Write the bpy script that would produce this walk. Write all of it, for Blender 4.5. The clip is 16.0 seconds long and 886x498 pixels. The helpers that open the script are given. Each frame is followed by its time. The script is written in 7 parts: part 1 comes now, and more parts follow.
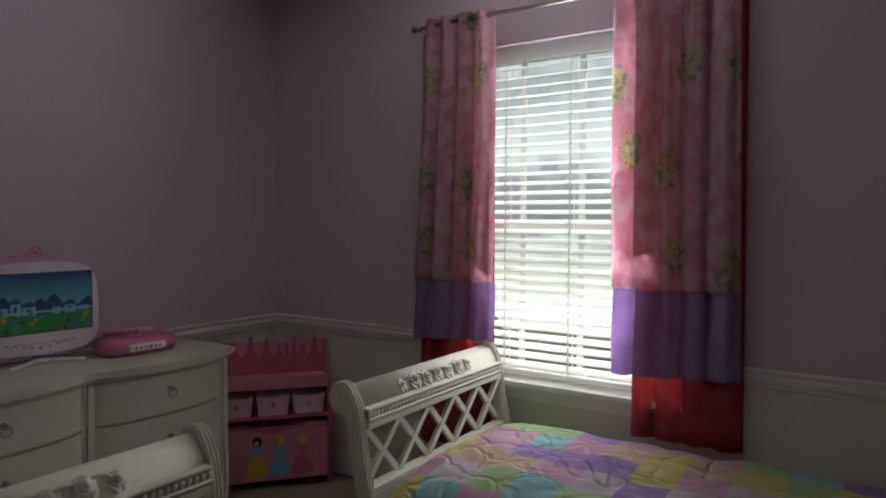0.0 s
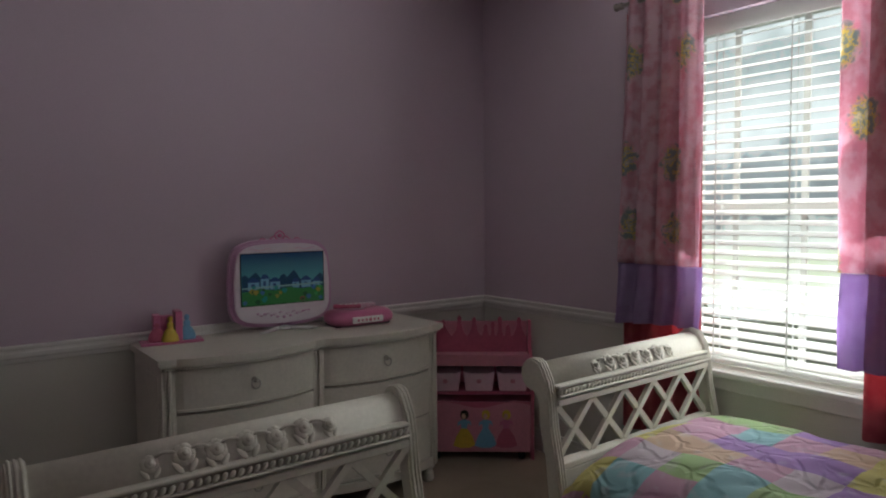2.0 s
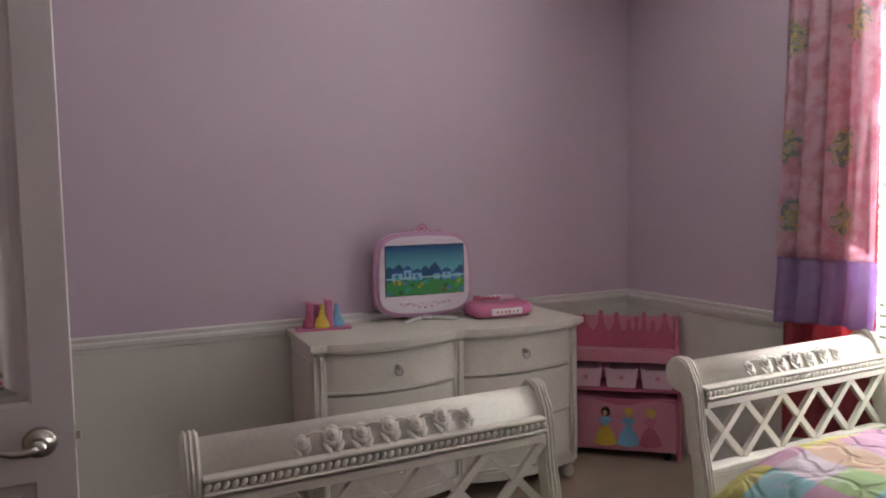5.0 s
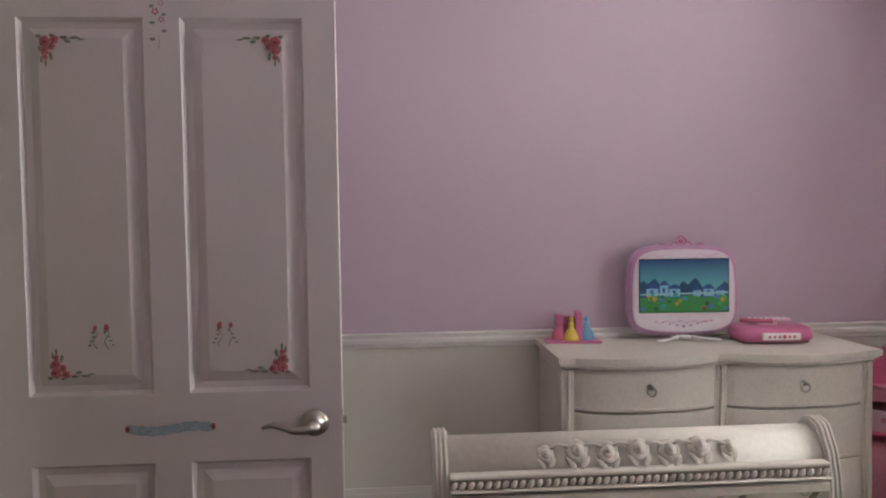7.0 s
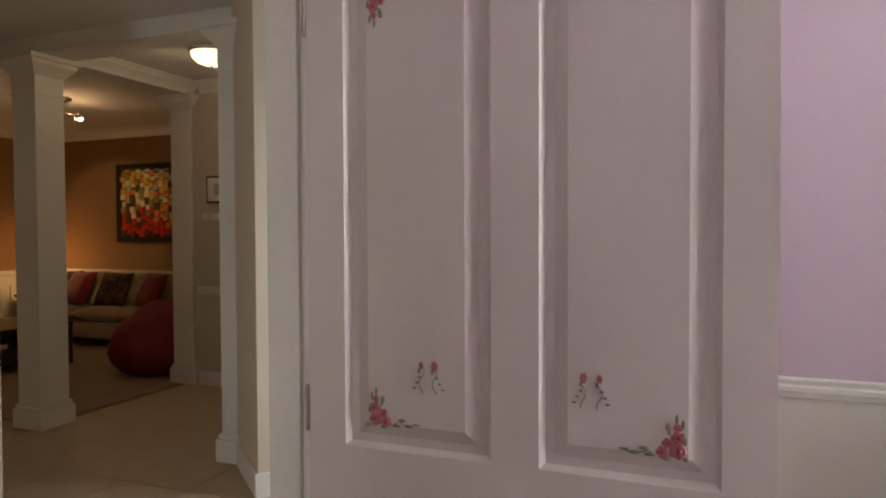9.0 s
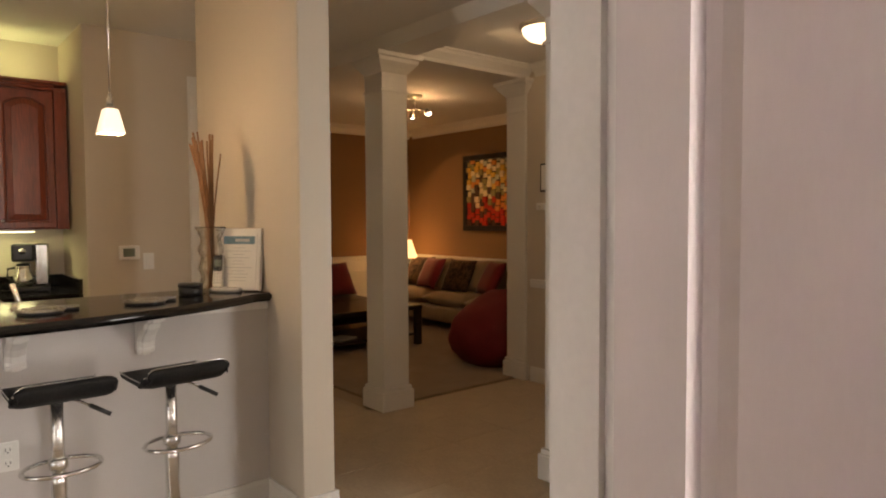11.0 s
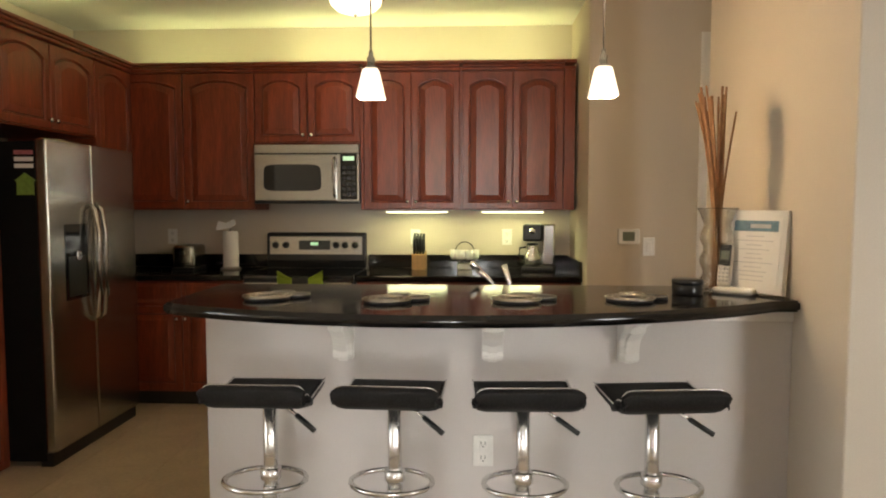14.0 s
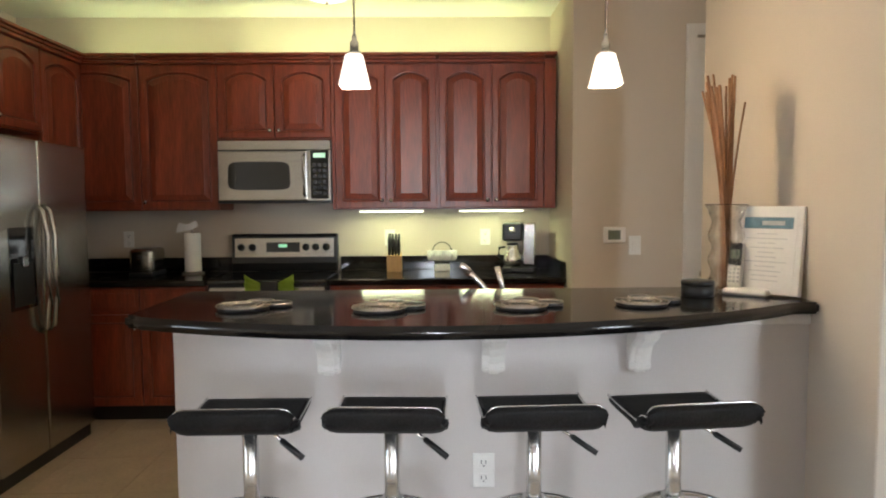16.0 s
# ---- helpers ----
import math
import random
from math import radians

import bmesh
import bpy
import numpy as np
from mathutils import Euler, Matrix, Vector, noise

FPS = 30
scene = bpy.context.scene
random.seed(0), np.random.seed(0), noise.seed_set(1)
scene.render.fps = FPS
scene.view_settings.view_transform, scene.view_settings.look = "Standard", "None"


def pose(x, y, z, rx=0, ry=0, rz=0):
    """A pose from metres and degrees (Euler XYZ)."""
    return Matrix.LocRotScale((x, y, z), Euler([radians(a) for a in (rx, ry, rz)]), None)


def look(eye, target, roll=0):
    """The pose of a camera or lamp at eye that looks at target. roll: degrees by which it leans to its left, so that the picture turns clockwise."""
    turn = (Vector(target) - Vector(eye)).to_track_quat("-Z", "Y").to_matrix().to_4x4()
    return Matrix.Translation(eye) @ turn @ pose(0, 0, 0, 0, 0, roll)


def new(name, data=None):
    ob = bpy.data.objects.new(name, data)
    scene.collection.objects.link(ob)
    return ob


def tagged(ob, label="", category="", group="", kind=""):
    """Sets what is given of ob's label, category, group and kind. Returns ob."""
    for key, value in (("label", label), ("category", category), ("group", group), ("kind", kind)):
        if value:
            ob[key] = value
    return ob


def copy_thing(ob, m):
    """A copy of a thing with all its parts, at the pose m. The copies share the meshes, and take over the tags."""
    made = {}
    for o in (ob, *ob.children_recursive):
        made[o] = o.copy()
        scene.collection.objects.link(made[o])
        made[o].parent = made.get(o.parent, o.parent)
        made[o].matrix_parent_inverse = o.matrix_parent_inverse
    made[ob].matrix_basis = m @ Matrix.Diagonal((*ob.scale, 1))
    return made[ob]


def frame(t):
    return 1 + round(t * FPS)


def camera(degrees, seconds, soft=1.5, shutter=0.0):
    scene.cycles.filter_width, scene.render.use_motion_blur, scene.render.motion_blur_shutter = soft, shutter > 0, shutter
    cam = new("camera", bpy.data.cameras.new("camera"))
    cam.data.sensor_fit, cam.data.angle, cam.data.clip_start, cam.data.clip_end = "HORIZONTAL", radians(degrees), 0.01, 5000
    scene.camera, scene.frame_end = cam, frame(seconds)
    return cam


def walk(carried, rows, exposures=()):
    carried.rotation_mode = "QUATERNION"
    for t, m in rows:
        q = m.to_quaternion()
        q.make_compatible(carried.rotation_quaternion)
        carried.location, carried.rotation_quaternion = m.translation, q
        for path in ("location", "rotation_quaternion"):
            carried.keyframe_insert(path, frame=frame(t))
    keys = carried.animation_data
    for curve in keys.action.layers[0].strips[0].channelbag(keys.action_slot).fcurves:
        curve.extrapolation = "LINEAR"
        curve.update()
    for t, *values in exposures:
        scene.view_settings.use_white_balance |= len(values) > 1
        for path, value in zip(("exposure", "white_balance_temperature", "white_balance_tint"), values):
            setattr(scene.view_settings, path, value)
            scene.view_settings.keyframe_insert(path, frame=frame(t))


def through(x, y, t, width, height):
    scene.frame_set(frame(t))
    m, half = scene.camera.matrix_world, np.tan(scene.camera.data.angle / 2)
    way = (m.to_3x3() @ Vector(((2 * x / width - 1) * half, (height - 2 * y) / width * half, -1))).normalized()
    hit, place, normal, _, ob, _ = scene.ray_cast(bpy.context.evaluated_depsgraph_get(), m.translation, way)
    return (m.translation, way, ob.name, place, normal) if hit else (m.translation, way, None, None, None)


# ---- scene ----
cam = camera(67.2, 16.0, soft=2.0)
PATH = [
    (0, (0.23, 0.087, 1.434), (1.895, 1.192, 1.352), 0.3),
    (0.5, (0.26, 0.031, 1.42), (1.781, 1.327, 1.332), 0.2),
    (1, (0.271, 0.001, 1.402), (1.678, 1.42, 1.315), 0.3),
    (1.5, (0.271, -0.026, 1.399), (1.585, 1.479, 1.301), 0.2),
    (2, (0.255, -0.037, 1.403), (1.469, 1.548, 1.292), -0.5),
    (2.5, (0.215, -0.029, 1.404), (1.385, 1.588, 1.279), -0.8),
    (3, (0.171, -0.015, 1.411), (1.33, 1.608, 1.264), -1.1),
    (5.5, (0.297, -0.055, 1.411), (1.0, 1.813, 1.289), -1.1),
    (6, (0.317, -0.058, 1.408), (0.846, 1.867, 1.295), -1.2),
    (6.5, (0.317, -0.05, 1.404), (0.654, 1.919, 1.307), -1.0),
    (7, (0.283, -0.014, 1.394), (0.414, 1.981, 1.317), -0.8),
    (7.5, (0.228, 0.098, 1.395), (0.149, 2.095, 1.316), -0.8),
    (8, (0.158, 0.209, 1.397), (-0.118, 2.188, 1.319), -0.5),
    (10.5, (-0.17, 0.945, 1.423), (-1.538, 2.402, 1.361), -0.2),
    (11, (-0.267, 1.041, 1.434), (-1.803, 2.319, 1.342), -0.3),
    (11.5, (-0.383, 1.186, 1.424), (-2.091, 2.222, 1.33), -0.3),
    (12, (-0.483, 1.259, 1.413), (-2.339, 1.997, 1.321), -0.1),
    (12.5, (-0.656, 1.297, 1.421), (-2.59, 1.798, 1.323), 0.1),
    (13, (-0.762, 1.299, 1.415), (-2.732, 1.627, 1.314), 0.1),
    (13.5, (-0.845, 1.309, 1.414), (-2.837, 1.441, 1.294), 0.1),
    (14, (-0.952, 1.334, 1.411), (-2.946, 1.247, 1.277), -0.0),
    (14.5, (-1.021, 1.334, 1.405), (-3.008, 1.147, 1.271), -0.3),
    (15, (-1.084, 1.264, 1.408), (-3.074, 1.113, 1.271), -0.4),
    (15.5, (-1.143, 1.224, 1.4), (-3.136, 1.117, 1.266), -0.5),
    (16, (-1.162, 1.206, 1.406), (-3.157, 1.24, 1.27), -0.4),
]
EXPOSURES = [(0.0, -1.18, 6450, 4), (1.2, -1.3, 6450, 4), (2.5, -0.72, 6450, 4), (3.2, -0.42, 6500, 5), (5.3, 0.38, 6600, 10), (6.5, 0.64, 6600, 10), (8.2, 0.87, 6600, 10), (10.3, 1.52, 7400, 16), (11.5, 1.72, 7700, 17), (12.5, 1.95, 7800, 14), (14.0, 2.03, 7000, 10), (16.0, 2.18, 5950, 9)]
DAY_BED, DAY_HALL, OUTSIDE, SCREEN = 34.0, 9.5, 2.4, 0.42
walk(cam, [(t, look(eye, target, roll)) for t, eye, target, roll in PATH],
     EXPOSURES)

# ---- world and lights ----
world = bpy.data.worlds.new("world")
scene.world = world
world.use_nodes = True
wn = world.node_tree
sky = wn.nodes.new("ShaderNodeTexSky")
sky.sky_type = "NISHITA"
sky.sun_disc = False
sky.sun_elevation, sky.sun_rotation = radians(52), radians(100)
wn.links.new(sky.outputs[0], wn.nodes["Background"].inputs[0])
wn.nodes["Background"].inputs[1].default_value = 0.1


def lamp(name, kind, energy, color, m, size=0.1, size_y=None, angle=None, spread=None):
    data = bpy.data.lights.new(name, kind)
    data.energy, data.color = energy, color
    if kind == "AREA":
        data.shape, data.size, data.size_y = "RECTANGLE", size, size_y or size
        if spread:
            data.spread = radians(spread)
    elif kind == "SUN":
        data.angle = radians(angle)
    else:
        data.shadow_soft_size = size
    ob = new(name, data)
    ob.matrix_world = m
    return ob


lamp("sun", "SUN", 5.0, (1.0, 0.95, 0.88), look((12, -2.0, 12.5), (3.1, 1.3, 0.7)), angle=0.5)
# daylight in the bedroom window's opening
WINDOW_X = 3.036
for z in (0.92, 1.28, 1.64, 2.0):
    lamp("window_daylight", "AREA", DAY_BED * 0.205, (0.95, 0.97, 1.0), look((WINDOW_X - 0.055, 1.30, z), (0, 1.30, z + 3.0)), 0.54, 0.18, spread=125)
lamp("window_daylight", "AREA", DAY_BED * 0.5, (0.95, 0.97, 1.0), look((WINDOW_X + 0.110, 1.29, 1.47), (0, 1.29, 1.40)), 0.90, 1.45)
lamp("window_daylight", "AREA", DAY_BED * 0.22, (0.95, 0.97, 1.0), look((WINDOW_X + 0.036, 1.30, 1.12), (2.4, 1.20, 0.35)), 0.80, 0.72, spread=130)
# daylight in an assumed glass door of the dining side, out of view
lamp("dining_daylight", "AREA", DAY_HALL, (0.92, 0.96, 1.0), look((-1.5, -2.70, 1.15), (-2.6, 1.6, 1.0)), 1.3, 1.9)
# daylight in an assumed glazed door of the hall, out of view
lamp("entrance_daylight", "AREA", DAY_HALL * 0.75, (0.94, 0.97, 1.0), look((-0.86, 3.72, 1.15), (-3.4, 2.2, 0.9)), 0.5, 1.7)
WARM = (1.0, 0.72, 0.42)
FLUO = (0.93, 1.0, 0.42)
for y in (0.935, 1.84):
    lamp("pendant_bulb", "POINT", 2.7, WARM, pose(-3.6, y, 1.88), 0.055)
lamp("ceiling_bulb", "POINT", 1.1, WARM, pose(-5.2, 0.6, 2.62), 0.06)
lamp("hall_bulb", "POINT", 2.4, WARM, pose(-3.3, 4.45, 2.62), 0.06)
for y, w, e in ((-0.75, 0.9, 0.36), (0.25, 0.8, 0.55), (1.3, 1.3, 0.85)):
    lamp("cabinet_top_tube", "AREA", e, FLUO, pose(-5.9, y, 2.44, 180, 0, 0), 0.06, w)
lamp("cabinet_top_tube", "AREA", 0.6, FLUO, pose(-4.8, -1.45, 2.44, 180, 0, 0), 0.9, 0.06)
for y in (0.93, 1.625):
    lamp("under_cabinet_tube", "AREA", 0.48, (0.93, 1.0, 0.45), pose(-5.84, y, 1.345), 0.06, 0.42)
lamp("table_lamp_bulb", "POINT", 2.7, (1.0, 0.52, 0.18), pose(-7.95, 6.72, 1.0), 0.05)
lamp("living_spot", "SPOT", 15, (1.0, 0.62, 0.3), look((-5.96, 5.39, 2.52), (-7.0, 6.9, 1.6)), 0.03)
lamp("living_bulb", "POINT", 2.6, (1.0, 0.62, 0.3), pose(-5.96, 5.39, 2.47), 0.05)

# ---- materials ----


def nodes_of(m):
    nt = m.node_tree
    return nt, nt.nodes["Principled BSDF"]


def mat(name, color, rough=0.6, metal=0.0, vary=0.06, scale=3.0, grain=60.0, bump=0.15, stretch=(1, 1, 1), coat=0.0, sheen=0.0, each=0.0):
    """A painted, wooden, stone or metal surface with stains at a large scale and grain at a small one."""
    m = bpy.data.materials.new(name)
    m.use_nodes = True
    nt, b = nodes_of(m)
    L = nt.links.new
    tc = nt.nodes.new("ShaderNodeTexCoord")
    mp = nt.nodes.new("ShaderNodeMapping")
    mp.inputs["Scale"].default_value = stretch
    L(tc.outputs["Object"], mp.inputs[0])
    big = nt.nodes.new("ShaderNodeTexNoise")
    big.inputs["Scale"].default_value, big.inputs["Detail"].default_value = scale, 4
    fine = nt.nodes.new("ShaderNodeTexNoise")
    fine.inputs["Scale"].default_value, fine.inputs["Detail"].default_value = grain, 3
    L(mp.outputs[0], big.inputs[0])
    L(mp.outputs[0], fine.inputs[0])
    add = nt.nodes.new("ShaderNodeMath")
    add.operation = "ADD"
    L(big.outputs[0], add.inputs[0])
    L(fine.outputs[0], add.inputs[1])
    last = add.outputs[0]
    if each:
        info = nt.nodes.new("ShaderNodeObjectInfo")
        mul = nt.nodes.new("ShaderNodeMath")
        mul.operation = "MULTIPLY_ADD"
        mul.inputs[1].default_value = each
        L(info.outputs["Random"], mul.inputs[0])
        L(last, mul.inputs[2])
        last = mul.outputs[0]
    ramp = nt.nodes.new("ShaderNodeValToRGB")
    ramp.color_ramp.elements[0].position, ramp.color_ramp.elements[1].position = 0.35, 0.75 + each / 2
    half = nt.nodes.new("ShaderNodeMath")
    half.operation = "MULTIPLY"
    half.inputs[1].default_value = 0.5
    L(last, half.inputs[0])
    L(half.outputs[0], ramp.inputs[0])
    lo = tuple(max(0, c * (1 - 2 * vary)) for c in color)
    hi = tuple(min(1, c * (1 + vary)) for c in color)
    ramp.color_ramp.elements[0].color, ramp.color_ramp.elements[1].color = (*lo, 1), (*hi, 1)
    L(ramp.outputs[0], b.inputs["Base Color"])
    b.inputs["Roughness"].default_value, b.inputs["Metallic"].default_value = rough, metal
    b.inputs["Coat Weight"].default_value, b.inputs["Sheen Weight"].default_value = coat, sheen
    if bump:
        bp = nt.nodes.new("ShaderNodeBump")
        bp.inputs["Strength"].default_value, bp.inputs["Distance"].default_value = bump, 0.004
        L(fine.outputs[0], bp.inputs["Height"])
        L(bp.outputs[0], b.inputs["Normal"])
    return m


def glow(name, color, strength):
    m = bpy.data.materials.new(name)
    m.use_nodes = True
    nt, b = nodes_of(m)
    b.inputs["Base Color"].default_value = (0.9, 0.9, 0.88, 1)
    b.inputs["Roughness"].default_value = 0.3
    b.inputs["Emission Color"].default_value, b.inputs["Emission Strength"].default_value = (*color, 1), strength
    return m


def glass(name, color=(0.95, 1, 0.98), rough=0.02):
    m = bpy.data.materials.new(name)
    m.use_nodes = True
    b = nodes_of(m)[1]
    b.inputs["Base Color"].default_value = (*color, 1)
    b.inputs["Transmission Weight"].default_value, b.inputs["Roughness"].default_value, b.inputs["IOR"].default_value = 1, rough, 1.45
    return m


def cells(name, size, colors, rough=0.85, grain=90, bump=0.3, smear=0.03):
    """Squares of the given size in a chance order of colours, as patchwork."""
    m = mat(name, (0.5, 0.5, 0.5), rough, grain=grain, bump=bump)
    nt, b = nodes_of(m)
    L = nt.links.new
    tc = nt.nodes.new("ShaderNodeTexCoord")
    ns = nt.nodes.new("ShaderNodeTexNoise")
    ns.inputs["Scale"].default_value = 6
    L(tc.outputs["Object"], ns.inputs[0])
    mix = nt.nodes.new("ShaderNodeVectorMath")
    mix.operation = "MULTIPLY_ADD"
    mix.inputs[1].default_value = (smear,) * 3
    L(ns.outputs["Color"], mix.inputs[0])
    L(tc.outputs["Object"], mix.inputs[2])
    sc = nt.nodes.new("ShaderNodeVectorMath")
    sc.operation = "MULTIPLY"
    sc.inputs[1].default_value = tuple(1 / s if s else 0 for s in size)
    L(mix.outputs[0], sc.inputs[0])
    fl = nt.nodes.new("ShaderNodeVectorMath")
    fl.operation = "FLOOR"
    L(sc.outputs[0], fl.inputs[0])
    wh = nt.nodes.new("ShaderNodeTexWhiteNoise")
    L(fl.outputs[0], wh.inputs[0])
    ramp = nt.nodes.new("ShaderNodeValToRGB")
    ramp.color_ramp.interpolation = "CONSTANT"
    el = ramp.color_ramp.elements
    el[0].color, el[0].position = (*colors[0], 1), 0
    el[1].color, el[1].position = (*colors[1], 1), 1 / len(colors)
    for n in range(2, len(colors)):
        e = el.new(n / len(colors))
        e.color = (*colors[n], 1)
    L(wh.outputs[0], ramp.inputs[0])
    # small printed sprigs over the patches
    vo = nt.nodes.new("ShaderNodeTexNoise")
    vo.inputs["Scale"].default_value, vo.inputs["Detail"].default_value = 17, 5
    L(tc.outputs["Object"], vo.inputs[0])
    cut = nt.nodes.new("ShaderNodeMapRange")
    cut.inputs["From Min"].default_value, cut.inputs["From Max"].default_value = 0.56, 0.66
    cut.inputs["To Max"].default_value = 0.38
    L(vo.outputs[0], cut.inputs[0])
    mx = nt.nodes.new("ShaderNodeMix")
    mx.data_type = "RGBA"
    L(cut.outputs[0], mx.inputs[0])
    L(ramp.outputs[0], mx.inputs[6])
    mx.inputs[7].default_value = (0.72, 0.66, 0.7, 1)
    L(mx.outputs[2], b.inputs["Base Color"])
    # stitched seams that meander over the patches
    seam = nt.nodes.new("ShaderNodeTexVoronoi")
    seam.feature = "DISTANCE_TO_EDGE"
    seam.inputs["Scale"].default_value = 8
    wv = nt.nodes.new("ShaderNodeVectorMath")
    wv.operation = "MULTIPLY_ADD"
    wv.inputs[1].default_value = (0.16,) * 3
    L(ns.outputs["Color"], wv.inputs[0])
    L(tc.outputs["Object"], wv.inputs[2])
    L(wv.outputs[0], seam.inputs[0])
    dip = nt.nodes.new("ShaderNodeMapRange")
    dip.inputs["From Max"].default_value = 0.16
    dip.interpolation_type = "SMOOTHSTEP"
    L(seam.outputs["Distance"], dip.inputs[0])
    bp = nt.nodes.new("ShaderNodeBump")
    bp.inputs["Strength"].default_value, bp.inputs["Distance"].default_value = 0.65, 0.010
    L(dip.outputs[0], bp.inputs["Height"])
    L(bp.outputs[0], b.inputs["Normal"])
    return m


def printed(name, base, tint, motifs, scale=5.0, spot=0.20, through=0.04):
    """Thin curtain cloth with a mottled ground and printed posies."""
    m = mat(name, base, 0.9, grain=140, bump=0.2)
    nt, b = nodes_of(m)
    L = nt.links.new
    tc = nt.nodes.new("ShaderNodeTexCoord")
    n1 = nt.nodes.new("ShaderNodeTexNoise")
    n1.inputs["Scale"].default_value, n1.inputs["Detail"].default_value = 17, 6
    L(tc.outputs["Object"], n1.inputs[0])
    r1 = nt.nodes.new("ShaderNodeValToRGB")
    r1.color_ramp.elements[0].position, r1.color_ramp.elements[1].position = 0.42, 0.6
    r1.color_ramp.elements[0].color, r1.color_ramp.elements[1].color = (*base, 1), (*tint, 1)
    L(n1.outputs[0], r1.inputs[0])
    col = r1.outputs[0]
    if motifs:
        sx = nt.nodes.new("ShaderNodeSeparateXYZ")
        mp = nt.nodes.new("ShaderNodeCombineXYZ")
        L(tc.outputs["Object"], sx.inputs[0])
        L(sx.outputs["Y"], mp.inputs[0])
        zs = nt.nodes.new("ShaderNodeMath")
        zs.operation = "MULTIPLY"
        zs.inputs[1].default_value = 0.6
        L(sx.outputs["Z"], zs.inputs[0])
        L(zs.outputs[0], mp.inputs[1])
        vo = nt.nodes.new("ShaderNodeTexVoronoi")
        vo.voronoi_dimensions = "2D"
        vo.inputs["Scale"].default_value, vo.inputs["Randomness"].default_value = scale, 0.55
        L(mp.outputs[0], vo.inputs[0])
        n2 = nt.nodes.new("ShaderNodeTexNoise")
        n2.inputs["Scale"].default_value, n2.inputs["Detail"].default_value = 34, 5
        L(tc.outputs["Object"], n2.inputs[0])
        ad = nt.nodes.new("ShaderNodeMath")
        ad.operation = "MULTIPLY_ADD"
        ad.inputs[1].default_value = 0.35
        L(n2.outputs[0], ad.inputs[0])
        L(vo.outputs["Distance"], ad.inputs[2])
        cut = nt.nodes.new("ShaderNodeMapRange")
        cut.inputs["From Min"].default_value, cut.inputs["From Max"].default_value = spot + 0.24, spot + 0.17
        L(ad.outputs[0], cut.inputs[0])
        r2 = nt.nodes.new("ShaderNodeValToRGB")
        r2.color_ramp.interpolation = "CONSTANT"
        el = r2.color_ramp.elements
        el[0].color, el[1].color, el[1].position = (*motifs[0], 1), (*motifs[1], 1), 0.46
        for k, c in enumerate(motifs[2:]):
            e = el.new(0.53 + 0.06 * k)
            e.color = (*c, 1)
        L(n2.outputs[0], r2.inputs[0])
        mx = nt.nodes.new("ShaderNodeMix")
        mx.data_type = "RGBA"
        L(cut.outputs[0], mx.inputs[0])
        L(col, mx.inputs[6])
        L(r2.outputs[0], mx.inputs[7])
        col = mx.outputs[2]
    L(col, b.inputs["Base Color"])
    if through:
        tr = nt.nodes.new("ShaderNodeBsdfTranslucent")
        L(col, tr.inputs[0])
        ms = nt.nodes.new("ShaderNodeMixShader")
        ms.inputs[0].default_value = through
        out = nt.nodes["Material Output"]
        L(b.outputs[0], ms.inputs[1])
        L(tr.outputs[0], ms.inputs[2])
        L(ms.outputs[0], out.inputs[0])
    return m


LILAC = mat("lilac_wall_paint", (0.57, 0.45, 0.53), 0.85, vary=0.03, scale=1.2, grain=220, bump=0.12)
CREAM = mat("cream_wall_paint", (0.68, 0.66, 0.60), 0.8, vary=0.03, scale=1.2, grain=220, bump=0.12)
BEIGE = mat("beige_wall_paint", (0.60, 0.53, 0.44), 0.82, vary=0.035, scale=1.1, grain=200, bump=0.12)
PALE = mat("pale_grey_bar_paint", (0.60, 0.565, 0.54), 0.75, vary=0.03, scale=1.3, grain=200, bump=0.12)
BROWN = mat("brown_wall_paint", (0.30, 0.17, 0.08), 0.85, vary=0.05, scale=1.0, grain=200, bump=0.12)
TRIM = mat("white_gloss_trim", (0.76, 0.74, 0.70), 0.4, vary=0.03, scale=2, grain=80, bump=0.04)
CEIL = mat("white_ceiling_paint", (0.78, 0.76, 0.72), 0.9, vary=0.03, scale=1, grain=160, bump=0.3)
DOORW = mat("white_moulded_door", (0.62, 0.57, 0.55), 0.5, vary=0.015, scale=1.5, grain=60, bump=0.07, stretch=(4, 4, 0.8))
IVORY = mat("antique_ivory_lacquer", (0.66, 0.62, 0.54), 0.62, vary=0.06, scale=4, grain=70, bump=0.06)
IVORYD = mat("glazed_ivory_groove", (0.36, 0.32, 0.26), 0.5, vary=0.15, scale=9, grain=80)
CARPET = mat("tan_carpet", (0.33, 0.25, 0.18), 0.95, vary=0.14, scale=5, grain=260, bump=1.0, sheen=0.2)
CARPETL = mat("brown_living_carpet", (0.30, 0.21, 0.13), 0.95, vary=0.14, scale=4, grain=240, bump=1.0, sheen=0.2)
TILE = mat("beige_floor_tile", (0.46, 0.36, 0.25), 0.52, vary=0.10, scale=6, grain=45, bump=0.05, each=0.12)
GROUT = mat("tan_grout", (0.45, 0.352, 0.245), 0.95, vary=0.1, grain=300)
CHERRY = mat("cherry_cabinet_wood", (0.25, 0.050, 0.021), 0.34, vary=0.26, scale=2.5, grain=22, bump=0.06, stretch=(5, 5, 0.5))
# darker cherry that puts the shadow line into the door grooves
CHERRYD = mat("cherry_groove_shade", (0.085, 0.016, 0.010), 0.45, vary=0.2, scale=3, grain=30, stretch=(5, 5, 0.5))
GRANITE = mat("black_granite", (0.016, 0.014, 0.013), 0.10, vary=0.5, scale=40, grain=260, bump=0.0)
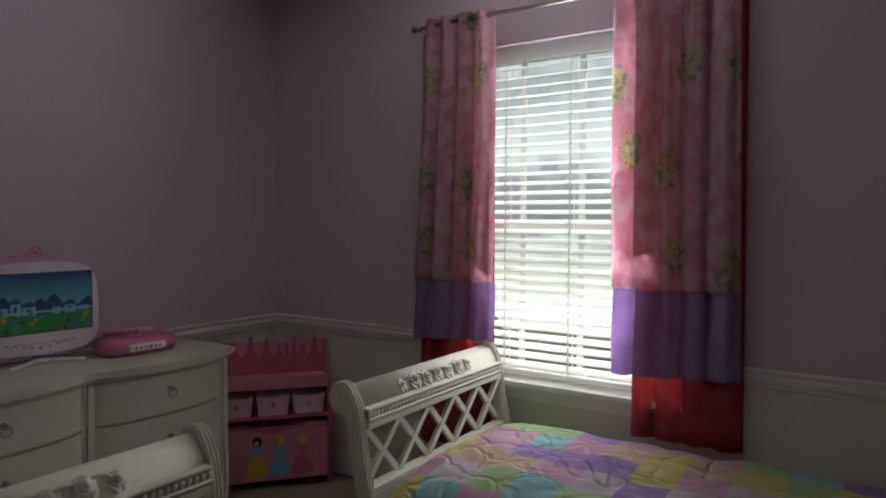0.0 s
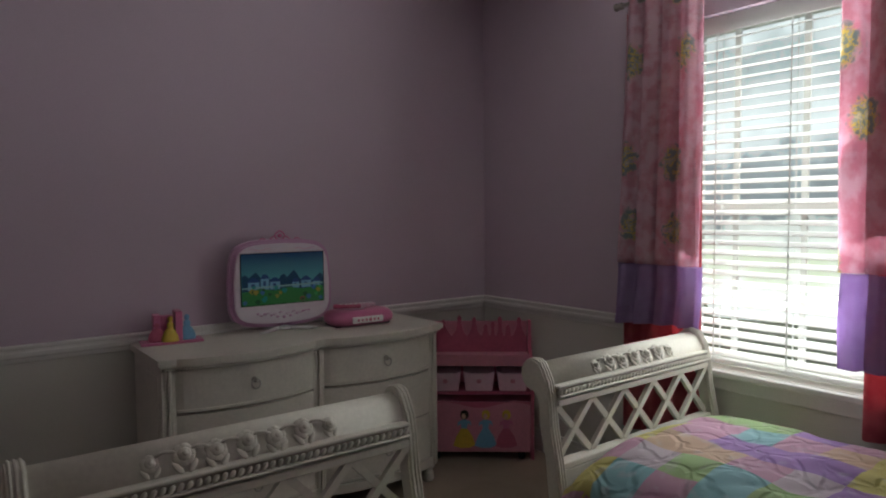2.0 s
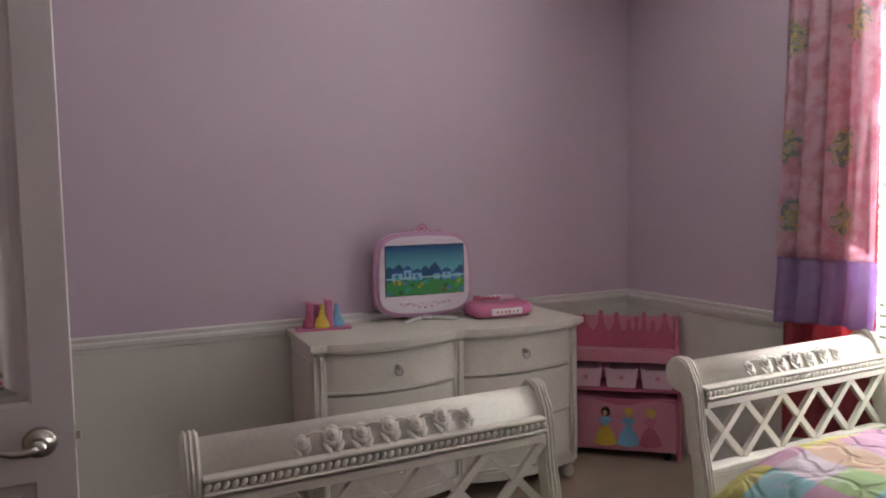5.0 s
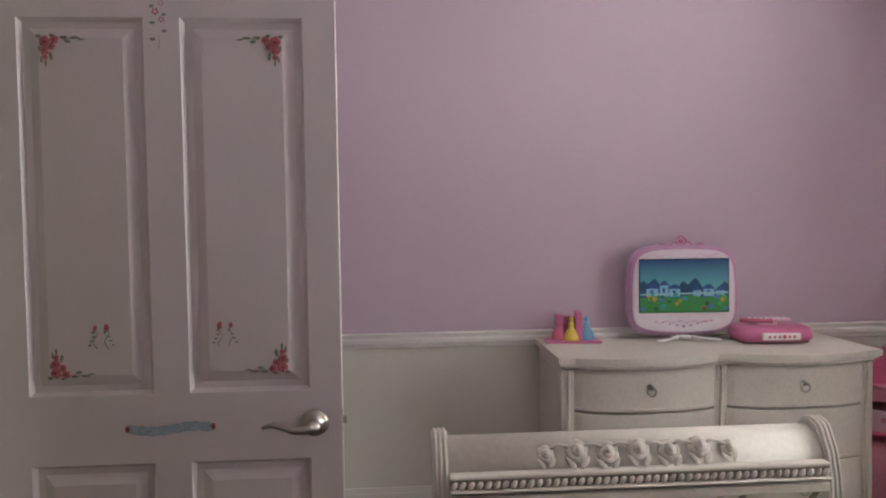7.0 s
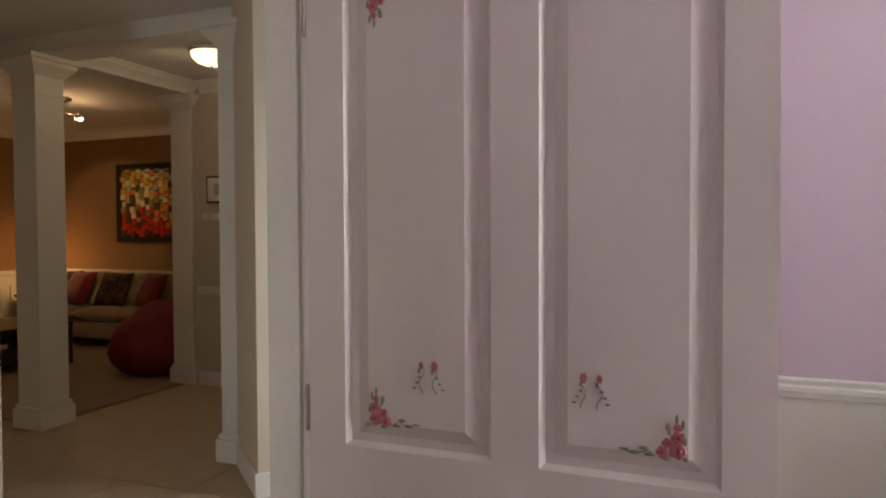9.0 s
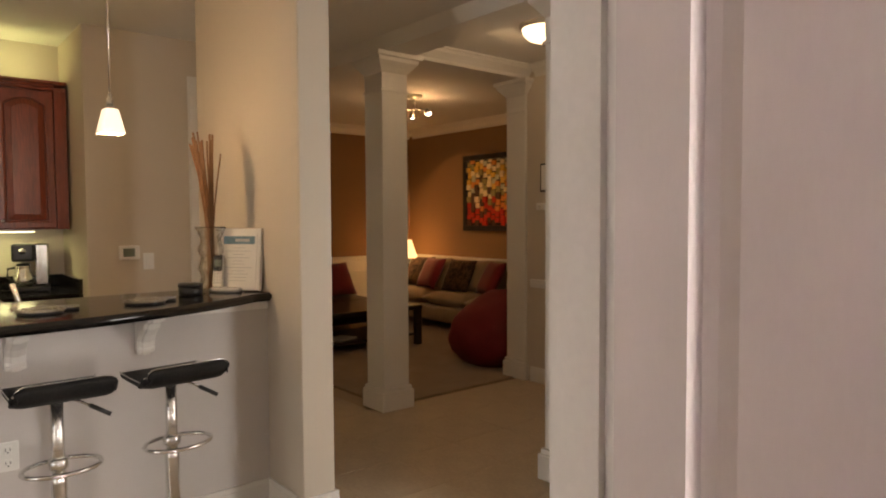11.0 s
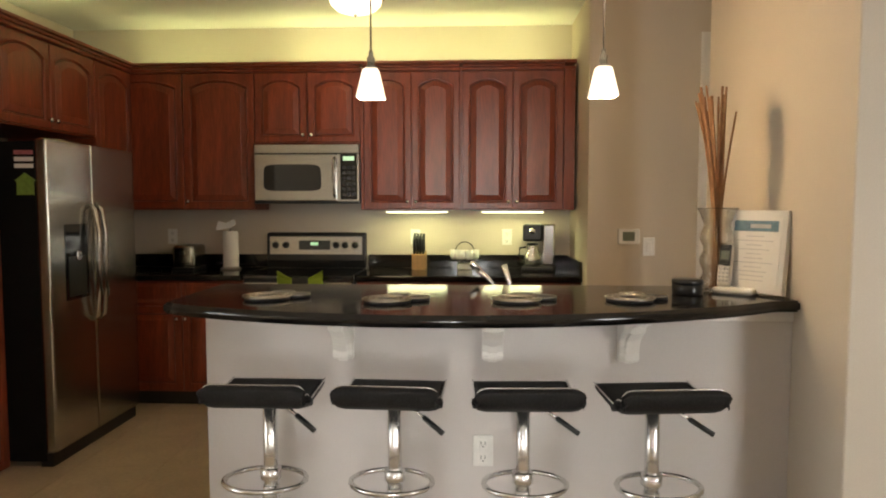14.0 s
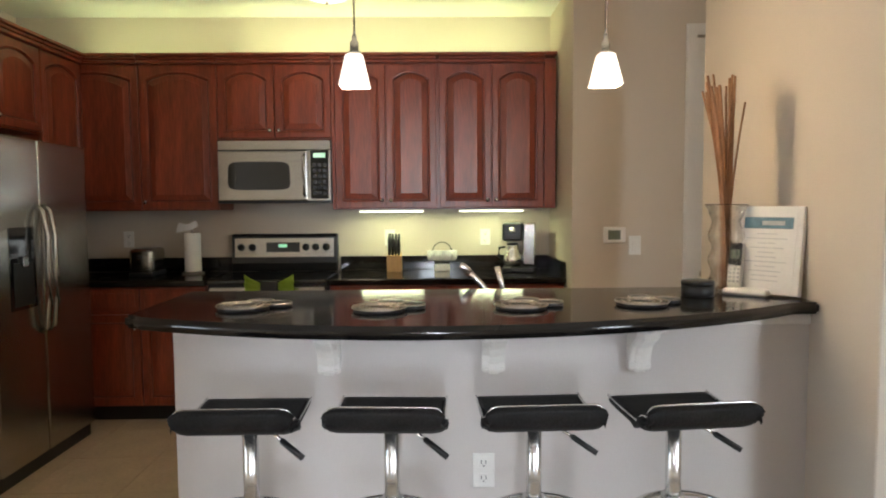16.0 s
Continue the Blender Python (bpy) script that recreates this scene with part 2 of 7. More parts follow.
STEEL = mat("brushed_steel", (0.52, 0.50, 0.455), 0.22, 1.0, vary=0.08, scale=4, grain=120, bump=0.04, stretch=(1, 1, 12))
CHROME = mat("polished_chrome", (0.76, 0.75, 0.73), 0.24, 1.0, vary=0.03, grain=20, bump=0)
NICKEL = mat("satin_nickel", (0.42, 0.39, 0.35), 0.28, 1.0, vary=0.05, grain=40, bump=0)
BLACK = mat("black_plastic", (0.014, 0.014, 0.014), 0.35, vary=0.2, grain=80)
BLACKM = mat("matt_black_textured_steel", (0.010, 0.010, 0.010), 0.7, vary=0.2, grain=160, bump=0.1)
nodes_of(BLACKM)[1].inputs["Specular IOR Level"].default_value = 0.12
BLACKG = mat("black_oven_glass", (0.006, 0.006, 0.007), 0.08, vary=0.1, grain=10, bump=0, coat=0.5)
LEATHER = mat("black_stool_leatherette", (0.018, 0.017, 0.017), 0.55, vary=0.25, scale=6, grain=150, bump=0.35)
nodes_of(LEATHER)[1].inputs["Specular IOR Level"].default_value = 0.18
WHITEP = mat("white_plastic", (0.78, 0.77, 0.74), 0.4, vary=0.03, grain=60)
PAPER = mat("white_paper", (0.80, 0.79, 0.76), 0.8, vary=0.03, grain=90)
PINKP = mat("pink_plastic", (0.62, 0.18, 0.33), 0.35, vary=0.06, grain=40, bump=0.02)
PINKW = mat("pinkish_white_plastic", (0.78, 0.70, 0.76), 0.3, vary=0.03, grain=40, bump=0.02)
PINKL = mat("pale_pink_plastic", (0.74, 0.50, 0.60), 0.35, vary=0.05, grain=40, bump=0.02)
LAVP = mat("lavender_pink_plastic", (0.60, 0.34, 0.52), 0.35, vary=0.05, grain=40, bump=0.02)
ROSE = mat("rose_wood_paint", (0.55, 0.13, 0.22), 0.45, vary=0.08, grain=60)
ROSEL = mat("pale_rose_wood_paint", (0.66, 0.27, 0.36), 0.5, vary=0.07, grain=60)
YELLOW = mat("yellow_paint", (0.75, 0.56, 0.08), 0.5, vary=0.1, grain=60)
BLUE = mat("sky_blue_paint", (0.20, 0.45, 0.66), 0.5, vary=0.1, grain=60)
PEACH = mat("peach_print", (0.72, 0.48, 0.36), 0.6, vary=0.08, grain=60)
PRED = mat("rose_red_print", (0.50, 0.15, 0.17), 0.6, vary=0.25, scale=60, grain=200)
PDEEP = mat("deep_red_print", (0.30, 0.05, 0.07), 0.6, vary=0.2, scale=60, grain=200)
PGREEN = mat("leaf_green_print", (0.24, 0.27, 0.18), 0.6, vary=0.25, scale=60, grain=200)
PBLUE = mat("faded_blue_print", (0.36, 0.45, 0.50), 0.6, vary=0.2, scale=40, grain=200)
DARKW = mat("dark_espresso_wood", (0.022, 0.013, 0.009), 0.35, vary=0.3, scale=3, grain=30, stretch=(1, 8, 8))
SOFA = mat("beige_sofa_fabric", (0.42, 0.32, 0.21), 0.95, vary=0.1, scale=5, grain=300, bump=0.6, sheen=0.3)
CUSHR = mat("dark_red_cushion", (0.22, 0.012, 0.018), 0.9, vary=0.15, grain=240, bump=0.5, sheen=0.3)
CUSHB = mat("patterned_brown_cushion", (0.14, 0.075, 0.04), 0.9, vary=0.6, scale=16, grain=60, bump=0.4)
BEAN = mat("red_beanbag_cloth", (0.20, 0.010, 0.014), 0.75, vary=0.18, scale=4, grain=120, bump=0.4)
BAMBOO = mat("dry_bamboo", (0.36, 0.18, 0.085), 0.6, vary=0.25, scale=20, grain=60, stretch=(1, 1, 0.3))
WOODL = mat("light_beech", (0.55, 0.33, 0.13), 0.5, vary=0.12, scale=6, grain=50, stretch=(6, 6, 1))
LIME = mat("lime_towel", (0.42, 0.56, 0.07), 0.95, vary=0.15, scale=12, grain=300, bump=0.8)
TANDOOR = mat("honey_wood_door", (0.38, 0.20, 0.09), 0.5, vary=0.12, scale=3, grain=40, stretch=(6, 6, 0.6))
QUILT = cells("patchwork_quilt", (0.150, 0.150, 0), [(0.70, 0.42, 0.56), (0.74, 0.66, 0.26), (0.38, 0.62, 0.66), (0.46, 0.28, 0.60), (0.50, 0.66, 0.34), (0.76, 0.56, 0.42), (0.74, 0.63, 0.69)], smear=0.010)
CURT = printed("pink_print_curtain", (0.84, 0.60, 0.68), (0.74, 0.38, 0.47), [(0.32, 0.36, 0.36), (0.74, 0.60, 0.22), (0.46, 0.48, 0.48), (0.74, 0.66, 0.52)], scale=4.2, spot=0.15, through=0.07)
CURTP = printed("lilac_curtain_band", (0.50, 0.36, 0.62), (0.46, 0.32, 0.58), None, through=0.12)
CURTR = printed("coral_red_curtain", (0.66, 0.14, 0.17), (0.58, 0.10, 0.13), None, through=0.06)
SLAT = mat("white_blind_slat", (0.85, 0.85, 0.83), 0.45, vary=0.02, grain=60, bump=0.02)
sn, sb_ = nodes_of(SLAT)
glow_through = sn.nodes.new("ShaderNodeBsdfTranslucent")
glow_through.inputs[0].default_value = (0.9, 0.9, 0.88, 1)
slat_mix = sn.nodes.new("ShaderNodeMixShader")
slat_mix.inputs[0].default_value = 0.4
sn.links.new(sb_.outputs[0], slat_mix.inputs[1])
sn.links.new(glow_through.outputs[0], slat_mix.inputs[2])
sn.links.new(slat_mix.outputs[0], sn.nodes["Material Output"].inputs[0])
GLASS = glass("clear_glass")
THIN = glass("thin_vase_glass", (0.97, 1, 0.99), 0.03)
tn, tb = nodes_of(THIN)
see = tn.nodes.new("ShaderNodeBsdfTransparent")
ts = tn.nodes.new("ShaderNodeMixShader")
ts.inputs[0].default_value = 0.5
tn.links.new(tb.outputs[0], ts.inputs[1])
tn.links.new(see.outputs[0], ts.inputs[2])
tn.links.new(ts.outputs[0], tn.nodes["Material Output"].inputs[0])
FROST = glow("lit_opal_shade", (1.0, 0.78, 0.58), 0.35)
DOME = glow("lit_opal_dome", (1.0, 0.78, 0.5), 0.9)
LAMPSH = glow("lit_table_lamp_shade", (1.0, 0.60, 0.26), 0.6)
TUBE = glow("lit_tube_cover", (0.97, 1.0, 0.62), 1.2)
BULB = glow("lit_spot_bulb", (1.0, 0.9, 0.7), 4.0)
LCD = mat("grey_lcd", (0.16, 0.19, 0.15), 0.3, vary=0.05)
LCDG = glow("green_clock_display", (0.1, 0.45, 0.2), 0.25)
SIGNB = mat("teal_print", (0.16, 0.28, 0.36), 0.6, vary=0.2, grain=50)
INK = mat("grey_ink", (0.50, 0.51, 0.53), 0.7, vary=0.1)
MAG = mat("green_magnet", (0.20, 0.32, 0.06), 0.5, vary=0.2, grain=50)

# ---- mesh helpers ----


def mesh_of(bm, name, material, smooth=False):
    me = bpy.data.meshes.new(name)
    bmesh.ops.recalc_face_normals(bm, faces=bm.faces)
    bm.to_mesh(me)
    bm.free()
    for m in material if isinstance(material, (list, tuple)) else [material]:
        me.materials.append(m)
    if smooth:
        for p in me.polygons:
            p.use_smooth = True
    return me


def part(name, bm, material, parent, label="", smooth=False, at=None):
    ob = new(name, mesh_of(bm, name, material, smooth))
    if parent:
        ob.parent = parent
    if at:
        ob.matrix_basis = at
    return tagged(ob, label) if label else ob


def thing(name, label, category, m=None, group="", kind=""):
    ob = new(name)
    ob.empty_display_size = 0.05
    if m:
        ob.matrix_basis = m
    return tagged(ob, label, category, group, kind)


def boxes(*items, bevel=0.0, segments=1):
    """Boxes (x0, x1, y0, y1, z0, z1) in one bmesh."""
    bm = bmesh.new()
    for x0, x1, y0, y1, z0, z1 in items:
        r = bmesh.ops.create_cube(bm, size=1, matrix=Matrix.LocRotScale(((x0 + x1) / 2, (y0 + y1) / 2, (z0 + z1) / 2), None, (x1 - x0, y1 - y0, z1 - z0)))
    if bevel:
        bmesh.ops.bevel(bm, geom=bm.edges[:], offset=bevel, segments=segments, affect="EDGES", profile=0.5)
    return bm


def prism(outline, axis, a, b, bevel=0.0):
    """A closed outline of (u, v) pushed from a to b along an axis: x takes (y, z), y takes (x, z), z takes (x, y)."""
    put = {"x": lambda u, v, w: (w, u, v), "y": lambda u, v, w: (u, w, v), "z": lambda u, v, w: (u, v, w)}[axis]
    bm = bmesh.new()
    lo = [bm.verts.new(put(u, v, a)) for u, v in outline]
    hi = [bm.verts.new(put(u, v, b)) for u, v in outline]
    bm.faces.new(lo)
    bm.faces.new(hi[::-1])
    n = len(lo)
    for i in range(n):
        bm.faces.new((lo[i], hi[i], hi[(i + 1) % n], lo[(i + 1) % n]))
    if bevel:
        bmesh.ops.recalc_face_normals(bm, faces=bm.faces)
        bmesh.ops.bevel(bm, geom=[e for e in bm.edges if len(e.link_faces) == 2 and e.calc_face_angle(0) > 0.6], offset=bevel, segments=2, affect="EDGES")
    return bm


def lathe(profile, steps=28, centre=(0, 0), scale=(1, 1)):
    """A profile of (radius, z) turned about the upright through the centre."""
    bm = bmesh.new()
    rings = []
    for r, z in profile:
        rings.append([bm.verts.new((centre[0] + scale[0] * r * math.cos(2 * math.pi * k / steps), centre[1] + scale[1] * r * math.sin(2 * math.pi * k / steps), z)) for k in range(steps)])
    for a, b in zip(rings, rings[1:]):
        for k in range(steps):
            bm.faces.new((a[k], a[(k + 1) % steps], b[(k + 1) % steps], b[k]))
    bm.faces.new(rings[0][::-1])
    bm.faces.new(rings[-1])
    return bm


def tube(points, radius, sides=8, closed=False, bm=None, taper=None):
    """A round bar along points."""
    bm = bm or bmesh.new()
    pts = [Vector(p) for p in points]
    n = len(pts)
    rings = []
    for i, p in enumerate(pts):
        a = pts[i - 1] if (i or closed) else p
        b = pts[(i + 1) % n] if (i < n - 1 or closed) else p
        d = (b - a).normalized()
        side = d.cross(Vector((0, 0, 1)))
        side = side.normalized() if side.length > 1e-3 else Vector((1, 0, 0))
        up = side.cross(d)
        r = radius * (taper[i] if taper else 1)
        rings.append([bm.verts.new(p + r * (math.cos(2 * math.pi * k / sides) * side + math.sin(2 * math.pi * k / sides) * up)) for k in range(sides)])
    for i in range(n if closed else n - 1):
        a, b = rings[i], rings[(i + 1) % n]
        for k in range(sides):
            bm.faces.new((a[k], a[(k + 1) % sides], b[(k + 1) % sides], b[k]))
    if not closed:
        bm.faces.new(rings[0][::-1])
        bm.faces.new(rings[-1])
    return bm


def ball(c, r, squash=(1, 1, 1), bm=None, seg=10):
    bm = bm or bmesh.new()
    bmesh.ops.create_uvsphere(bm, u_segments=seg, v_segments=max(5, seg * 2 // 3), radius=r, matrix=Matrix.LocRotScale(c, None, squash))
    return bm


def pillow(w, d, h, n=10, seed=0, crumple=0.0):
    """A stuffed cushion about the origin, w by d, h thick."""
    bm = bmesh.new()
    bmesh.ops.create_cube(bm, size=1)
    bmesh.ops.subdivide_edges(bm, edges=bm.edges[:], cuts=n, use_grid_fill=True)
    for v in bm.verts:
        x, y, z = v.co * 2
        puff = max(0.0, (1 - x**4) * (1 - y**4)) ** 0.5
        pinch = 1 - 0.06 * (1 - x * x) * y * y - 0.06 * (1 - y * y) * x * x
        q = noise.noise(Vector((x * 2 + seed, y * 2, z))) * crumple
        v.co = Vector((x * w / 2 * pinch, y * d / 2 * pinch, z * h / 2 * (0.12 + 0.88 * puff) + q))
    return bm


def arc(cx, cy, r, a0, a1, n):
    return [(cx + r * math.cos(radians(a0 + (a1 - a0) * k / n)), cy + r * math.sin(radians(a0 + (a1 - a0) * k / n))) for k in range(n + 1)]


def wall(name, material, *items, label="", bevel=0.0):
    return tagged(part(name, boxes(*items, bevel=bevel), material, None), label or "painted plaster wall", "wall", kind="structure")


H = 2.745      # ceiling height
TV_Y, WIN_X = 3.162, 3.036
WEST_IN, WEST_OUT = -0.67, -0.784
DOOR_Y0, DOOR_Y1 = 0.82, 1.64

# ---- structure: floors and ceilings ----
floor = tagged(part("floor", boxes((-9.0, 4.0, -3.0, 8.0, -0.2, -0.012)), GROUT, None), "tan grouted floor under beige tiles", "floor", kind="structure")
tagged(part("carpet_bedroom", boxes((WEST_IN - 0.06, WIN_X, -0.62, TV_Y, -0.012, 0.004)), CARPET, None), "tan short-pile bedroom carpet", "carpet", kind="structure")
tagged(part("carpet_living", boxes((-8.45, -4.43, 3.94, 7.2, -0.012, 0.008)), CARPETL, None), "brown short-pile living room carpet", "carpet", kind="structure")
tagged(part("ceiling", boxes((-9.0, 3.4, -3.0, 8.0, H, H + 0.15)), CEIL, None), "white textured ceiling", "ceiling", kind="structure")

# ---- structure: bedroom walls, lilac above a chair rail and cream below ----
RAIL = 0.845
W0, W1, WZ0, WZ1 = 0.78, 1.80, 0.69, 2.265   # window opening
for z0, z1, m, tag in ((0, RAIL, CREAM, "cream painted lower wall"), (RAIL, H, LILAC, "lilac painted upper wall")):
    wall("wall_north_low" if z0 == 0 else "wall_north", m, (WEST_OUT, WIN_X + 0.2, TV_Y, TV_Y + 0.11, z0, z1), label=tag)
    wall("wall_south_low" if z0 == 0 else "wall_south", m, (WEST_OUT, WIN_X + 0.2, -0.73, -0.62, z0, z1), label=tag)
    win = [(WIN_X, WIN_X + 0.2, -0.62, W0, z0, z1), (WIN_X, WIN_X + 0.2, W1, TV_Y, z0, z1)]
    win.append((WIN_X, WIN_X + 0.2, W0, W1, 0, WZ0) if z0 == 0 else (WIN_X, WIN_X + 0.2, W0, W1, WZ1, H))
    wall("wall_window_low" if z0 == 0 else "wall_window", m, *win, label=tag)
    wst = [(WEST_IN - 0.05, WEST_IN, -0.62, DOOR_Y0 - 0.02, z0, z1), (WEST_IN - 0.05, WEST_IN, DOOR_Y1 + 0.02, TV_Y, z0, z1)]
    if z0:
        wst.append((WEST_IN - 0.05, WEST_IN, DOOR_Y0 - 0.02, DOOR_Y1 + 0.02, 2.07, H))
    wall("wall_west_low" if z0 == 0 else "wall_west", m, *wst, label=tag)
wall("wall_hall_east", BEIGE, (WEST_OUT, WEST_IN - 0.052, -2.86, DOOR_Y0 - 0.02, 0, H), (WEST_OUT, WEST_IN - 0.052, DOOR_Y1 + 0.02, 3.42, 0, H), (WEST_OUT, WEST_IN - 0.052, 4.02, 5.4, 0, H), (WEST_OUT, WEST_IN - 0.052, 3.42, 4.02, 2.1, H), (WEST_OUT, WEST_IN - 0.052, DOOR_Y0 - 0.02, DOOR_Y1 + 0.02, 2.07, H), label="beige painted hall wall")


def chair_rail(name, x0, x1, y0, y1, face, top):
    """A moulded rail along a wall: face is the way that it looks."""
    prof = [(0, 0), (0.010, 0.004), (0.013, 0.018), (0.020, 0.026), (0.022, 0.042), (0.016, 0.048), (0.016, 0.056), (0.024, 0.062), (0.024, 0.070), (0, 0.074)]
    z = top - 0.074
    if face in ("-y", "+y"):
        s = -1 if face == "-y" else 1
        bm = prism([(y0 + s * d, z + h) for d, h in prof], "x", x0, x1)
    else:
        s = -1 if face == "-x" else 1
        bm = prism([(x0 + s * d, z + h) for d, h in prof], "y", y0, y1)
    return tagged(part(name, bm, TRIM, None), "white moulded chair rail", "trim", kind="structure")


chair_rail("chair_rail_north", WEST_IN, WIN_X - 0.024, TV_Y, TV_Y, "-y", 0.875)
chair_rail("chair_rail_window_a", WIN_X, WIN_X, W1 + 0.02, TV_Y, "-x", 0.875)
chair_rail("chair_rail_window_b", WIN_X, WIN_X, -0.6, W0 - 0.02, "-x", 0.875)


def baseboard(name, *runs):
    """Skirting boards, each (x0, x1, y0, y1), 0.13 high with a thinner top."""
    items = []
    for x0, x1, y0, y1 in runs:
        items += [(x0, x1, y0, y1, 0, 0.105)]
        items += [(x0 + (0.003 if x1 - x0 < 0.05 else 0), x1 - (0.003 if x1 - x0 < 0.05 else 0), y0 + (0.003 if y1 - y0 < 0.05 else 0), y1 - (0.003 if y1 - y0 < 0.05 else 0), 0.105, 0.13)]
    return tagged(part(name, boxes(*items), TRIM, None), "white painted skirting board", "trim", kind="structure")


baseboard("baseboard_bedroom", (WEST_IN, WIN_X, TV_Y - 0.016, TV_Y), (WIN_X - 0.016, WIN_X, -0.6, TV_Y - 0.018))

# ---- structure: bedroom door frame ----
frame_items = []
for y0, y1 in ((DOOR_Y0 - 0.02, DOOR_Y0), (DOOR_Y1, DOOR_Y1 + 0.02)):
    frame_items.append((WEST_OUT - 0.002, WEST_IN + 0.002, y0, y1, 0, 2.07))
frame_items.append((WEST_OUT - 0.002, WEST_IN + 0.002, DOOR_Y0, DOOR_Y1, 2.05, 2.07))
for y0, y1 in ((DOOR_Y0 - 0.002, DOOR_Y0 + 0.011), (DOOR_Y1 - 0.011, DOOR_Y1 + 0.002)):
    frame_items.append((WEST_OUT + 0.03, WEST_IN - 0.04, y0, y1, 0, 2.05))
tagged(part("door_frame_bedroom", boxes(*frame_items), TRIM, None), "white painted door lining with stop", "trim", kind="structure")


def casing(name, axis, face, a0, a1, top, out, w=0.065):
    """An architrave round an opening from a0 to a1 along the wall, out from the face."""
    s = 1 if out > 0 else -1
    def bx(p0, p1, z0, z1, d0, d1):
        lo, hi = sorted((face + s * d0, face + s * d1))
        return (lo, hi, p0, p1, z0, z1) if axis == "y" else (p0, p1, lo, hi, z0, z1)
    items = []
    for d0, d1, i, o in ((0, 0.011, 0.0, 0.0), (0.011, 0.018, 0.012, 0.006), (0.018, 0.022, 0.04, 0.01)):
        items += [bx(a0 - w + o, a0 - i, 0, top + w - o, d0, d1), bx(a1 + i, a1 + w - o, 0, top + w - o, d0, d1), bx(a0 - i, a1 + i, top + i, top + w - o, d0, d1)]
    return tagged(part(name, boxes(*items), TRIM, None), "white moulded door casing", "trim", kind="structure")


casing("casing_bedroom_in", "y", WEST_IN, DOOR_Y0 - 0.006, DOOR_Y1 + 0.006, 2.056, 1)
casing("casing_bedroom_out", "y", WEST_OUT, DOOR_Y0 - 0.006, DOOR_Y1 + 0.006, 2.056, -1)


def panel_leaf(width, height, thick, columns, rows, depth=0.012, slope=0.024):
    """A moulded leaf, hinge at x = 0, front face at y = 0 looking to -y: panels sink by a slope and rise to a field."""
    bm = bmesh.new()
    xs = sorted({0.0, width} | {v for c in columns for v in c})
    zs = sorted({0.0, height} | {v for r in rows for v in r})
    grid = {(x, z): bm.verts.new((x, 0, z)) for x in xs for z in zs}
    for x0, x1 in zip(xs, xs[1:]):
        for z0, z1 in zip(zs, zs[1:]):
            ring = [grid[x0, z0], grid[x1, z0], grid[x1, z1], grid[x0, z1]]
            if (x0, x1) in columns and (z0, z1) in rows:
                for inset, y in ((slope * 0.35, depth), (slope, depth), (slope * 2.0, depth * 0.15)):
                    nxt = [bm.verts.new(p) for p in ((x0 + inset, y, z0 + inset), (x1 - inset, y, z0 + inset), (x1 - inset, y, z1 - inset), (x0 + inset, y, z1 - inset))]
                    for k in range(4):
                        bm.faces.new((ring[k], ring[(k + 1) % 4], nxt[(k + 1) % 4], nxt[k]))
                    ring = nxt
            bm.faces.new(ring)
    body = boxes((0, width, 0.0155, thick, 0, height))
    tmp = bpy.data.meshes.new("tmp")
    body.to_mesh(tmp)
    body.free()
    bm.from_mesh(tmp)
    bpy.data.meshes.remove(tmp)
    for a, b in (((0, 0), (0, height)), ((width, 0), (width, height))):
        v = [bm.verts.new(p) for p in ((a[0], 0, 0), (a[0], 0.0155, 0), (a[0], 0.0155, height), (a[0], 0, height))]
        bm.faces.new(v)
    for z in (0, height):
        bm.faces.new([bm.verts.new(p) for p in ((0, 0, z), (width, 0, z), (width, 0.0155, z), (0, 0.0155, z))])
    return bm


# the open bedroom door, painted with small rose posies
door = thing("bedroom_door", "open white six-panel door with painted rose posies", "door", pose(-0.672, 1.603, 0.012))
LW = 0.81
COLS = ((0.080, 0.366), (0.450, 0.734))
ROWS = ((0.14, 0.818), (0.985, 1.872))
part("leaf", panel_leaf(LW, 2.03, 0.036, COLS, ROWS), DOORW, door)


def bloom(bm, x, z, r, turn):
    """A small painted rose: five overlapping petals round a heart."""
    for k in range(5):
        a = turn + k * 2 * math.pi / 5
        ball((x + 0.58 * r * math.cos(a), 0.0004, z + 0.58 * r * math.sin(a)), 0.56 * r, (1, 0.10, 1), bm, 7)


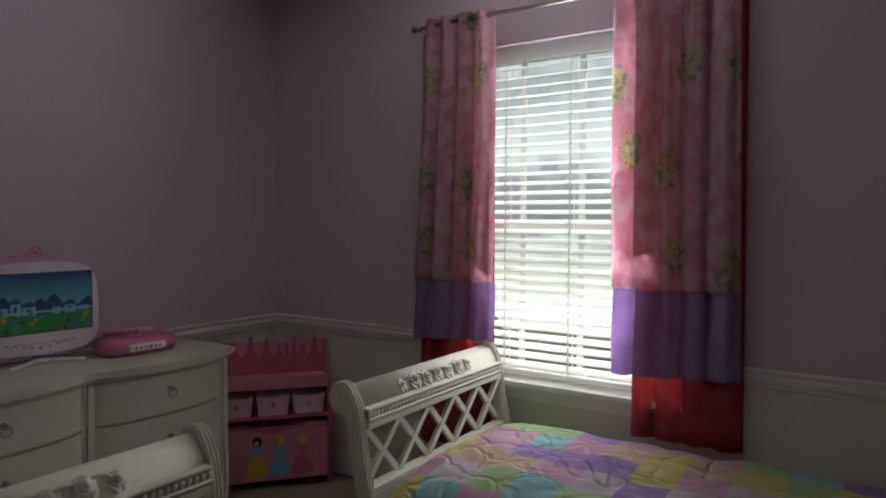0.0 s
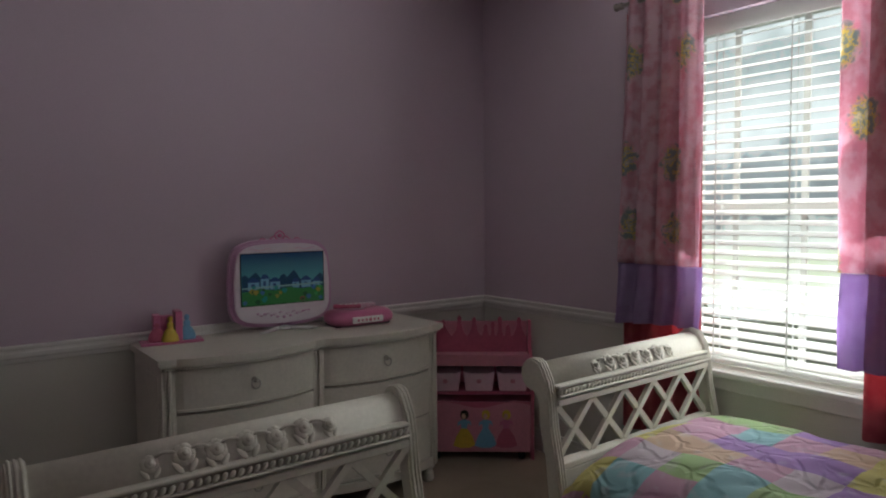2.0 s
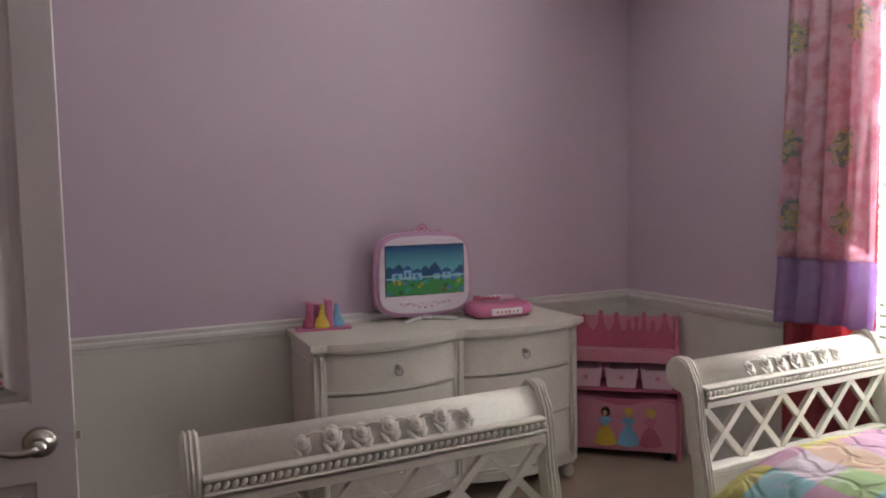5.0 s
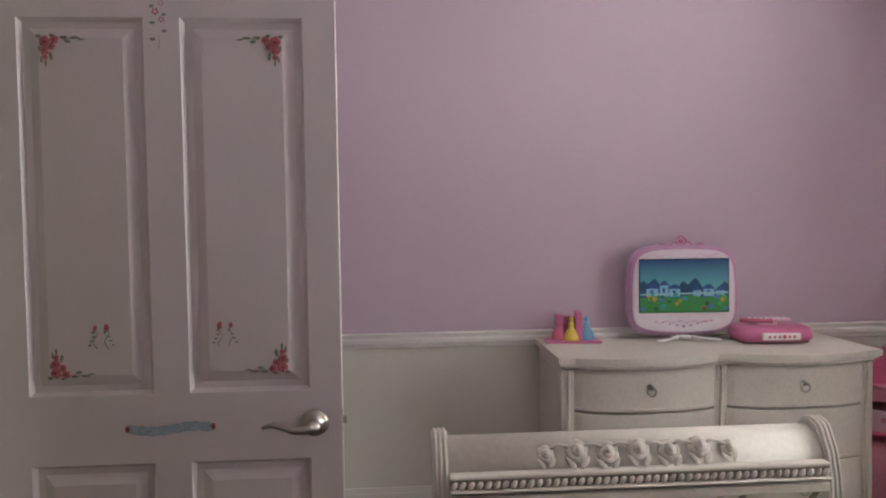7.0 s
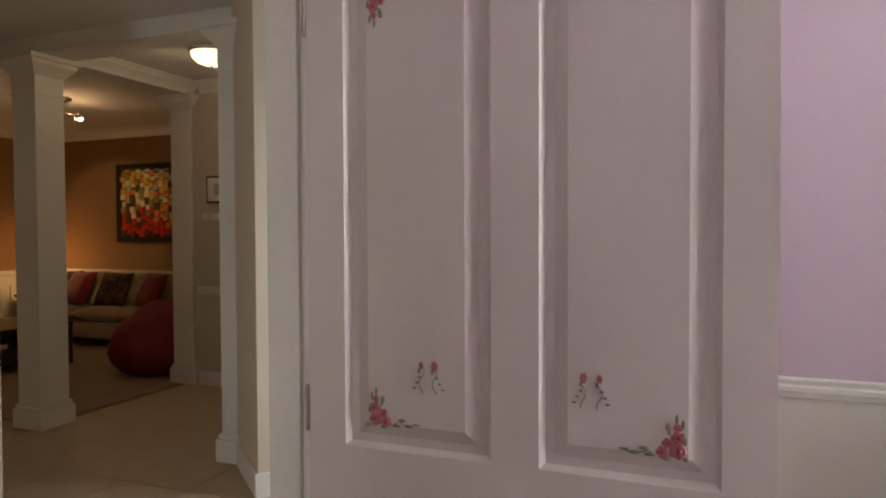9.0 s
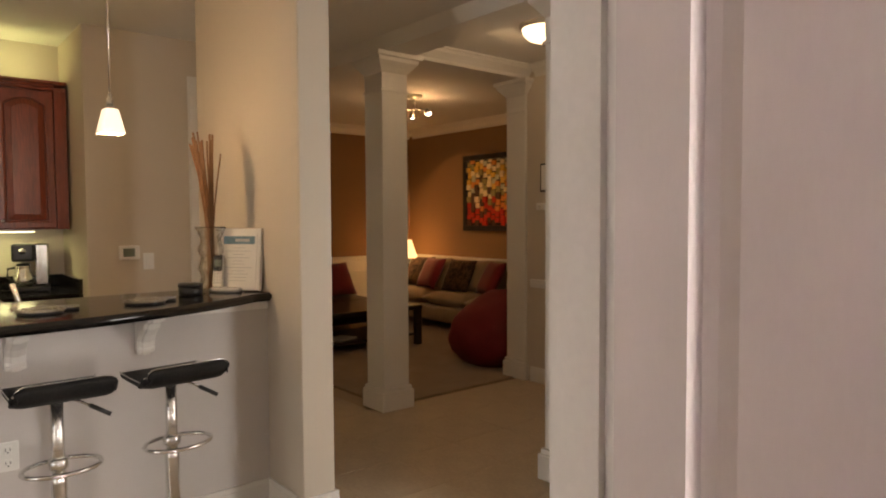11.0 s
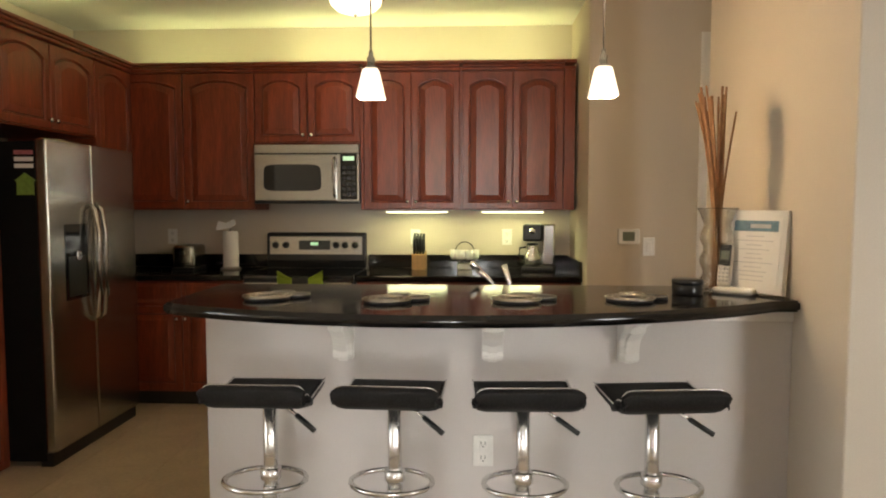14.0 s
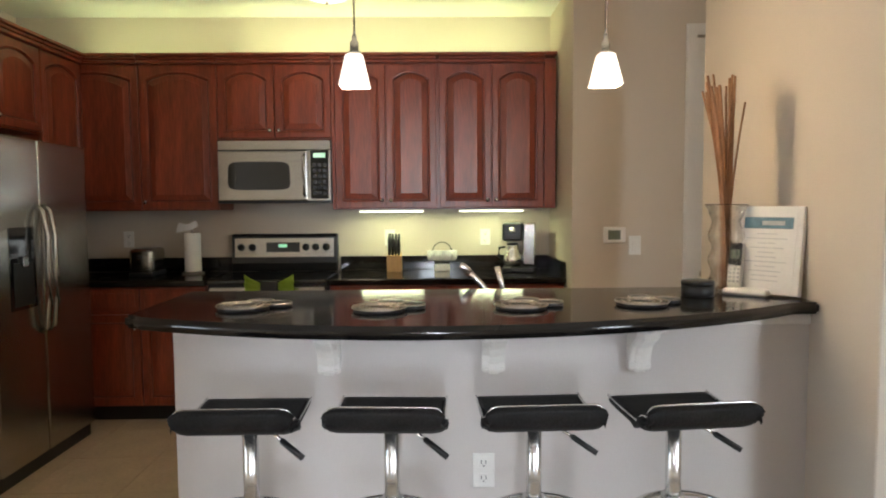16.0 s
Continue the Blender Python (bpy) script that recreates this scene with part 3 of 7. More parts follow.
def posy(corner_x, corner_z, sx, sz):
    """A spray of painted roses in a panel's corner, with leaves along both sides."""
    rng = random.Random(int(corner_x * 1000 + corner_z * 77))
    red, heart, green = bmesh.new(), bmesh.new(), bmesh.new()
    for u, v, r in ((0.014, 0.014, 0.0125), (0.036, 0.010, 0.0095), (0.013, 0.034, 0.0105), (0.029, 0.025, 0.0080), (0.014, 0.050, 0.0065)):
        x, z = corner_x + sx * u, corner_z + sz * v
        bloom(red, x, z, r, rng.uniform(0, 6))
        ball((x + rng.uniform(-0.2, 0.2) * r, -0.0003, z), 0.42 * r, (1, 0.14, 0.8), heart, 7)
    for u, v, w, h in ((0.056, 0.004, 1.7, 0.5), (0.066, 0.014, 1.4, 0.6), (0.080, 0.006, 1.8, 0.4), (0.094, 0.009, 1.2, 0.35), (0.030, 0.000, 1.1, 0.6), (0.002, 0.030, 0.6, 1.1), (0.028, 0.050, 0.8, 1.2), (0.006, 0.056, 0.5, 1.3), (0.015, 0.064, 0.5, 1.4), (0.026, 0.044, 0.6, 1.0), (0.0, 0.002, 1.2, 0.7)):
        ball((corner_x + sx * u, 0.0002, corner_z + sz * v), 0.0062, (w, 0.10, h), green, 6)
    tube([(corner_x + sx * (0.05 + 0.009 * k), 0.0002, corner_z + sz * (0.006 + 0.004 * math.sin(k * 1.4))) for k in range(7)], 0.0010, 5, bm=green)
    spray = part("painted_roses", red, PRED, door, "red painted roses", True)
    part("rose_heart", heart, PDEEP, spray, "deep red rose hearts", True)
    part("painted_leaves", green, PGREEN, door, "green painted leaves", True)


for (c0, c1), side in ((COLS[0], 1), (COLS[1], -1)):
    cx = c0 + 0.050 if side > 0 else c1 - 0.050
    posy(cx, 1.028, side, 1)
    posy(cx, 1.830, side, -1)
for cx, side in ((0.247, 1), (0.538, -1)):
    red, green = bmesh.new(), bmesh.new()
    for dx, r in ((-0.012 * side, 0.0065), (0.014 * side, 0.0085)):
        ball((cx + dx, 0.0003, 1.146), r, (0.75, 0.12, 1.1), red, 8)
        ball((cx + dx - 0.004, 0.0002, 1.136), 0.004, (0.8, 0.12, 1.2), green, 6)
        tube([(cx + dx + 0.005 * math.sin(k * 0.9 + side), 0.0002, 1.138 - 0.006 * k) for k in range(8)], 0.0011, 5, bm=green)
        for k in range(3):
            ball((cx + dx * (1.3 + 0.4 * k), 0.0002, 1.125 - 0.010 * k), 0.0042, (1.1, 0.10, 0.5), green, 6)
    part("painted_tulips", red, PRED, door, "small painted red buds", True)
    part("painted_stems", green, PGREEN, door, "thin painted stems", True)
red, green = bmesh.new(), bmesh.new()
for k, r in enumerate((0.0085, 0.010, 0.009, 0.007, 0.0055)):
    bloom(red, 0.402 + 0.007 * (-1) ** k, 1.905 - 0.019 * k, r, k)
    ball((0.402 - 0.014 * (-1) ** k, 0.0002, 1.898 - 0.019 * k), 0.006, (1.3, 0.10, 0.7), green, 6)
tube([(0.402, 0.0002, 1.83), (0.404, 0.0002, 1.815), (0.401, 0.0002, 1.80)], 0.0012, 5, bm=green)
part("painted_bud_drop", red, PRED, door, "painted hanging rosebuds", True)
part("painted_bud_leaves", green, PGREEN, door, "green painted leaves", True)
band = bmesh.new()
pts = [(0.305 + 0.195 * k / 23, -0.0012, 0.900 - 0.005 * math.sin(k * 0.28 - 0.4)) for k in range(24)]
edge_top = [band.verts.new((x, y, z + 0.0115 + 0.0012 * math.sin(i * 2.1))) for i, (x, y, z) in enumerate(pts)]
edge_low = [band.verts.new((x, y, z - 0.0115 + 0.0012 * math.sin(i * 1.7))) for i, (x, y, z) in enumerate(pts)]
for k in range(23):
    band.faces.new((edge_low[k], edge_low[k + 1], edge_top[k + 1], edge_top[k]))
part("painted_ribbon", band, PBLUE, door, "faded blue painted ribbon")
for x, z in ((0.303, 0.902), (0.503, 0.903)):
    part("ribbon_end", ball((x, -0.001, z), 0.0075, (0.8, 0.10, 1.1), None, 8), PDEEP, door, "painted rose at the ribbon's end", True)
KX, KZ = 0.745, 0.905
rose = lathe([(0.0, 0), (0.033, 0), (0.034, 0.004), (0.027, 0.012), (0.016, 0.016), (0.0135, 0.040), (0.016, 0.044), (0.016, 0.052), (0.0, 0.053)], 24)
bmesh.ops.transform(rose, matrix=pose(KX, 0, KZ, 90, 0, 0), verts=rose.verts)
handle = part("door_handle", rose, NICKEL, door, "satin nickel lever handle", True)
lever = tube([(KX, -0.046, KZ), (KX - 0.02, -0.048, KZ - 0.006), (KX - 0.045, -0.048, KZ - 0.006), (KX - 0.07, -0.048, KZ + 0.003), (KX - 0.095, -0.047, KZ + 0.010), (KX - 0.118, -0.045, KZ + 0.003)], 0.0075, 8, taper=[1.3, 1.3, 1.15, 1, 0.9, 0.6])
part("lever", lever, NICKEL, handle, "curved nickel lever", True)
part("latch_plate", boxes((LW - 0.001, LW + 0.0015, 0.006, 0.03, KZ - 0.028, KZ + 0.028), (LW, LW + 0.011, 0.011, 0.025, KZ - 0.009, KZ + 0.009), bevel=0.0008), NICKEL, door, "nickel latch and strike bolt")
for hz in (0.25, 1.05, 1.80):
    part("hinge", boxes((-0.004, 0.003, -0.008, 0.0, hz - 0.045, hz + 0.045), bevel=0.002), NICKEL, door, "nickel butt hinge")

# ---- bedroom window ----
win = tagged(thing("window_1", "white sash window with open white slatted blind", "window"), kind="structure")
part("window_frame", boxes((WIN_X + 0.12, WIN_X + 0.19, W0, W0 + 0.045, WZ0, WZ1), (WIN_X + 0.12, WIN_X + 0.19, W1 - 0.045, W1, WZ0, WZ1), (WIN_X + 0.12, WIN_X + 0.19, W0 + 0.045, W1 - 0.045, WZ1 - 0.05, WZ1), (WIN_X + 0.12, WIN_X + 0.19, W0 + 0.045, W1 - 0.045, WZ0, WZ0 + 0.05), (WIN_X + 0.125, WIN_X + 0.185, W0 + 0.045, W1 - 0.045, 1.375, 1.425)), WHITEP, win)
for z0, z1 in ((WZ0 + 0.05, 1.375), (1.425, WZ1 - 0.05)):
    pane = part("pane", boxes((WIN_X + 0.152, WIN_X + 0.156, W0 + 0.045, W1 - 0.045, z0, z1)), GLASS, win)
    pane.visible_shadow = False
for y in (0.967, 1.27, 1.573):
    for z0, z1 in ((WZ0 + 0.05, 1.375), (1.425, WZ1 - 0.05)):
        part("muntin", boxes((WIN_X + 0.138, WIN_X + 0.151, y - 0.015, y + 0.015, z0, z1), bevel=0.003), SLAT, win)
part("window_sill", boxes((WIN_X - 0.035, WIN_X + 0.12, W0 - 0.05, W1 + 0.05, WZ0 - 0.03, WZ0 - 0.002), bevel=0.006, segments=2), TRIM, win, "white sunlit window sill")
part("sill_apron", boxes((WIN_X - 0.014, WIN_X - 0.001, W0 - 0.03, W1 + 0.03, WZ0 - 0.09, WZ0 - 0.031), bevel=0.003), TRIM, win)
blind = thing("window_blind", "white two-inch slatted blind, slats open", "blind", pose(WIN_X + 0.075, (W0 + W1) / 2, 0))
BW = W1 - W0 - 0.03
part("head_rail", boxes((-0.03, 0.03, -BW / 2, BW / 2, WZ1 - 0.055, WZ1 - 0.004), bevel=0.003), SLAT, blind)
part("valance", boxes((-0.044, -0.034, -BW / 2 - 0.005, BW / 2 + 0.005, WZ1 - 0.08, WZ1 - 0.002), bevel=0.003), SLAT, blind)
slat = boxes((-0.025, 0.025, -BW / 2, BW / 2, -0.0014, 0.0014))
bmesh.ops.rotate(slat, cent=(0, 0, 0), matrix=Matrix.Rotation(radians(-24), 3, "Y"), verts=slat.verts)
slat_me = mesh_of(slat, "slat", SLAT)
n_slat = 32
for k in range(n_slat):
    s = new("slat", slat_me)
    s.parent = blind
    s.location = (0, 0, WZ0 + 0.06 + k * (WZ1 - 0.10 - WZ0 - 0.06) / (n_slat - 1))
part("bottom_rail", boxes((-0.025, 0.025, -BW / 2, BW / 2, WZ0 + 0.012, WZ0 + 0.032), bevel=0.004), SLAT, blind)
for y in (-0.33, 0.0, 0.33):
    part("ladder_cord", boxes((-0.029, -0.0275, y - 0.003, y + 0.003, WZ0 + 0.03, WZ1 - 0.06), (0.0275, 0.029, y - 0.003, y + 0.003, WZ0 + 0.03, WZ1 - 0.06)), SLAT, blind, "white ladder cord")
part("tilt_wand", tube([(-0.048, 0.40, WZ1 - 0.08), (-0.05, 0.402, 1.35)], 0.004, 6), GLASS, blind, "clear tilt wand")

# curtain rod and curtains
ROD_X, ROD_Z = 2.935, 2.385
rod = thing("curtain_rod", "brushed nickel curtain rod with ball ends", "curtain rod")
part("pole", tube([(ROD_X, 0.42, ROD_Z + 0.004), (ROD_X, 2.02, ROD_Z)], 0.010, 12), NICKEL, rod, smooth=True)
for y, s in ((2.02, 1), (0.42, -1)):
    cap = lathe([(0.0, 0), (0.012, 0), (0.017, 0.006), (0.017, 0.02), (0.012, 0.028), (0.019, 0.034), (0.019, 0.046), (0, 0.05)], 14)
    bmesh.ops.transform(cap, matrix=pose(ROD_X, y, ROD_Z, -90 * s, 0, 0), verts=cap.verts)
    part("finial", cap, NICKEL, rod, smooth=True)
    part("bracket", boxes((ROD_X - 0.012, WIN_X, y - s * 0.06 - 0.006, y - s * 0.06 + 0.006, ROD_Z - 0.02, ROD_Z - 0.008), (WIN_X - 0.006, WIN_X, y - s * 0.06 - 0.014, y - s * 0.06 + 0.014, ROD_Z - 0.05, ROD_Z + 0.03), bevel=0.002), NICKEL, rod)


def drape(y_top, y_bot, z0, z1, x, folds, amp, seed, hem=0.0, nz=26, per=10):
    """A hanging cloth between two spreads of y: (from, to) at the top and at the bottom."""
    rng = random.Random(seed)
    ph = [rng.uniform(-0.5, 0.5) for _ in range(folds + 2)]
    ny = folds * per
    bm = bmesh.new()
    rows = []
    for j in range(nz + 1):
        t = j / nz
        z = z1 + (z0 - z1) * t
        a, b = (y_top[k] + (y_bot[k] - y_top[k]) * t for k in (0, 1))
        row = []
        for i in range(ny + 1):
            u = i / ny
            w = u * folds * 2 * math.pi + ph[int(u * folds)] * math.sin(u * folds * math.pi) * 0.9 + 0.5 * math.sin(t * 3 + seed)
            depth = amp * (0.75 + 0.5 * noise.noise(Vector((u * 5, t * 1.5, seed))))
            dx = depth * math.sin(w) + 0.35 * depth * math.sin(2.3 * w + seed)
            row.append(bm.verts.new((x + dx, a + (b - a) * u + 0.3 * amp * math.cos(w), z + hem * math.sin(u * 3 + seed) * t)))
        rows.append(row)
    for p, q in zip(rows, rows[1:]):
        for i in range(ny):
            bm.faces.new((p[i], p[i + 1], q[i + 1], q[i]))
    bmesh.ops.solidify(bm, geom=bm.faces[:], thickness=0.0025)
    return bm


def curtain(label, y_top, y_bot, cut, hem, seed, red_y, red_z, folds):
    c = thing("curtain", label, "curtain", group="window curtains")
    mid = [y_top[k] + (y_bot[k] - y_top[k]) * (ROD_Z + 0.02 - cut) / (ROD_Z + 0.02 - hem) for k in (0, 1)]
    part("printed_panel", drape(y_top, mid, cut, ROD_Z + 0.03, ROD_X, folds, 0.030, seed), CURT, c, "pink mottled cloth with printed posies", True)
    part("lilac_band", drape(mid, y_bot, hem, cut - 0.001, ROD_X, folds, 0.030, seed, hem=0.012), CURTP, c, "lilac cloth band along the hem", True)
    part("coral_lining", drape(red_y, (red_y[0] - 0.01, red_y[1] + 0.01), red_z, ROD_Z - 0.03, ROD_X + 0.052, max(3, folds - 1), 0.022, seed + 3), CURTR, c, "coral red lining hanging below", True)


curtain("pink posy-print curtain with lilac hem over coral lining, gathered", (1.60, 1.99), (1.59, 2.05), 1.15, 0.86, 1, (1.62, 2.03), 0.32, 4)
curtain("pink posy-print curtain with lilac hem over coral lining, gathered", (0.55, 1.04), (0.52, 1.02), 1.165, 0.815, 2, (0.53, 0.95), 0.54, 5)

# what stands outside the window
out = bpy.data.materials.new("bright_garden_backdrop")
out.use_nodes = True
nt, b = nodes_of(out)
L = nt.links.new
tc = nt.nodes.new("ShaderNodeTexCoord")
sep = nt.nodes.new("ShaderNodeSeparateXYZ")
L(tc.outputs["Object"], sep.inputs[0])
nz = nt.nodes.new("ShaderNodeTexNoise")
nz.inputs["Scale"].default_value, nz.inputs["Detail"].default_value = 2.2, 10
L(tc.outputs["Object"], nz.inputs[0])
ad = nt.nodes.new("ShaderNodeMath")
ad.operation = "MULTIPLY_ADD"
ad.inputs[1].default_value = 1.6
L(nz.outputs[0], ad.inputs[0])
L(sep.outputs["Z"], ad.inputs[2])
rp = nt.nodes.new("ShaderNodeValToRGB")
el = rp.color_ramp.elements
el[0].position, el[0].color = 0.0, (0.95, 0.95, 0.92, 1)
el[1].position, el[1].color = 1.0, (0.80, 0.88, 1.0, 1)
for p, c in ((0.30, (0.95, 0.95, 0.92, 1)), (0.35, (0.66, 0.72, 0.52, 1)), (0.40, (0.85, 0.88, 0.84, 1)), (0.45, (0.20, 0.22, 0.24, 1)), (0.56, (0.30, 0.33, 0.36, 1)), (0.62, (0.85, 0.90, 0.95, 1)), (0.76, (0.34, 0.38, 0.40, 1)), (0.86, (0.9, 0.95, 1.0, 1))):
    e = el.new(p)
    e.position, e.color = p, c
mr = nt.nodes.new("ShaderNodeMapRange")
mr.inputs["From Min"].default_value, mr.inputs["From Max"].default_value = -1.5, 6.5
L(ad.outputs[0], mr.inputs[0])
L(mr.outputs[0], rp.inputs[0])
L(rp.outputs[0], b.inputs["Emission Color"])
b.inputs["Emission Strength"].default_value = OUTSIDE
b.inputs["Base Color"].default_value = (0, 0, 0, 1)
tagged(part("backdrop", boxes((11.0, 11.1, -14, 20, -2, 9)), out, None), "bright garden and houses beyond the window", "backdrop", kind="structure")
tagged(part("ground", boxes((3.3, 400, -400, 400, -0.3, -0.2)), mat("pale_dry_lawn", (0.35, 0.34, 0.24), 0.95, vary=0.2, scale=0.6, grain=20), None), "pale sunlit ground outside the window", "ground", kind="structure")

# ---- bedroom things: twin sleigh beds ----
BED_W = 1.03


def sleigh_side(thick):
    front = [(0.02, 0.0), (-0.015, 0.12), (-0.03, 0.25), (-0.03, 0.38), (-0.005, 0.52), (0.022, 0.64), (0.032, 0.74), (0.045, 0.80), (0.07, 0.845)]
    roll = arc(0.115, 0.815, 0.058, 125, -95, 12)
    back = [(0.085, 0.735), (0.078, 0.64), (0.05, 0.52), (0.035, 0.38), (0.04, 0.25), (0.065, 0.12), (0.10, 0.0)]
    return front + roll + back


def rose_bud(bm, x, y, z, s, rng):
    """A half-open rose in low relief: two rings of tilted petals round a bud, with leaves."""
    tilt = Matrix.Translation((x, y, z)) @ Matrix.Rotation(radians(-32), 4, "X")
    a0 = rng.uniform(0, 6)
    for n, r, size, out, lean in ((6, 0.78, 0.62, 0.0, 18), (4, 0.42, 0.48, -0.34, 38)):
        for k in range(n):
            a = a0 + out + k * 2 * math.pi / n
            m = tilt @ Matrix.Rotation(-a, 4, "Y") @ Matrix.Translation((s * r, s * out, 0)) @ Matrix.Rotation(radians(lean), 4, "Z")
            bmesh.ops.create_uvsphere(bm, u_segments=8, v_segments=6, radius=s * size, matrix=m @ Matrix.Diagonal((0.8, 0.30, 1.0, 1)))
    bmesh.ops.create_uvsphere(bm, u_segments=8, v_segments=6, radius=s * 0.34, matrix=tilt @ Matrix.Translation((0, -s * 0.5, 0)) @ Matrix.Diagonal((1, 0.9, 1, 1)))
    for k in (-1, 1):
        m = tilt @ Matrix.Translation((k * s * 0.75, s * 0.15, -s * 1.25)) @ Matrix.Rotation(radians(35 * k), 4, "Y")
        bmesh.ops.create_uvsphere(bm, u_segments=8, v_segments=6, radius=s * 0.8, matrix=m @ Matrix.Diagonal((0.45, 0.22, 1.0, 1)))


def bed(x0, y0):
    b = thing("twin_bed", "ivory sleigh bed with lattice footboard and carved roses", "bed", pose(x0, y0, 0), "pair of twin beds")
    foot = part("footboard", prism([(0.047, 0.735), (0.052, 0.80), (0.078, 0.842), (0.115, 0.858), (0.15, 0.845), (0.158, 0.815), (0.13, 0.785), (0.10, 0.80), (0.085, 0.77), (0.075, 0.735)], "x", 0.035, BED_W - 0.035), IVORY, b, "rolled ivory top rail", True)
    for x in (0.0, BED_W - 0.04):
        post = part("end_post", prism([(y, z) for y, z in sleigh_side(0)], "x", x, x + 0.04, 0.004), IVORY, b)
        for k in range(3):
            xx = x + 0.008 + 0.012 * k
            part("reed", tube([(xx, y - 0.002, z) for y, z in sleigh_side(0)[1:14]], 0.0042, 6), IVORY, post, smooth=True)
    part("upper_rail", boxes((0.04, BED_W - 0.04, 0.020, 0.075, 0.712, 0.735), (0.04, BED_W - 0.04, 0.012, 0.06, 0.745, 0.752), bevel=0.003), IVORY, foot)
    bead = bmesh.new()
    n = 46
    for k in range(n):
        x = 0.05 + (BED_W - 0.10) * k / (n - 1)
        bmesh.ops.create_uvsphere(bead, u_segments=7, v_segments=5, radius=0.0095, matrix=Matrix.LocRotScale((x, 0.022, 0.762), Euler((0, radians(35), 0)), (0.75, 0.8, 1.25)))
    part("bead_moulding", bead, IVORY, foot, "carved bead moulding", True)
    part("bead_bed", boxes((0.04, BED_W - 0.04, 0.026, 0.05, 0.748, 0.776)), IVORYD, foot)
    part("cove_lip", boxes((0.04, BED_W - 0.04, 0.020, 0.052, 0.776, 0.786), bevel=0.003), IVORY, foot)
    rng = random.Random(5)
    for k in range(7):
        sprig = bmesh.new()
        x = BED_W / 2 + (k - 3) * 0.078
        rose_bud(sprig, x, 0.058, 0.827 - 0.006 * (abs(k - 3) % 2), 0.0235 if 0 < k < 6 else 0.018, rng)
        part("carved_rose", sprig, IVORY, foot, "carved ivory rose", True)
        if k < 6:
            part("carved_stem", tube([(x + 0.012, 0.064, 0.832), (x + 0.03, 0.063, 0.841), (x + 0.05, 0.063, 0.838), (x + 0.068, 0.062, 0.828)], 0.0042, 6), IVORY, foot, smooth=True)
    cross = bmesh.new()
    cells_n, lz0, lz1 = 5, 0.515, 0.715
    w = (BED_W - 0.08) / cells_n
    for k in range(cells_n):
        xa = 0.04 + k * w
        for a, c, off in (((xa, lz0), (xa + w, lz1), 0.0), ((xa, lz1), (xa + w, lz0), 0.004)):
            d = Vector((c[0] - a[0], 0, c[1] - a[1]))
            nrm = Vector((-d.z, 0, d.x)).normalized() * 0.0115
            y1, y2 = 0.028 + off, 0.046 + off
            vs = []
            for y in (y1, y2):
                vs += [cross.verts.new((a[0] + nrm.x, y, a[1] + nrm.z)), cross.verts.new((c[0] + nrm.x, y, c[1] + nrm.z)), cross.verts.new((c[0] - nrm.x, y, c[1] - nrm.z)), cross.verts.new((a[0] - nrm.x, y, a[1] - nrm.z))]
            for f in ((0, 1, 2, 3), (7, 6, 5, 4), (0, 4, 5, 1), (1, 5, 6, 2), (2, 6, 7, 3), (3, 7, 4, 0)):
                cross.faces.new([vs[i] for i in f])
    part("lattice", cross, IVORY, b, "open diamond lattice")
    part("lower_rail", boxes((0.04, BED_W - 0.04, 0.0, 0.052, 0.488, 0.514), bevel=0.004), IVORY, b)
    part("foot_panel", boxes((0.04, BED_W - 0.04, 0.0, 0.03, 0.12, 0.487)), IVORY, b)
    for x in (0.0, BED_W - 0.03):
        part("side_rail", boxes((x, x + 0.03, -1.97, 0.0, 0.20, 0.36), bevel=0.004), IVORY, b)
    part("headboard", boxes((0.0, BED_W, -2.03, -1.97, 0.1, 1.15), bevel=0.012, segments=2), IVORY, b)
    mt = thing("mattress", "white quilted twin mattress under the comforter", "mattress", pose(x0, y0, 0))
    part("mattress_body", boxes((0.035, BED_W - 0.035, -1.965, -0.045, 0.25, 0.50), bevel=0.04, segments=2), PAPER, mt, smooth=True)
    # the comforter: puffed diamonds with stitched seams, falling over both sides
    bm = bmesh.new()
    nx, ny = 72, 110
    rows = []
    half = BED_W / 2
    for j in range(ny + 1):
        y = -0.035 - 1.93 * j / ny
        row = []
        for i in range(nx + 1):
            s = (i / nx - 0.5) * 1.60
            a = abs(s)
            edge = half - 0.025
            if a < edge:
                x, z = a, 0.575
            else:
                d = a - edge
                x, z = edge + min(d, 0.05) * 0.75 + 0.012 * math.sin(y * 9), 0.575 - max(0, d - 0.02)
            z -= 0.10 * max(0, (a - 0.22) / 0.30) ** 2.2 if a < edge else 0.10 * max(0, (edge - 0.22) / 0.30) ** 2.2
            z += -0.06 * max(0, 1 + (y + 0.035) / 0.12) ** 2 if y > -0.155 else 0
            p, q = (s + y) * 4.6, (s - y) * 4.6
            puff = (abs(math.sin(p * math.pi / 2)) * abs(math.sin(q * math.pi / 2))) ** 0.4
            bumpy = 0.013 * puff + 0.022 * noise.noise(Vector((s * 3, y * 3, x0))) + 0.008 * noise.noise(Vector((s * 11, y * 11, x0)))
            sx = math.copysign(x, s)
            row.append(bm.verts.new((half + sx + (bumpy * math.copysign(1, s) if a >= edge else 0), y, z + (bumpy if a < edge + 0.03 else 0))))
        rows.append(row)
    for p, q in zip(rows, rows[1:]):
        for i in range(nx):
            bm.faces.new((p[i], p[i + 1], q[i + 1], q[i]))
    bmesh.ops.solidify(bm, geom=bm.faces[:], thickness=0.015)
    q = part("comforter", bm, QUILT, None, smooth=True)
    q.matrix_basis = pose(x0, y0, 0)
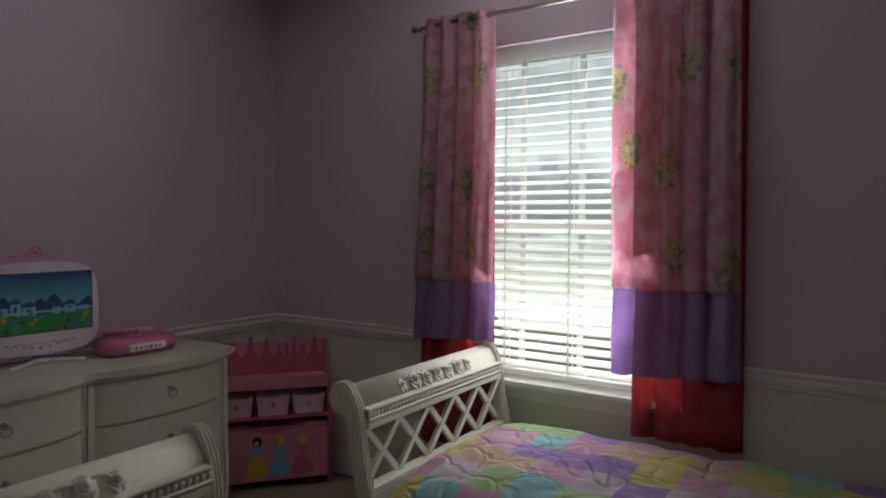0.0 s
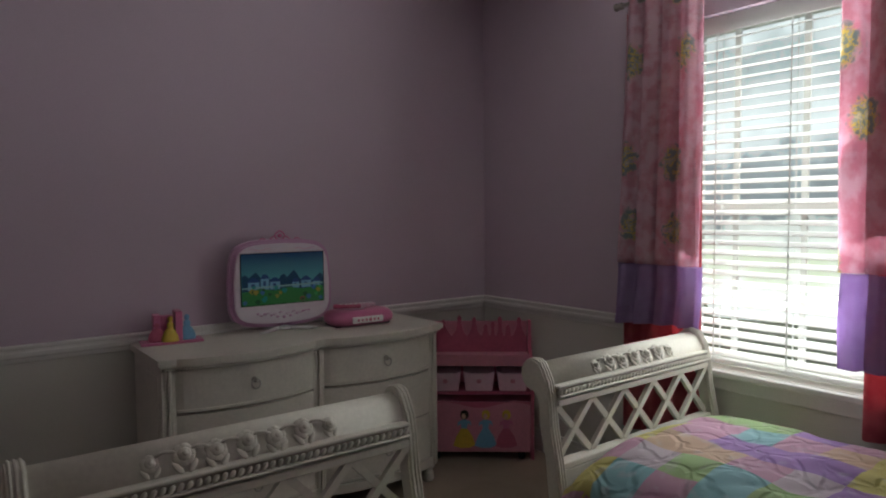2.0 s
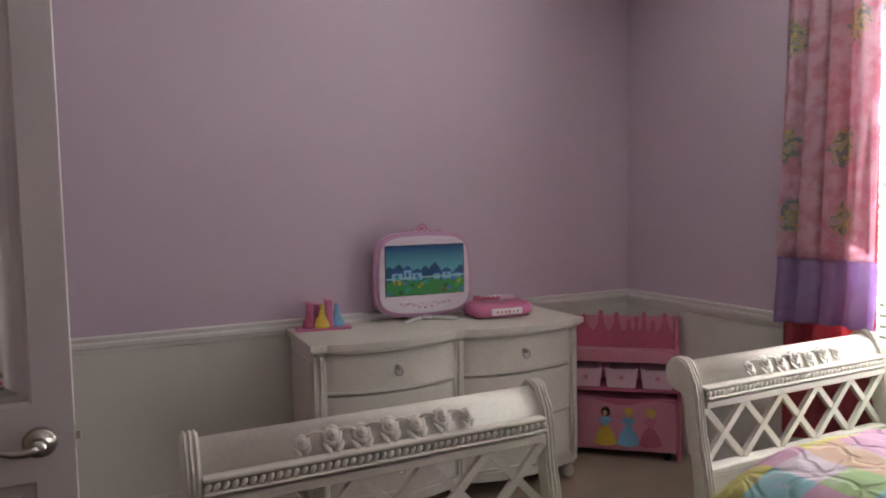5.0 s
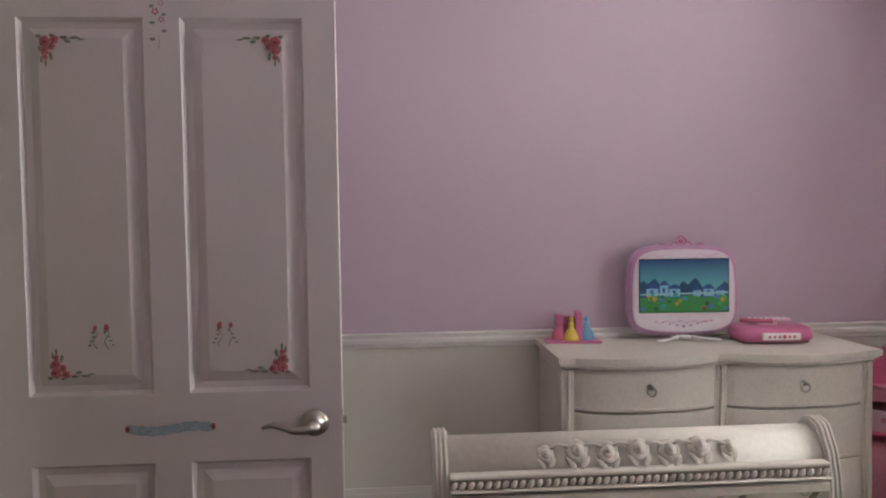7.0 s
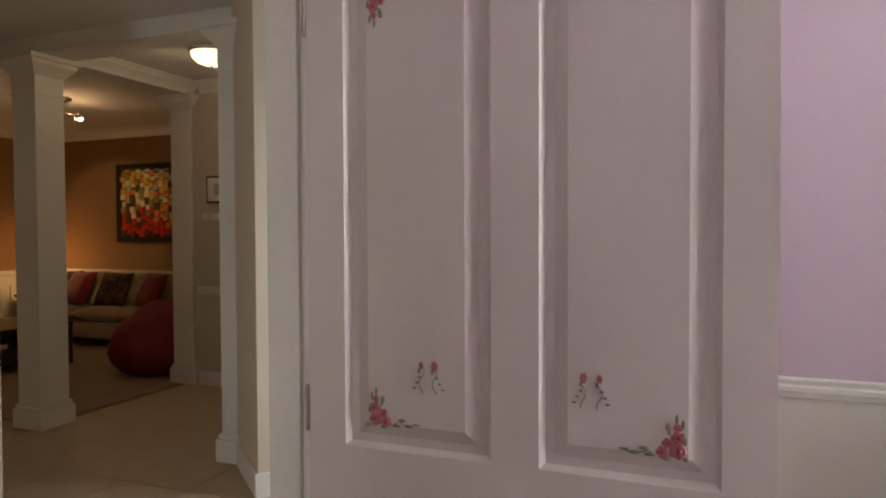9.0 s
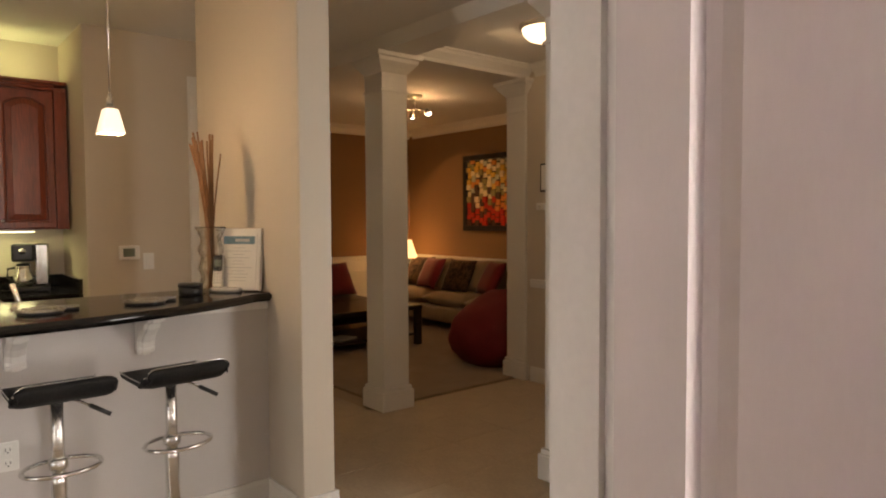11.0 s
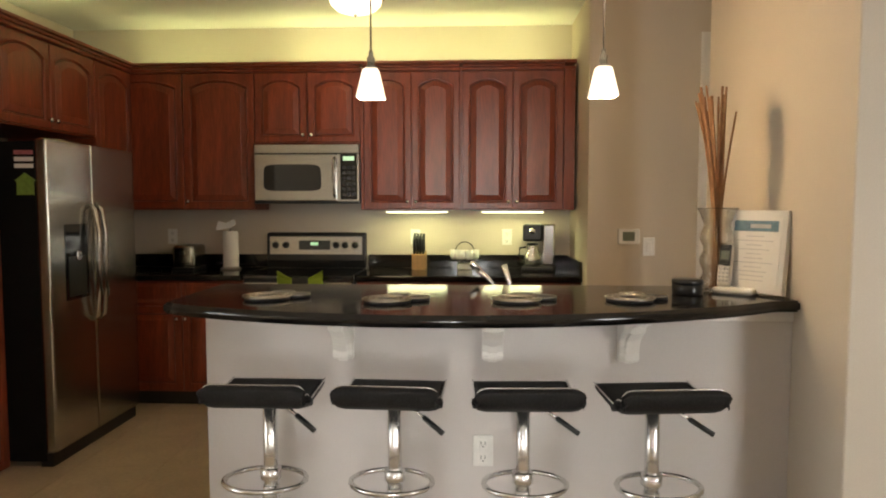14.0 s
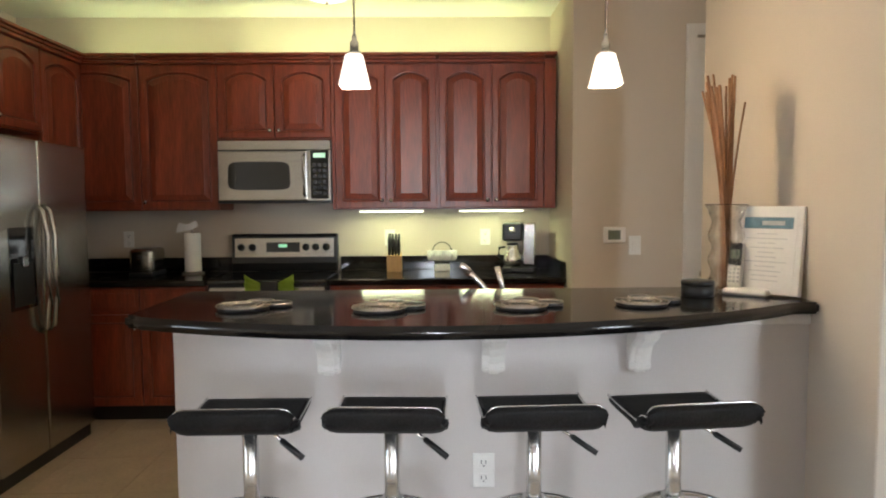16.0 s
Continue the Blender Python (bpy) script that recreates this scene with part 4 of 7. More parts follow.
    tagged(q, "pastel patchwork quilted comforter spread over the bed", "comforter", "comforters on the beds")


bed(0.355, 1.535)
bed(1.945, 1.535)

# ---- dresser ----
DR0, DR1, DRB = 0.95, 2.31, 3.142
dres = thing("dresser", "ivory dresser with bowed drawers and rope moulding", "dresser")


def bow(x, y=2.70, amount=0.062):
    """The front line of the dresser: two bows."""
    mid = (DR0 + DR1) / 2
    for a, b in ((DR0 + 0.05, mid - 0.03), (mid + 0.03, DR1 - 0.05)):
        if a <= x <= b:
            u = (x - a) / (b - a) * 2 - 1
            return y - amount * (1 - u * u) ** 0.8
    return y


def bowed(x0, x1, out, z0, z1, back, n=24):
    xs = [x0 + (x1 - x0) * k / n for k in range(n + 1)]
    return prism([(x, bow(x) - out) for x in xs] + [(x1, back), (x0, back)], "z", z0, z1)


part("top", bowed(DR0 - 0.02, DR1 + 0.015, 0.030, 0.806, 0.832, DRB, 60), IVORY, dres, "smooth ivory top")
part("top_lip", bowed(DR0 - 0.01, DR1 + 0.005, 0.020, 0.796, 0.806, DRB, 60), IVORY, dres)
part("body", boxes((DR0, DR1 - 0.01, 2.715, DRB, 0.10, 0.796)), IVORY, dres)
part("side_panel", boxes((DR0 - 0.004, DR0, 2.76, DRB - 0.05, 0.16, 0.75), bevel=0.0015), IVORY, dres)
rope = bmesh.new()
for k in range(120):
    x = DR0 + 0.01 + (DR1 - DR0 - 0.03) * k / 119
    bmesh.ops.create_uvsphere(rope, u_segments=6, v_segments=4, radius=0.0072, matrix=Matrix.LocRotScale((x, bow(x) - 0.016, 0.789), Euler((0, radians(40), 0)), (0.7, 0.7, 1.2)))
part("rope_moulding", rope, IVORY, dres, "carved rope moulding", True)
part("rope_bed", bowed(DR0 + 0.005, DR1 - 0.015, 0.008, 0.780, 0.797, 2.74, 60), IVORYD, dres)
mid = (DR0 + DR1) / 2
for x in (DR0 + 0.025, mid, DR1 - 0.035):
    part("pilaster_board", boxes((x - 0.0275, x + 0.0275, 2.699, 2.7145, 0.10, 0.779)), IVORY, dres)
    for k in (-1, 0, 1):
        part("pilaster_reed", tube([(x + 0.014 * k + 0.003 * math.sin(t * 0.5), 2.700 - 0.008 * (1 - abs(k)) - 0.006 * math.sin(t * 0.35), 0.10 + 0.68 * t / 18) for t in range(19)], 0.0085, 7), IVORY, dres, smooth=True)
for a, c in ((DR0 + 0.052, mid - 0.028), (mid + 0.028, DR1 - 0.062)):
    for z0, z1 in ((0.612, 0.778), (0.384, 0.596), (0.150, 0.368)):
        d = part("drawer", bowed(a, c, 0.0, z0, z1, 2.74), IVORY, dres)
        part("drawer_bead", bowed(a + 0.001, c - 0.001, 0.005, z0 - 0.003, z0 + 0.008, 2.74), IVORY, d)
        part("drawer_gap", bowed(a + 0.003, c - 0.003, -0.006, z0 - 0.013, z0 - 0.004, 2.74), IVORYD, dres)
        kx, kz = (a + c) / 2, (z0 + z1) / 2 + 0.002
        ky = bow(kx)
        pull = lathe([(0.0, 0), (0.013, 0), (0.012, 0.006), (0.006, 0.010), (0.006, 0.018), (0.009, 0.022), (0.0, 0.026)], 12)
        bmesh.ops.transform(pull, matrix=pose(kx, ky, kz + 0.012, 90, 0, 0), verts=pull.verts)
        kn = part("drawer_pull", pull, NICKEL, d, "antique silver ring pull", True)
        part("ring", tube([(kx + 0.019 * math.cos(t * math.pi / 8), ky - 0.020 + 0.004 * math.sin(t * math.pi / 8), kz - 0.002 + 0.019 * math.sin(t * math.pi / 8)) for t in range(16)], 0.0036, 6, True), NICKEL, kn, smooth=True)
part("apron", bowed(DR0 + 0.01, DR1 - 0.02, 0.012, 0.098, 0.140, 2.74, 60), IVORY, dres)
for x in (DR0 + 0.03, DR1 - 0.045):
    for y in (2.735, DRB - 0.05):
        part("bun_foot", lathe([(0.028, 0.0), (0.034, 0.02), (0.030, 0.05), (0.022, 0.06), (0.036, 0.075), (0.036, 0.098)], 16, (x, y)), IVORY, dres, smooth=True)

# ---- pink television ----
tv = thing("television", "pink framed television on a crossed stand, switched on", "television", pose(1.608, 3.02, 0.832, 0, 0, -3))


def soft_shape(w, h, n=48, power=4.5, waist=0.04):
    out = []
    for k in range(n):
        a = 2 * math.pi * k / n
        c, s = math.cos(a), math.sin(a)
        x = math.copysign(abs(c) ** (2 / power), c) * w / 2
        z = math.copysign(abs(s) ** (2 / power), s) * h / 2
        x *= 1 + waist * (0.5 - abs(z) / h * 1.2) - 0.03 * z / h
        out.append((x, z + h / 2))
    return out


def set_shape(w, h, z0, crown_rise, belly, n=72):
    """The set's front: bowed top and bottom, sides that swell below the middle, round corners."""
    out = []
    for k in range(n):
        a = 2 * math.pi * k / n
        c, s = math.cos(a), math.sin(a)
        u, v = math.copysign(abs(c) ** (2 / 6.5), c), math.copysign(abs(s) ** (2 / 6.5), s)
        x = u * w / 2 * (1 - 0.055 * (v + 0.25) ** 2)
        z = z0 + h * (v + 1) / 2 + (crown_rise if v > 0 else -belly) * abs(v) * (1 - u * u)
        out.append((x, z))
    return out


part("case", prism(set_shape(0.522, 0.385, 0.042, 0.020, 0.026), "y", 0.0, 0.065, 0.014), LAVP, tv, "lavender pink plastic case")
part("bezel", prism(set_shape(0.484, 0.352, 0.058, 0.017, 0.023), "y", -0.008, 0.0, 0.003), PINKW, tv, "glossy pink-white front bezel")
part("screen_edge", boxes((-0.212, 0.212, -0.0105, -0.0085, 0.129, 0.382)), BLACK, tv)
def lit(name, color, gain=1.0):
    """A patch of the lit screen's picture."""
    m = bpy.data.materials.new(name)
    m.use_nodes = True
    b = nodes_of(m)[1]
    b.inputs["Base Color"].default_value, b.inputs["Roughness"].default_value = (0.01, 0.01, 0.01, 1), 0.25
    b.inputs["Emission Color"].default_value, b.inputs["Emission Strength"].default_value = (*color, 1), SCREEN * gain
    return m


SKY = lit("screen_sky", (0.01, 0.03, 0.10))
sky_nt, sky_b = nodes_of(SKY)
tc = sky_nt.nodes.new("ShaderNodeTexCoord")
sp = sky_nt.nodes.new("ShaderNodeSeparateXYZ")
r1 = sky_nt.nodes.new("ShaderNodeMapRange")
r1.inputs["From Min"].default_value, r1.inputs["From Max"].default_value = 0.23, 0.379
g = sky_nt.nodes.new("ShaderNodeValToRGB")
g.color_ramp.elements[0].color, g.color_ramp.elements[1].color = (0.10, 0.30, 0.32, 1), (0.008, 0.04, 0.12, 1)
sky_nt.links.new(tc.outputs["Object"], sp.inputs[0])
sky_nt.links.new(sp.outputs["Z"], r1.inputs[0])
sky_nt.links.new(r1.outputs[0], g.inputs[0])
sky_nt.links.new(g.outputs[0], sky_b.inputs["Emission Color"])
screen = part("screen", boxes((-0.2075, 0.2075, -0.0125, -0.0106, 0.1325, 0.3785)), SKY, tv, "lit screen showing houses, hills and lawn")


def patch(name, outline, depth, material, label=""):
    part(name, prism(outline, "y", -0.0125 - depth, -0.0124), material, screen, label)


rng = random.Random(21)
ridge = [(-0.207 + 0.4145 * k / 24, 0.262 + 0.020 * math.sin(k * 0.55) + 0.016 * math.sin(k * 1.7 + 1) + rng.uniform(-0.004, 0.004)) for k in range(25)]
patch("picture_hill", [(-0.207, 0.20), (0.2075, 0.20)] + ridge[::-1], 0.0003, lit("screen_hills", (0.010, 0.045, 0.10)), "dark blue hills")
WALLS, ROOFS, TRUNKS = lit("screen_house", (0.16, 0.30, 0.42)), lit("screen_roof", (0.02, 0.05, 0.16)), lit("screen_tree", (0.012, 0.06, 0.03))
for x, w, h in ((-0.150, 0.055, 0.040), (-0.095, 0.04, 0.055), (-0.045, 0.05, 0.038), (0.060, 0.035, 0.030), (0.115, 0.05, 0.036), (0.170, 0.04, 0.028)):
    patch("picture_house", [(x - w / 2, 0.205), (x + w / 2, 0.205), (x + w / 2, 0.205 + h), (x - w / 2, 0.205 + h)], 0.0006, WALLS)
    patch("picture_roof", [(x - w * 0.62, 0.203 + h), (x + w * 0.62, 0.203 + h), (x + w * 0.2, 0.224 + h), (x - w * 0.2, 0.224 + h)], 0.0008, ROOFS)
    patch("picture_window", [(x - w * 0.2, 0.205 + h * 0.35), (x + w * 0.1, 0.205 + h * 0.35), (x + w * 0.1, 0.205 + h * 0.75), (x - w * 0.2, 0.205 + h * 0.75)], 0.0010, ROOFS)
lawn = [(-0.2075, 0.1325), (0.2075, 0.1325)] + [(0.2075 - 0.415 * k / 20, 0.205 + 0.006 * math.sin(k * 0.9)) for k in range(21)]
patch("picture_lawn", lawn, 0.0012, lit("screen_lawn", (0.035, 0.16, 0.045)), "green lawn")
patch("picture_fence", [(-0.2075, 0.212), (0.2075, 0.218), (0.2075, 0.226), (-0.2075, 0.219)], 0.0014, lit("screen_fence", (0.22, 0.34, 0.34)))
for k in range(26):
    x, z, r = rng.uniform(-0.195, 0.195), rng.uniform(0.142, 0.222), rng.uniform(0.007, 0.014)
    c = rng.choice(((0.30, 0.05, 0.05), (0.02, 0.20, 0.20), (0.05, 0.26, 0.07), (0.28, 0.22, 0.04), (0.05, 0.12, 0.30), (0.02, 0.07, 0.03), (0.02, 0.07, 0.03)))
    key = "screen_spot_%d" % int(c[0] * 100 + c[1] * 1000 + c[2] * 10)
    m = bpy.data.materials[key] if key in bpy.data.materials else lit(key, c)
    patch("picture_bush", [(x + r * (1 + 0.25 * math.sin(3 * a)) * math.cos(a), z + 0.9 * r * (1 + 0.2 * math.cos(4 * a)) * math.sin(a)) for a in (i * math.pi / 5 for i in range(10))], 0.0016 + 0.00002 * k, m)
swirl = bmesh.new()
for k in range(9):
    x = -0.13 + 0.26 * k / 8
    ball((x, -0.0085, 0.078 + 0.012 * math.cos(k * math.pi / 4)), 0.0085 if k != 4 else 0.013, (1.1 if k % 2 else 0.7, 0.2, 0.6), swirl, 8)
    if k < 8:
        tube([(x + 0.006, -0.009, 0.086), (x + 0.016, -0.009, 0.078 + 0.014 * (k % 2)), (x + 0.027, -0.009, 0.088)], 0.0022, 5, bm=swirl)
part("printed_scroll", swirl, LAVP, tv, "lavender printed scroll and hearts", True)
for s in (-1, 1):
    top_sw = bmesh.new()
    tube([(s * (0.06 + 0.013 * k), -0.009, 0.398 + 0.006 * math.sin(k * 1.1)) for k in range(9)], 0.002, 5, bm=top_sw)
    part("printed_swirl", top_sw, PINKL, tv, "pale printed swirls", True)
crown = bmesh.new()
tube([(0.024 * math.cos(t * math.pi / 9), 0.03, 0.462 + 0.019 * math.sin(t * math.pi / 9) + (0.004 if t in (4, 5) else 0)) for t in range(18)], 0.0042, 6, True, crown)
ball((0, 0.03, 0.462), 0.013, (1, 0.5, 0.8), crown, 8)
for s in (-1, 1):
    tube([(s * (0.022 + 0.012 * k), 0.03, 0.452 + 0.008 * math.sin(k * 1.3 + 0.5) - 0.0016 * k) for k in range(9)], 0.0034, 5, bm=crown)
part("crown", crown, PINKP, tv, "pink crown ornament", True)
part("neck", boxes((-0.04, 0.04, 0.02, 0.055, 0.006, 0.05), bevel=0.006), WHITEP, tv)
part("stand_hub", ball((0, -0.01, 0.014), 0.024, (1.4, 1, 0.5), None, 10), WHITEP, tv, smooth=True)
for s in (-1, 1):
    part("stand_foot", tube([(s * 0.02, 0.0, 0.012), (s * 0.07, -0.04, 0.012), (s * 0.12, -0.07, 0.009), (s * 0.145, -0.075, 0.009)], 0.009, 8, taper=[1, 1, 0.9, 0.6]), WHITEP, tv, smooth=True)
    part("stand_foot", tube([(s * 0.02, 0.01, 0.012), (s * 0.06, 0.05, 0.011), (s * 0.10, 0.08, 0.009)], 0.009, 8, taper=[1, 0.9, 0.6]), WHITEP, tv, smooth=True)

# ---- radio with remotes ----
radio = thing("disc_player", "pink tabletop disc player", "disc player", pose(1.985, 2.955, 0.832, 0, 0, -4))
case = bmesh.new()
rings = []
for z, o in ((0.006, 0.020), (0.020, 0.004), (0.036, 0.0), (0.056, 0.004), (0.070, 0.016), (0.077, 0.036)):
    rings.append([case.verts.new((x * (0.175 - o) / 0.175, y * (0.11 - o) / 0.11 - 0.012, z)) for x, y in ((math.copysign(abs(math.cos(a)) ** 0.5, math.cos(a)) * 0.175, math.copysign(abs(math.sin(a)) ** 0.62, math.sin(a)) * 0.11) for a in (k * math.pi / 20 for k in range(40)))])
for a, b in zip(rings, rings[1:]):
    for k in range(40):
        case.faces.new((a[k], a[(k + 1) % 40], b[(k + 1) % 40], b[k]))
case.faces.new(rings[0][::-1])
case.faces.new(rings[-1])
part("case", case, PINKP, radio, smooth=True)
for s in (-1, 1):
    part("foot", boxes((s * 0.13 - 0.02, s * 0.13 + 0.02, -0.07, 0.07, -0.0005, 0.006)), BLACK, radio)
part("front_plate", boxes((-0.085, 0.085, -0.128, -0.110, 0.020, 0.052), bevel=0.004), WHITEP, radio, "white front plate")
bt = bmesh.new()
for k in range(6):
    ball((-0.055 + 0.022 * k, -0.1285, 0.036), 0.0065 if k != 3 else 0.009, (1, 0.3, 1), bt, 8)
part("button", bt, ROSE, radio, "row of dark pink buttons", True)
part("lid_ring", lathe([(0.05, 0.077), (0.055, 0.078), (0.055, 0.083), (0.05, 0.085)], 24, (-0.02, 0.0)), PINKL, radio, smooth=True)
for dx, rz, m, lab in ((-0.065, 60, DARKW, "dark pink remote control lying on the disc player"), (0.02, 75, PINKL, "pale pink remote control lying on the disc player")):
    rc = thing("remote_control", lab, "remote control", pose(1.985 + dx, 2.945, 0.9185, 0, 0, rz), "remotes")
    part("case", boxes((-0.022, 0.022, -0.07, 0.07, 0, 0.018), bevel=0.006, segments=2), ROSE if m is DARKW else PINKL, rc, smooth=True)
    for k in range(4):
        part("key", boxes((-0.012, 0.012, -0.05 + 0.024 * k, -0.036 + 0.024 * k, 0.018, 0.0205)), WHITEP, rc)

# ---- figurine bookends ----
be = thing("bookends", "pink bookends with small painted figures", "bookends", pose(1.085, 3.045, 0.832, 0, 0, -8))
part("base_plate", boxes((-0.13, 0.13, -0.055, 0.05, 0, 0.012), bevel=0.004), PINKP, be)
part("upright", boxes((-0.075, -0.045, -0.02, 0.05, 0.012, 0.128), (0.012, 0.042, -0.045, 0.05, 0.012, 0.142), (-0.045, 0.012, 0.0, 0.045, 0.012, 0.120), bevel=0.003), PINKP, be)
for x, y, m, h in ((-0.062, -0.012, ROSE, 0.10), (-0.008, -0.034, YELLOW, 0.125), (0.064, -0.012, BLUE, 0.135)):
    part("figure", lathe([(0.036, 0.012), (0.037, 0.02), (0.033, 0.04), (0.024, 0.058), (0.013, 0.072), (0.016, 0.086), (0.012, 0.094), (0.006, 0.098), (0.011, 0.104), (0.012, 0.112), (0.008, 0.120), (0.0, 0.124)], 14, (x, y), (1, 0.7)), m, be, "plain painted figure", True)

# ---- toy organiser ----
toy = thing("toy_organizer", "pink toy organiser with bins and castle back", "toy organizer", pose(2.655, 2.775, 0.005, 0, 0, -39.3))
TWD = 0.30
for s in (-1, 1):
    part("side", prism([(0.0, 0.0), (0.24, 0.0), (0.24, 0.76), (0.19, 0.76), (0.15, 0.60), (0.05, 0.54), (0.0, 0.40)], "x", s * TWD - 0.009, s * TWD + 0.009), ROSE, toy)
castle = [(-0.29, 0.30), (0.29, 0.30), (0.29, 0.655)]
x = 0.285
for w, h in ((0.085, 0.775), (0.045, 0.73), (0.050, 0.78), (0.035, 0.75), (0.05, 0.735), (0.085, 0.775), (0.09, 0.785), (0.10, 0.76)):
    # gowned silhouettes and towers side by side
    c = x - w / 2
    castle += [(x - 0.004, 0.665), (c + w * 0.22, 0.70), (c + 0.010, h - 0.034), (c + 0.014, h - 0.020), (c + 0.007, h - 0.006), (c, h), (c - 0.007, h - 0.006), (c - 0.014, h - 0.020), (c - 0.010, h - 0.034), (c - w * 0.22, 0.70), (x - w + 0.004, 0.665)]
    x -= w
castle += [(-0.29, 0.655)]
part("castle_back", prism(castle, "y", 0.225, 0.24), ROSE, toy, "castle-shaped back board")
part("backdrop_board", boxes((-0.29, 0.29, 0.241, 0.248, 0.30, 0.75)), ROSEL, toy, "pale rose upper back")
part("top_shelf", boxes((-0.29, 0.29, 0.02, 0.224, 0.555, 0.568), (-0.29, 0.29, 0.015, 0.027, 0.53, 0.595), bevel=0.002), ROSEL, toy)
part("bin_shelf", boxes((-0.29, 0.29, 0.0, 0.224, 0.372, 0.388), bevel=0.002), ROSE, toy)
part("back_panel", boxes((-0.29, 0.29, 0.226, 0.236, 0.02, 0.30)), ROSE, toy)
for k in range(3):
    bx = -0.19 + 0.19 * k
    bn = part("bin", prism([(bx - 0.075, 0.389), (bx + 0.075, 0.389), (bx + 0.088, 0.50), (bx + 0.06, 0.488), (bx - 0.06, 0.488), (bx - 0.088, 0.50)], "y", 0.012, 0.20, 0.004), PINKL, toy, "pale pink plastic bin")
    part("bin_emblem", ball((bx, 0.011, 0.445), 0.014, (1, 0.15, 0.9), None, 9), ROSEL, bn)
chest = part("chest", prism([(-0.285, 0.05), (0.285, 0.05), (0.285, 0.335), (0.19, 0.342), (0.10, 0.325), (0.0, 0.318), (-0.10, 0.325), (-0.19, 0.342), (-0.285, 0.335)], "y", -0.015, 0.22, 0.003), ROSEL, toy, "pale rose toy chest")
for x, m, top_m, hair in ((-0.085, YELLOW, BLUE, DARKW), (0.035, BLUE, BLUE, YELLOW), (0.150, ROSE, PINKP, YELLOW)):
    skirt = part("printed_dress", prism([(x - 0.062, 0.085), (x - 0.02, 0.072), (x + 0.03, 0.074), (x + 0.062, 0.09), (x + 0.046, 0.14), (x + 0.016, 0.185), (x - 0.016, 0.185), (x - 0.044, 0.14)], "y", -0.0165, -0.0149), m, chest, "plain printed figure shape")
    part("printed_bodice", prism([(x - 0.015, 0.184), (x + 0.015, 0.184), (x + 0.022, 0.215), (x + 0.040, 0.200), (x + 0.034, 0.226), (x + 0.008, 0.234), (x - 0.012, 0.234), (x - 0.036, 0.220), (x - 0.038, 0.196), (x - 0.020, 0.212)], "y", -0.0170, -0.0149), top_m, skirt)
    part("printed_hair", ball((x + 0.002, -0.0158, 0.262), 0.024, (1, 0.06, 1.15), None, 12), hair, skirt, smooth=True)
    part("printed_face", ball((x - 0.002, -0.0172, 0.254), 0.0145, (0.9, 0.06, 1.1), None, 10), PEACH, skirt, smooth=True)
part("wavy_band", prism([(-0.284, 0.336), (0.284, 0.336)] + [(0.284 - 0.568 * k / 20, 0.318 - 0.016 * math.cos((k / 20 - 0.5) * 2 * math.pi * 1.5)) for k in range(21)], "y", -0.0185, -0.0149), ROSE, chest, "deep rose wavy band")
for x in (-0.24, 0.24):
    part("caster", lathe([(0.018, 0.0), (0.022, 0.01), (0.022, 0.03), (0.012, 0.048)], 12, (x, 0.03)), BLACK, toy, smooth=True)

# ---- kitchen and hall structure ----
KX, SIDE_Y, THERM_X = -6.06, 2.075, -5.27
wall("wall_kitchen_back", BEIGE, (KX - 0.12, KX, -1.85, SIDE_Y + 0.12, 0, H), label="beige painted kitchen wall")
wall("wall_kitchen_side", BEIGE, (KX, THERM_X, SIDE_Y, SIDE_Y + 0.12, 0, H), label="beige painted return wall")
wall("wall_thermostat", BEIGE, (THERM_X - 0.12, THERM_X, SIDE_Y + 0.12, 2.80, 0, H), (THERM_X - 0.12, THERM_X, 3.62, 3.80, 0, H), (THERM_X - 0.12, THERM_X, 2.80, 3.62, 2.42, H), label="beige painted wall with thermostat")
wall("wall_kitchen_south", BEIGE, (KX, -4.0, -1.85, -1.74, 0, H), label="beige painted kitchen wall")
wall("wall_pantry_end", BEIGE, (-4.03, -3.9, -1.74, -1.05, 0, H), label="beige painted wall end")
# unseen dining recess, shaped so that its daylight misses the kitchen cabinets
wall("wall_dining_west", BEIGE, (-3.9, -2.4, -1.17, -1.05, 0, H), (-2.52, -2.4, -2.86, -1.17, 0, H), label="beige painted wall of the assumed dining recess")
wall("wall_dining_south", BEIGE, (-0.84, WEST_OUT, -2.86, -2.74, 0, H), (-2.4, -0.84, -2.86, -2.74, 2.2, H), label="beige painted wall of the assumed dining recess")
wall("pier_wall", BEIGE, (-4.31, -3.03, 2.49, 2.655, 0, H), label="beige painted wall end beside the bar", bevel=0.004)
wall("wall_bar", PALE, (-3.50, -3.384, 0.337, 2.49, 0, 1.02), label="pale grey painted bar front", bevel=0.003)
wall("wall_living_west", BROWN, (-8.52, -8.40, 3.94, 7.3, 0.86, H), label="brown painted living room wall")
wall("wall_living_north", BROWN, (-8.40, -4.3, 7.15, 7.27, 0.86, H), label="brown painted living room wall")
wall("wainscot_west", TRIM, (-8.52, -8.40, 3.94, 7.3, 0, 0.855), label="white panelled wainscot")
wall("wainscot_north", TRIM, (-8.40, -4.3, 7.15, 7.27, 0, 0.855), label="white panelled wainscot")
wall("wall_living_south", BEIGE, (-8.52, -5.39, 3.80, 3.93, 0, H), label="beige painted wall")
wall("wall_living_east", BEIGE, (-4.42, -4.30, 5.60, 7.15, 0, H), label="beige painted wall")
wall("wall_hall_north", BEIGE, (-4.30, WEST_IN, 5.36, 5.48, 0, H), label="beige painted hall wall")
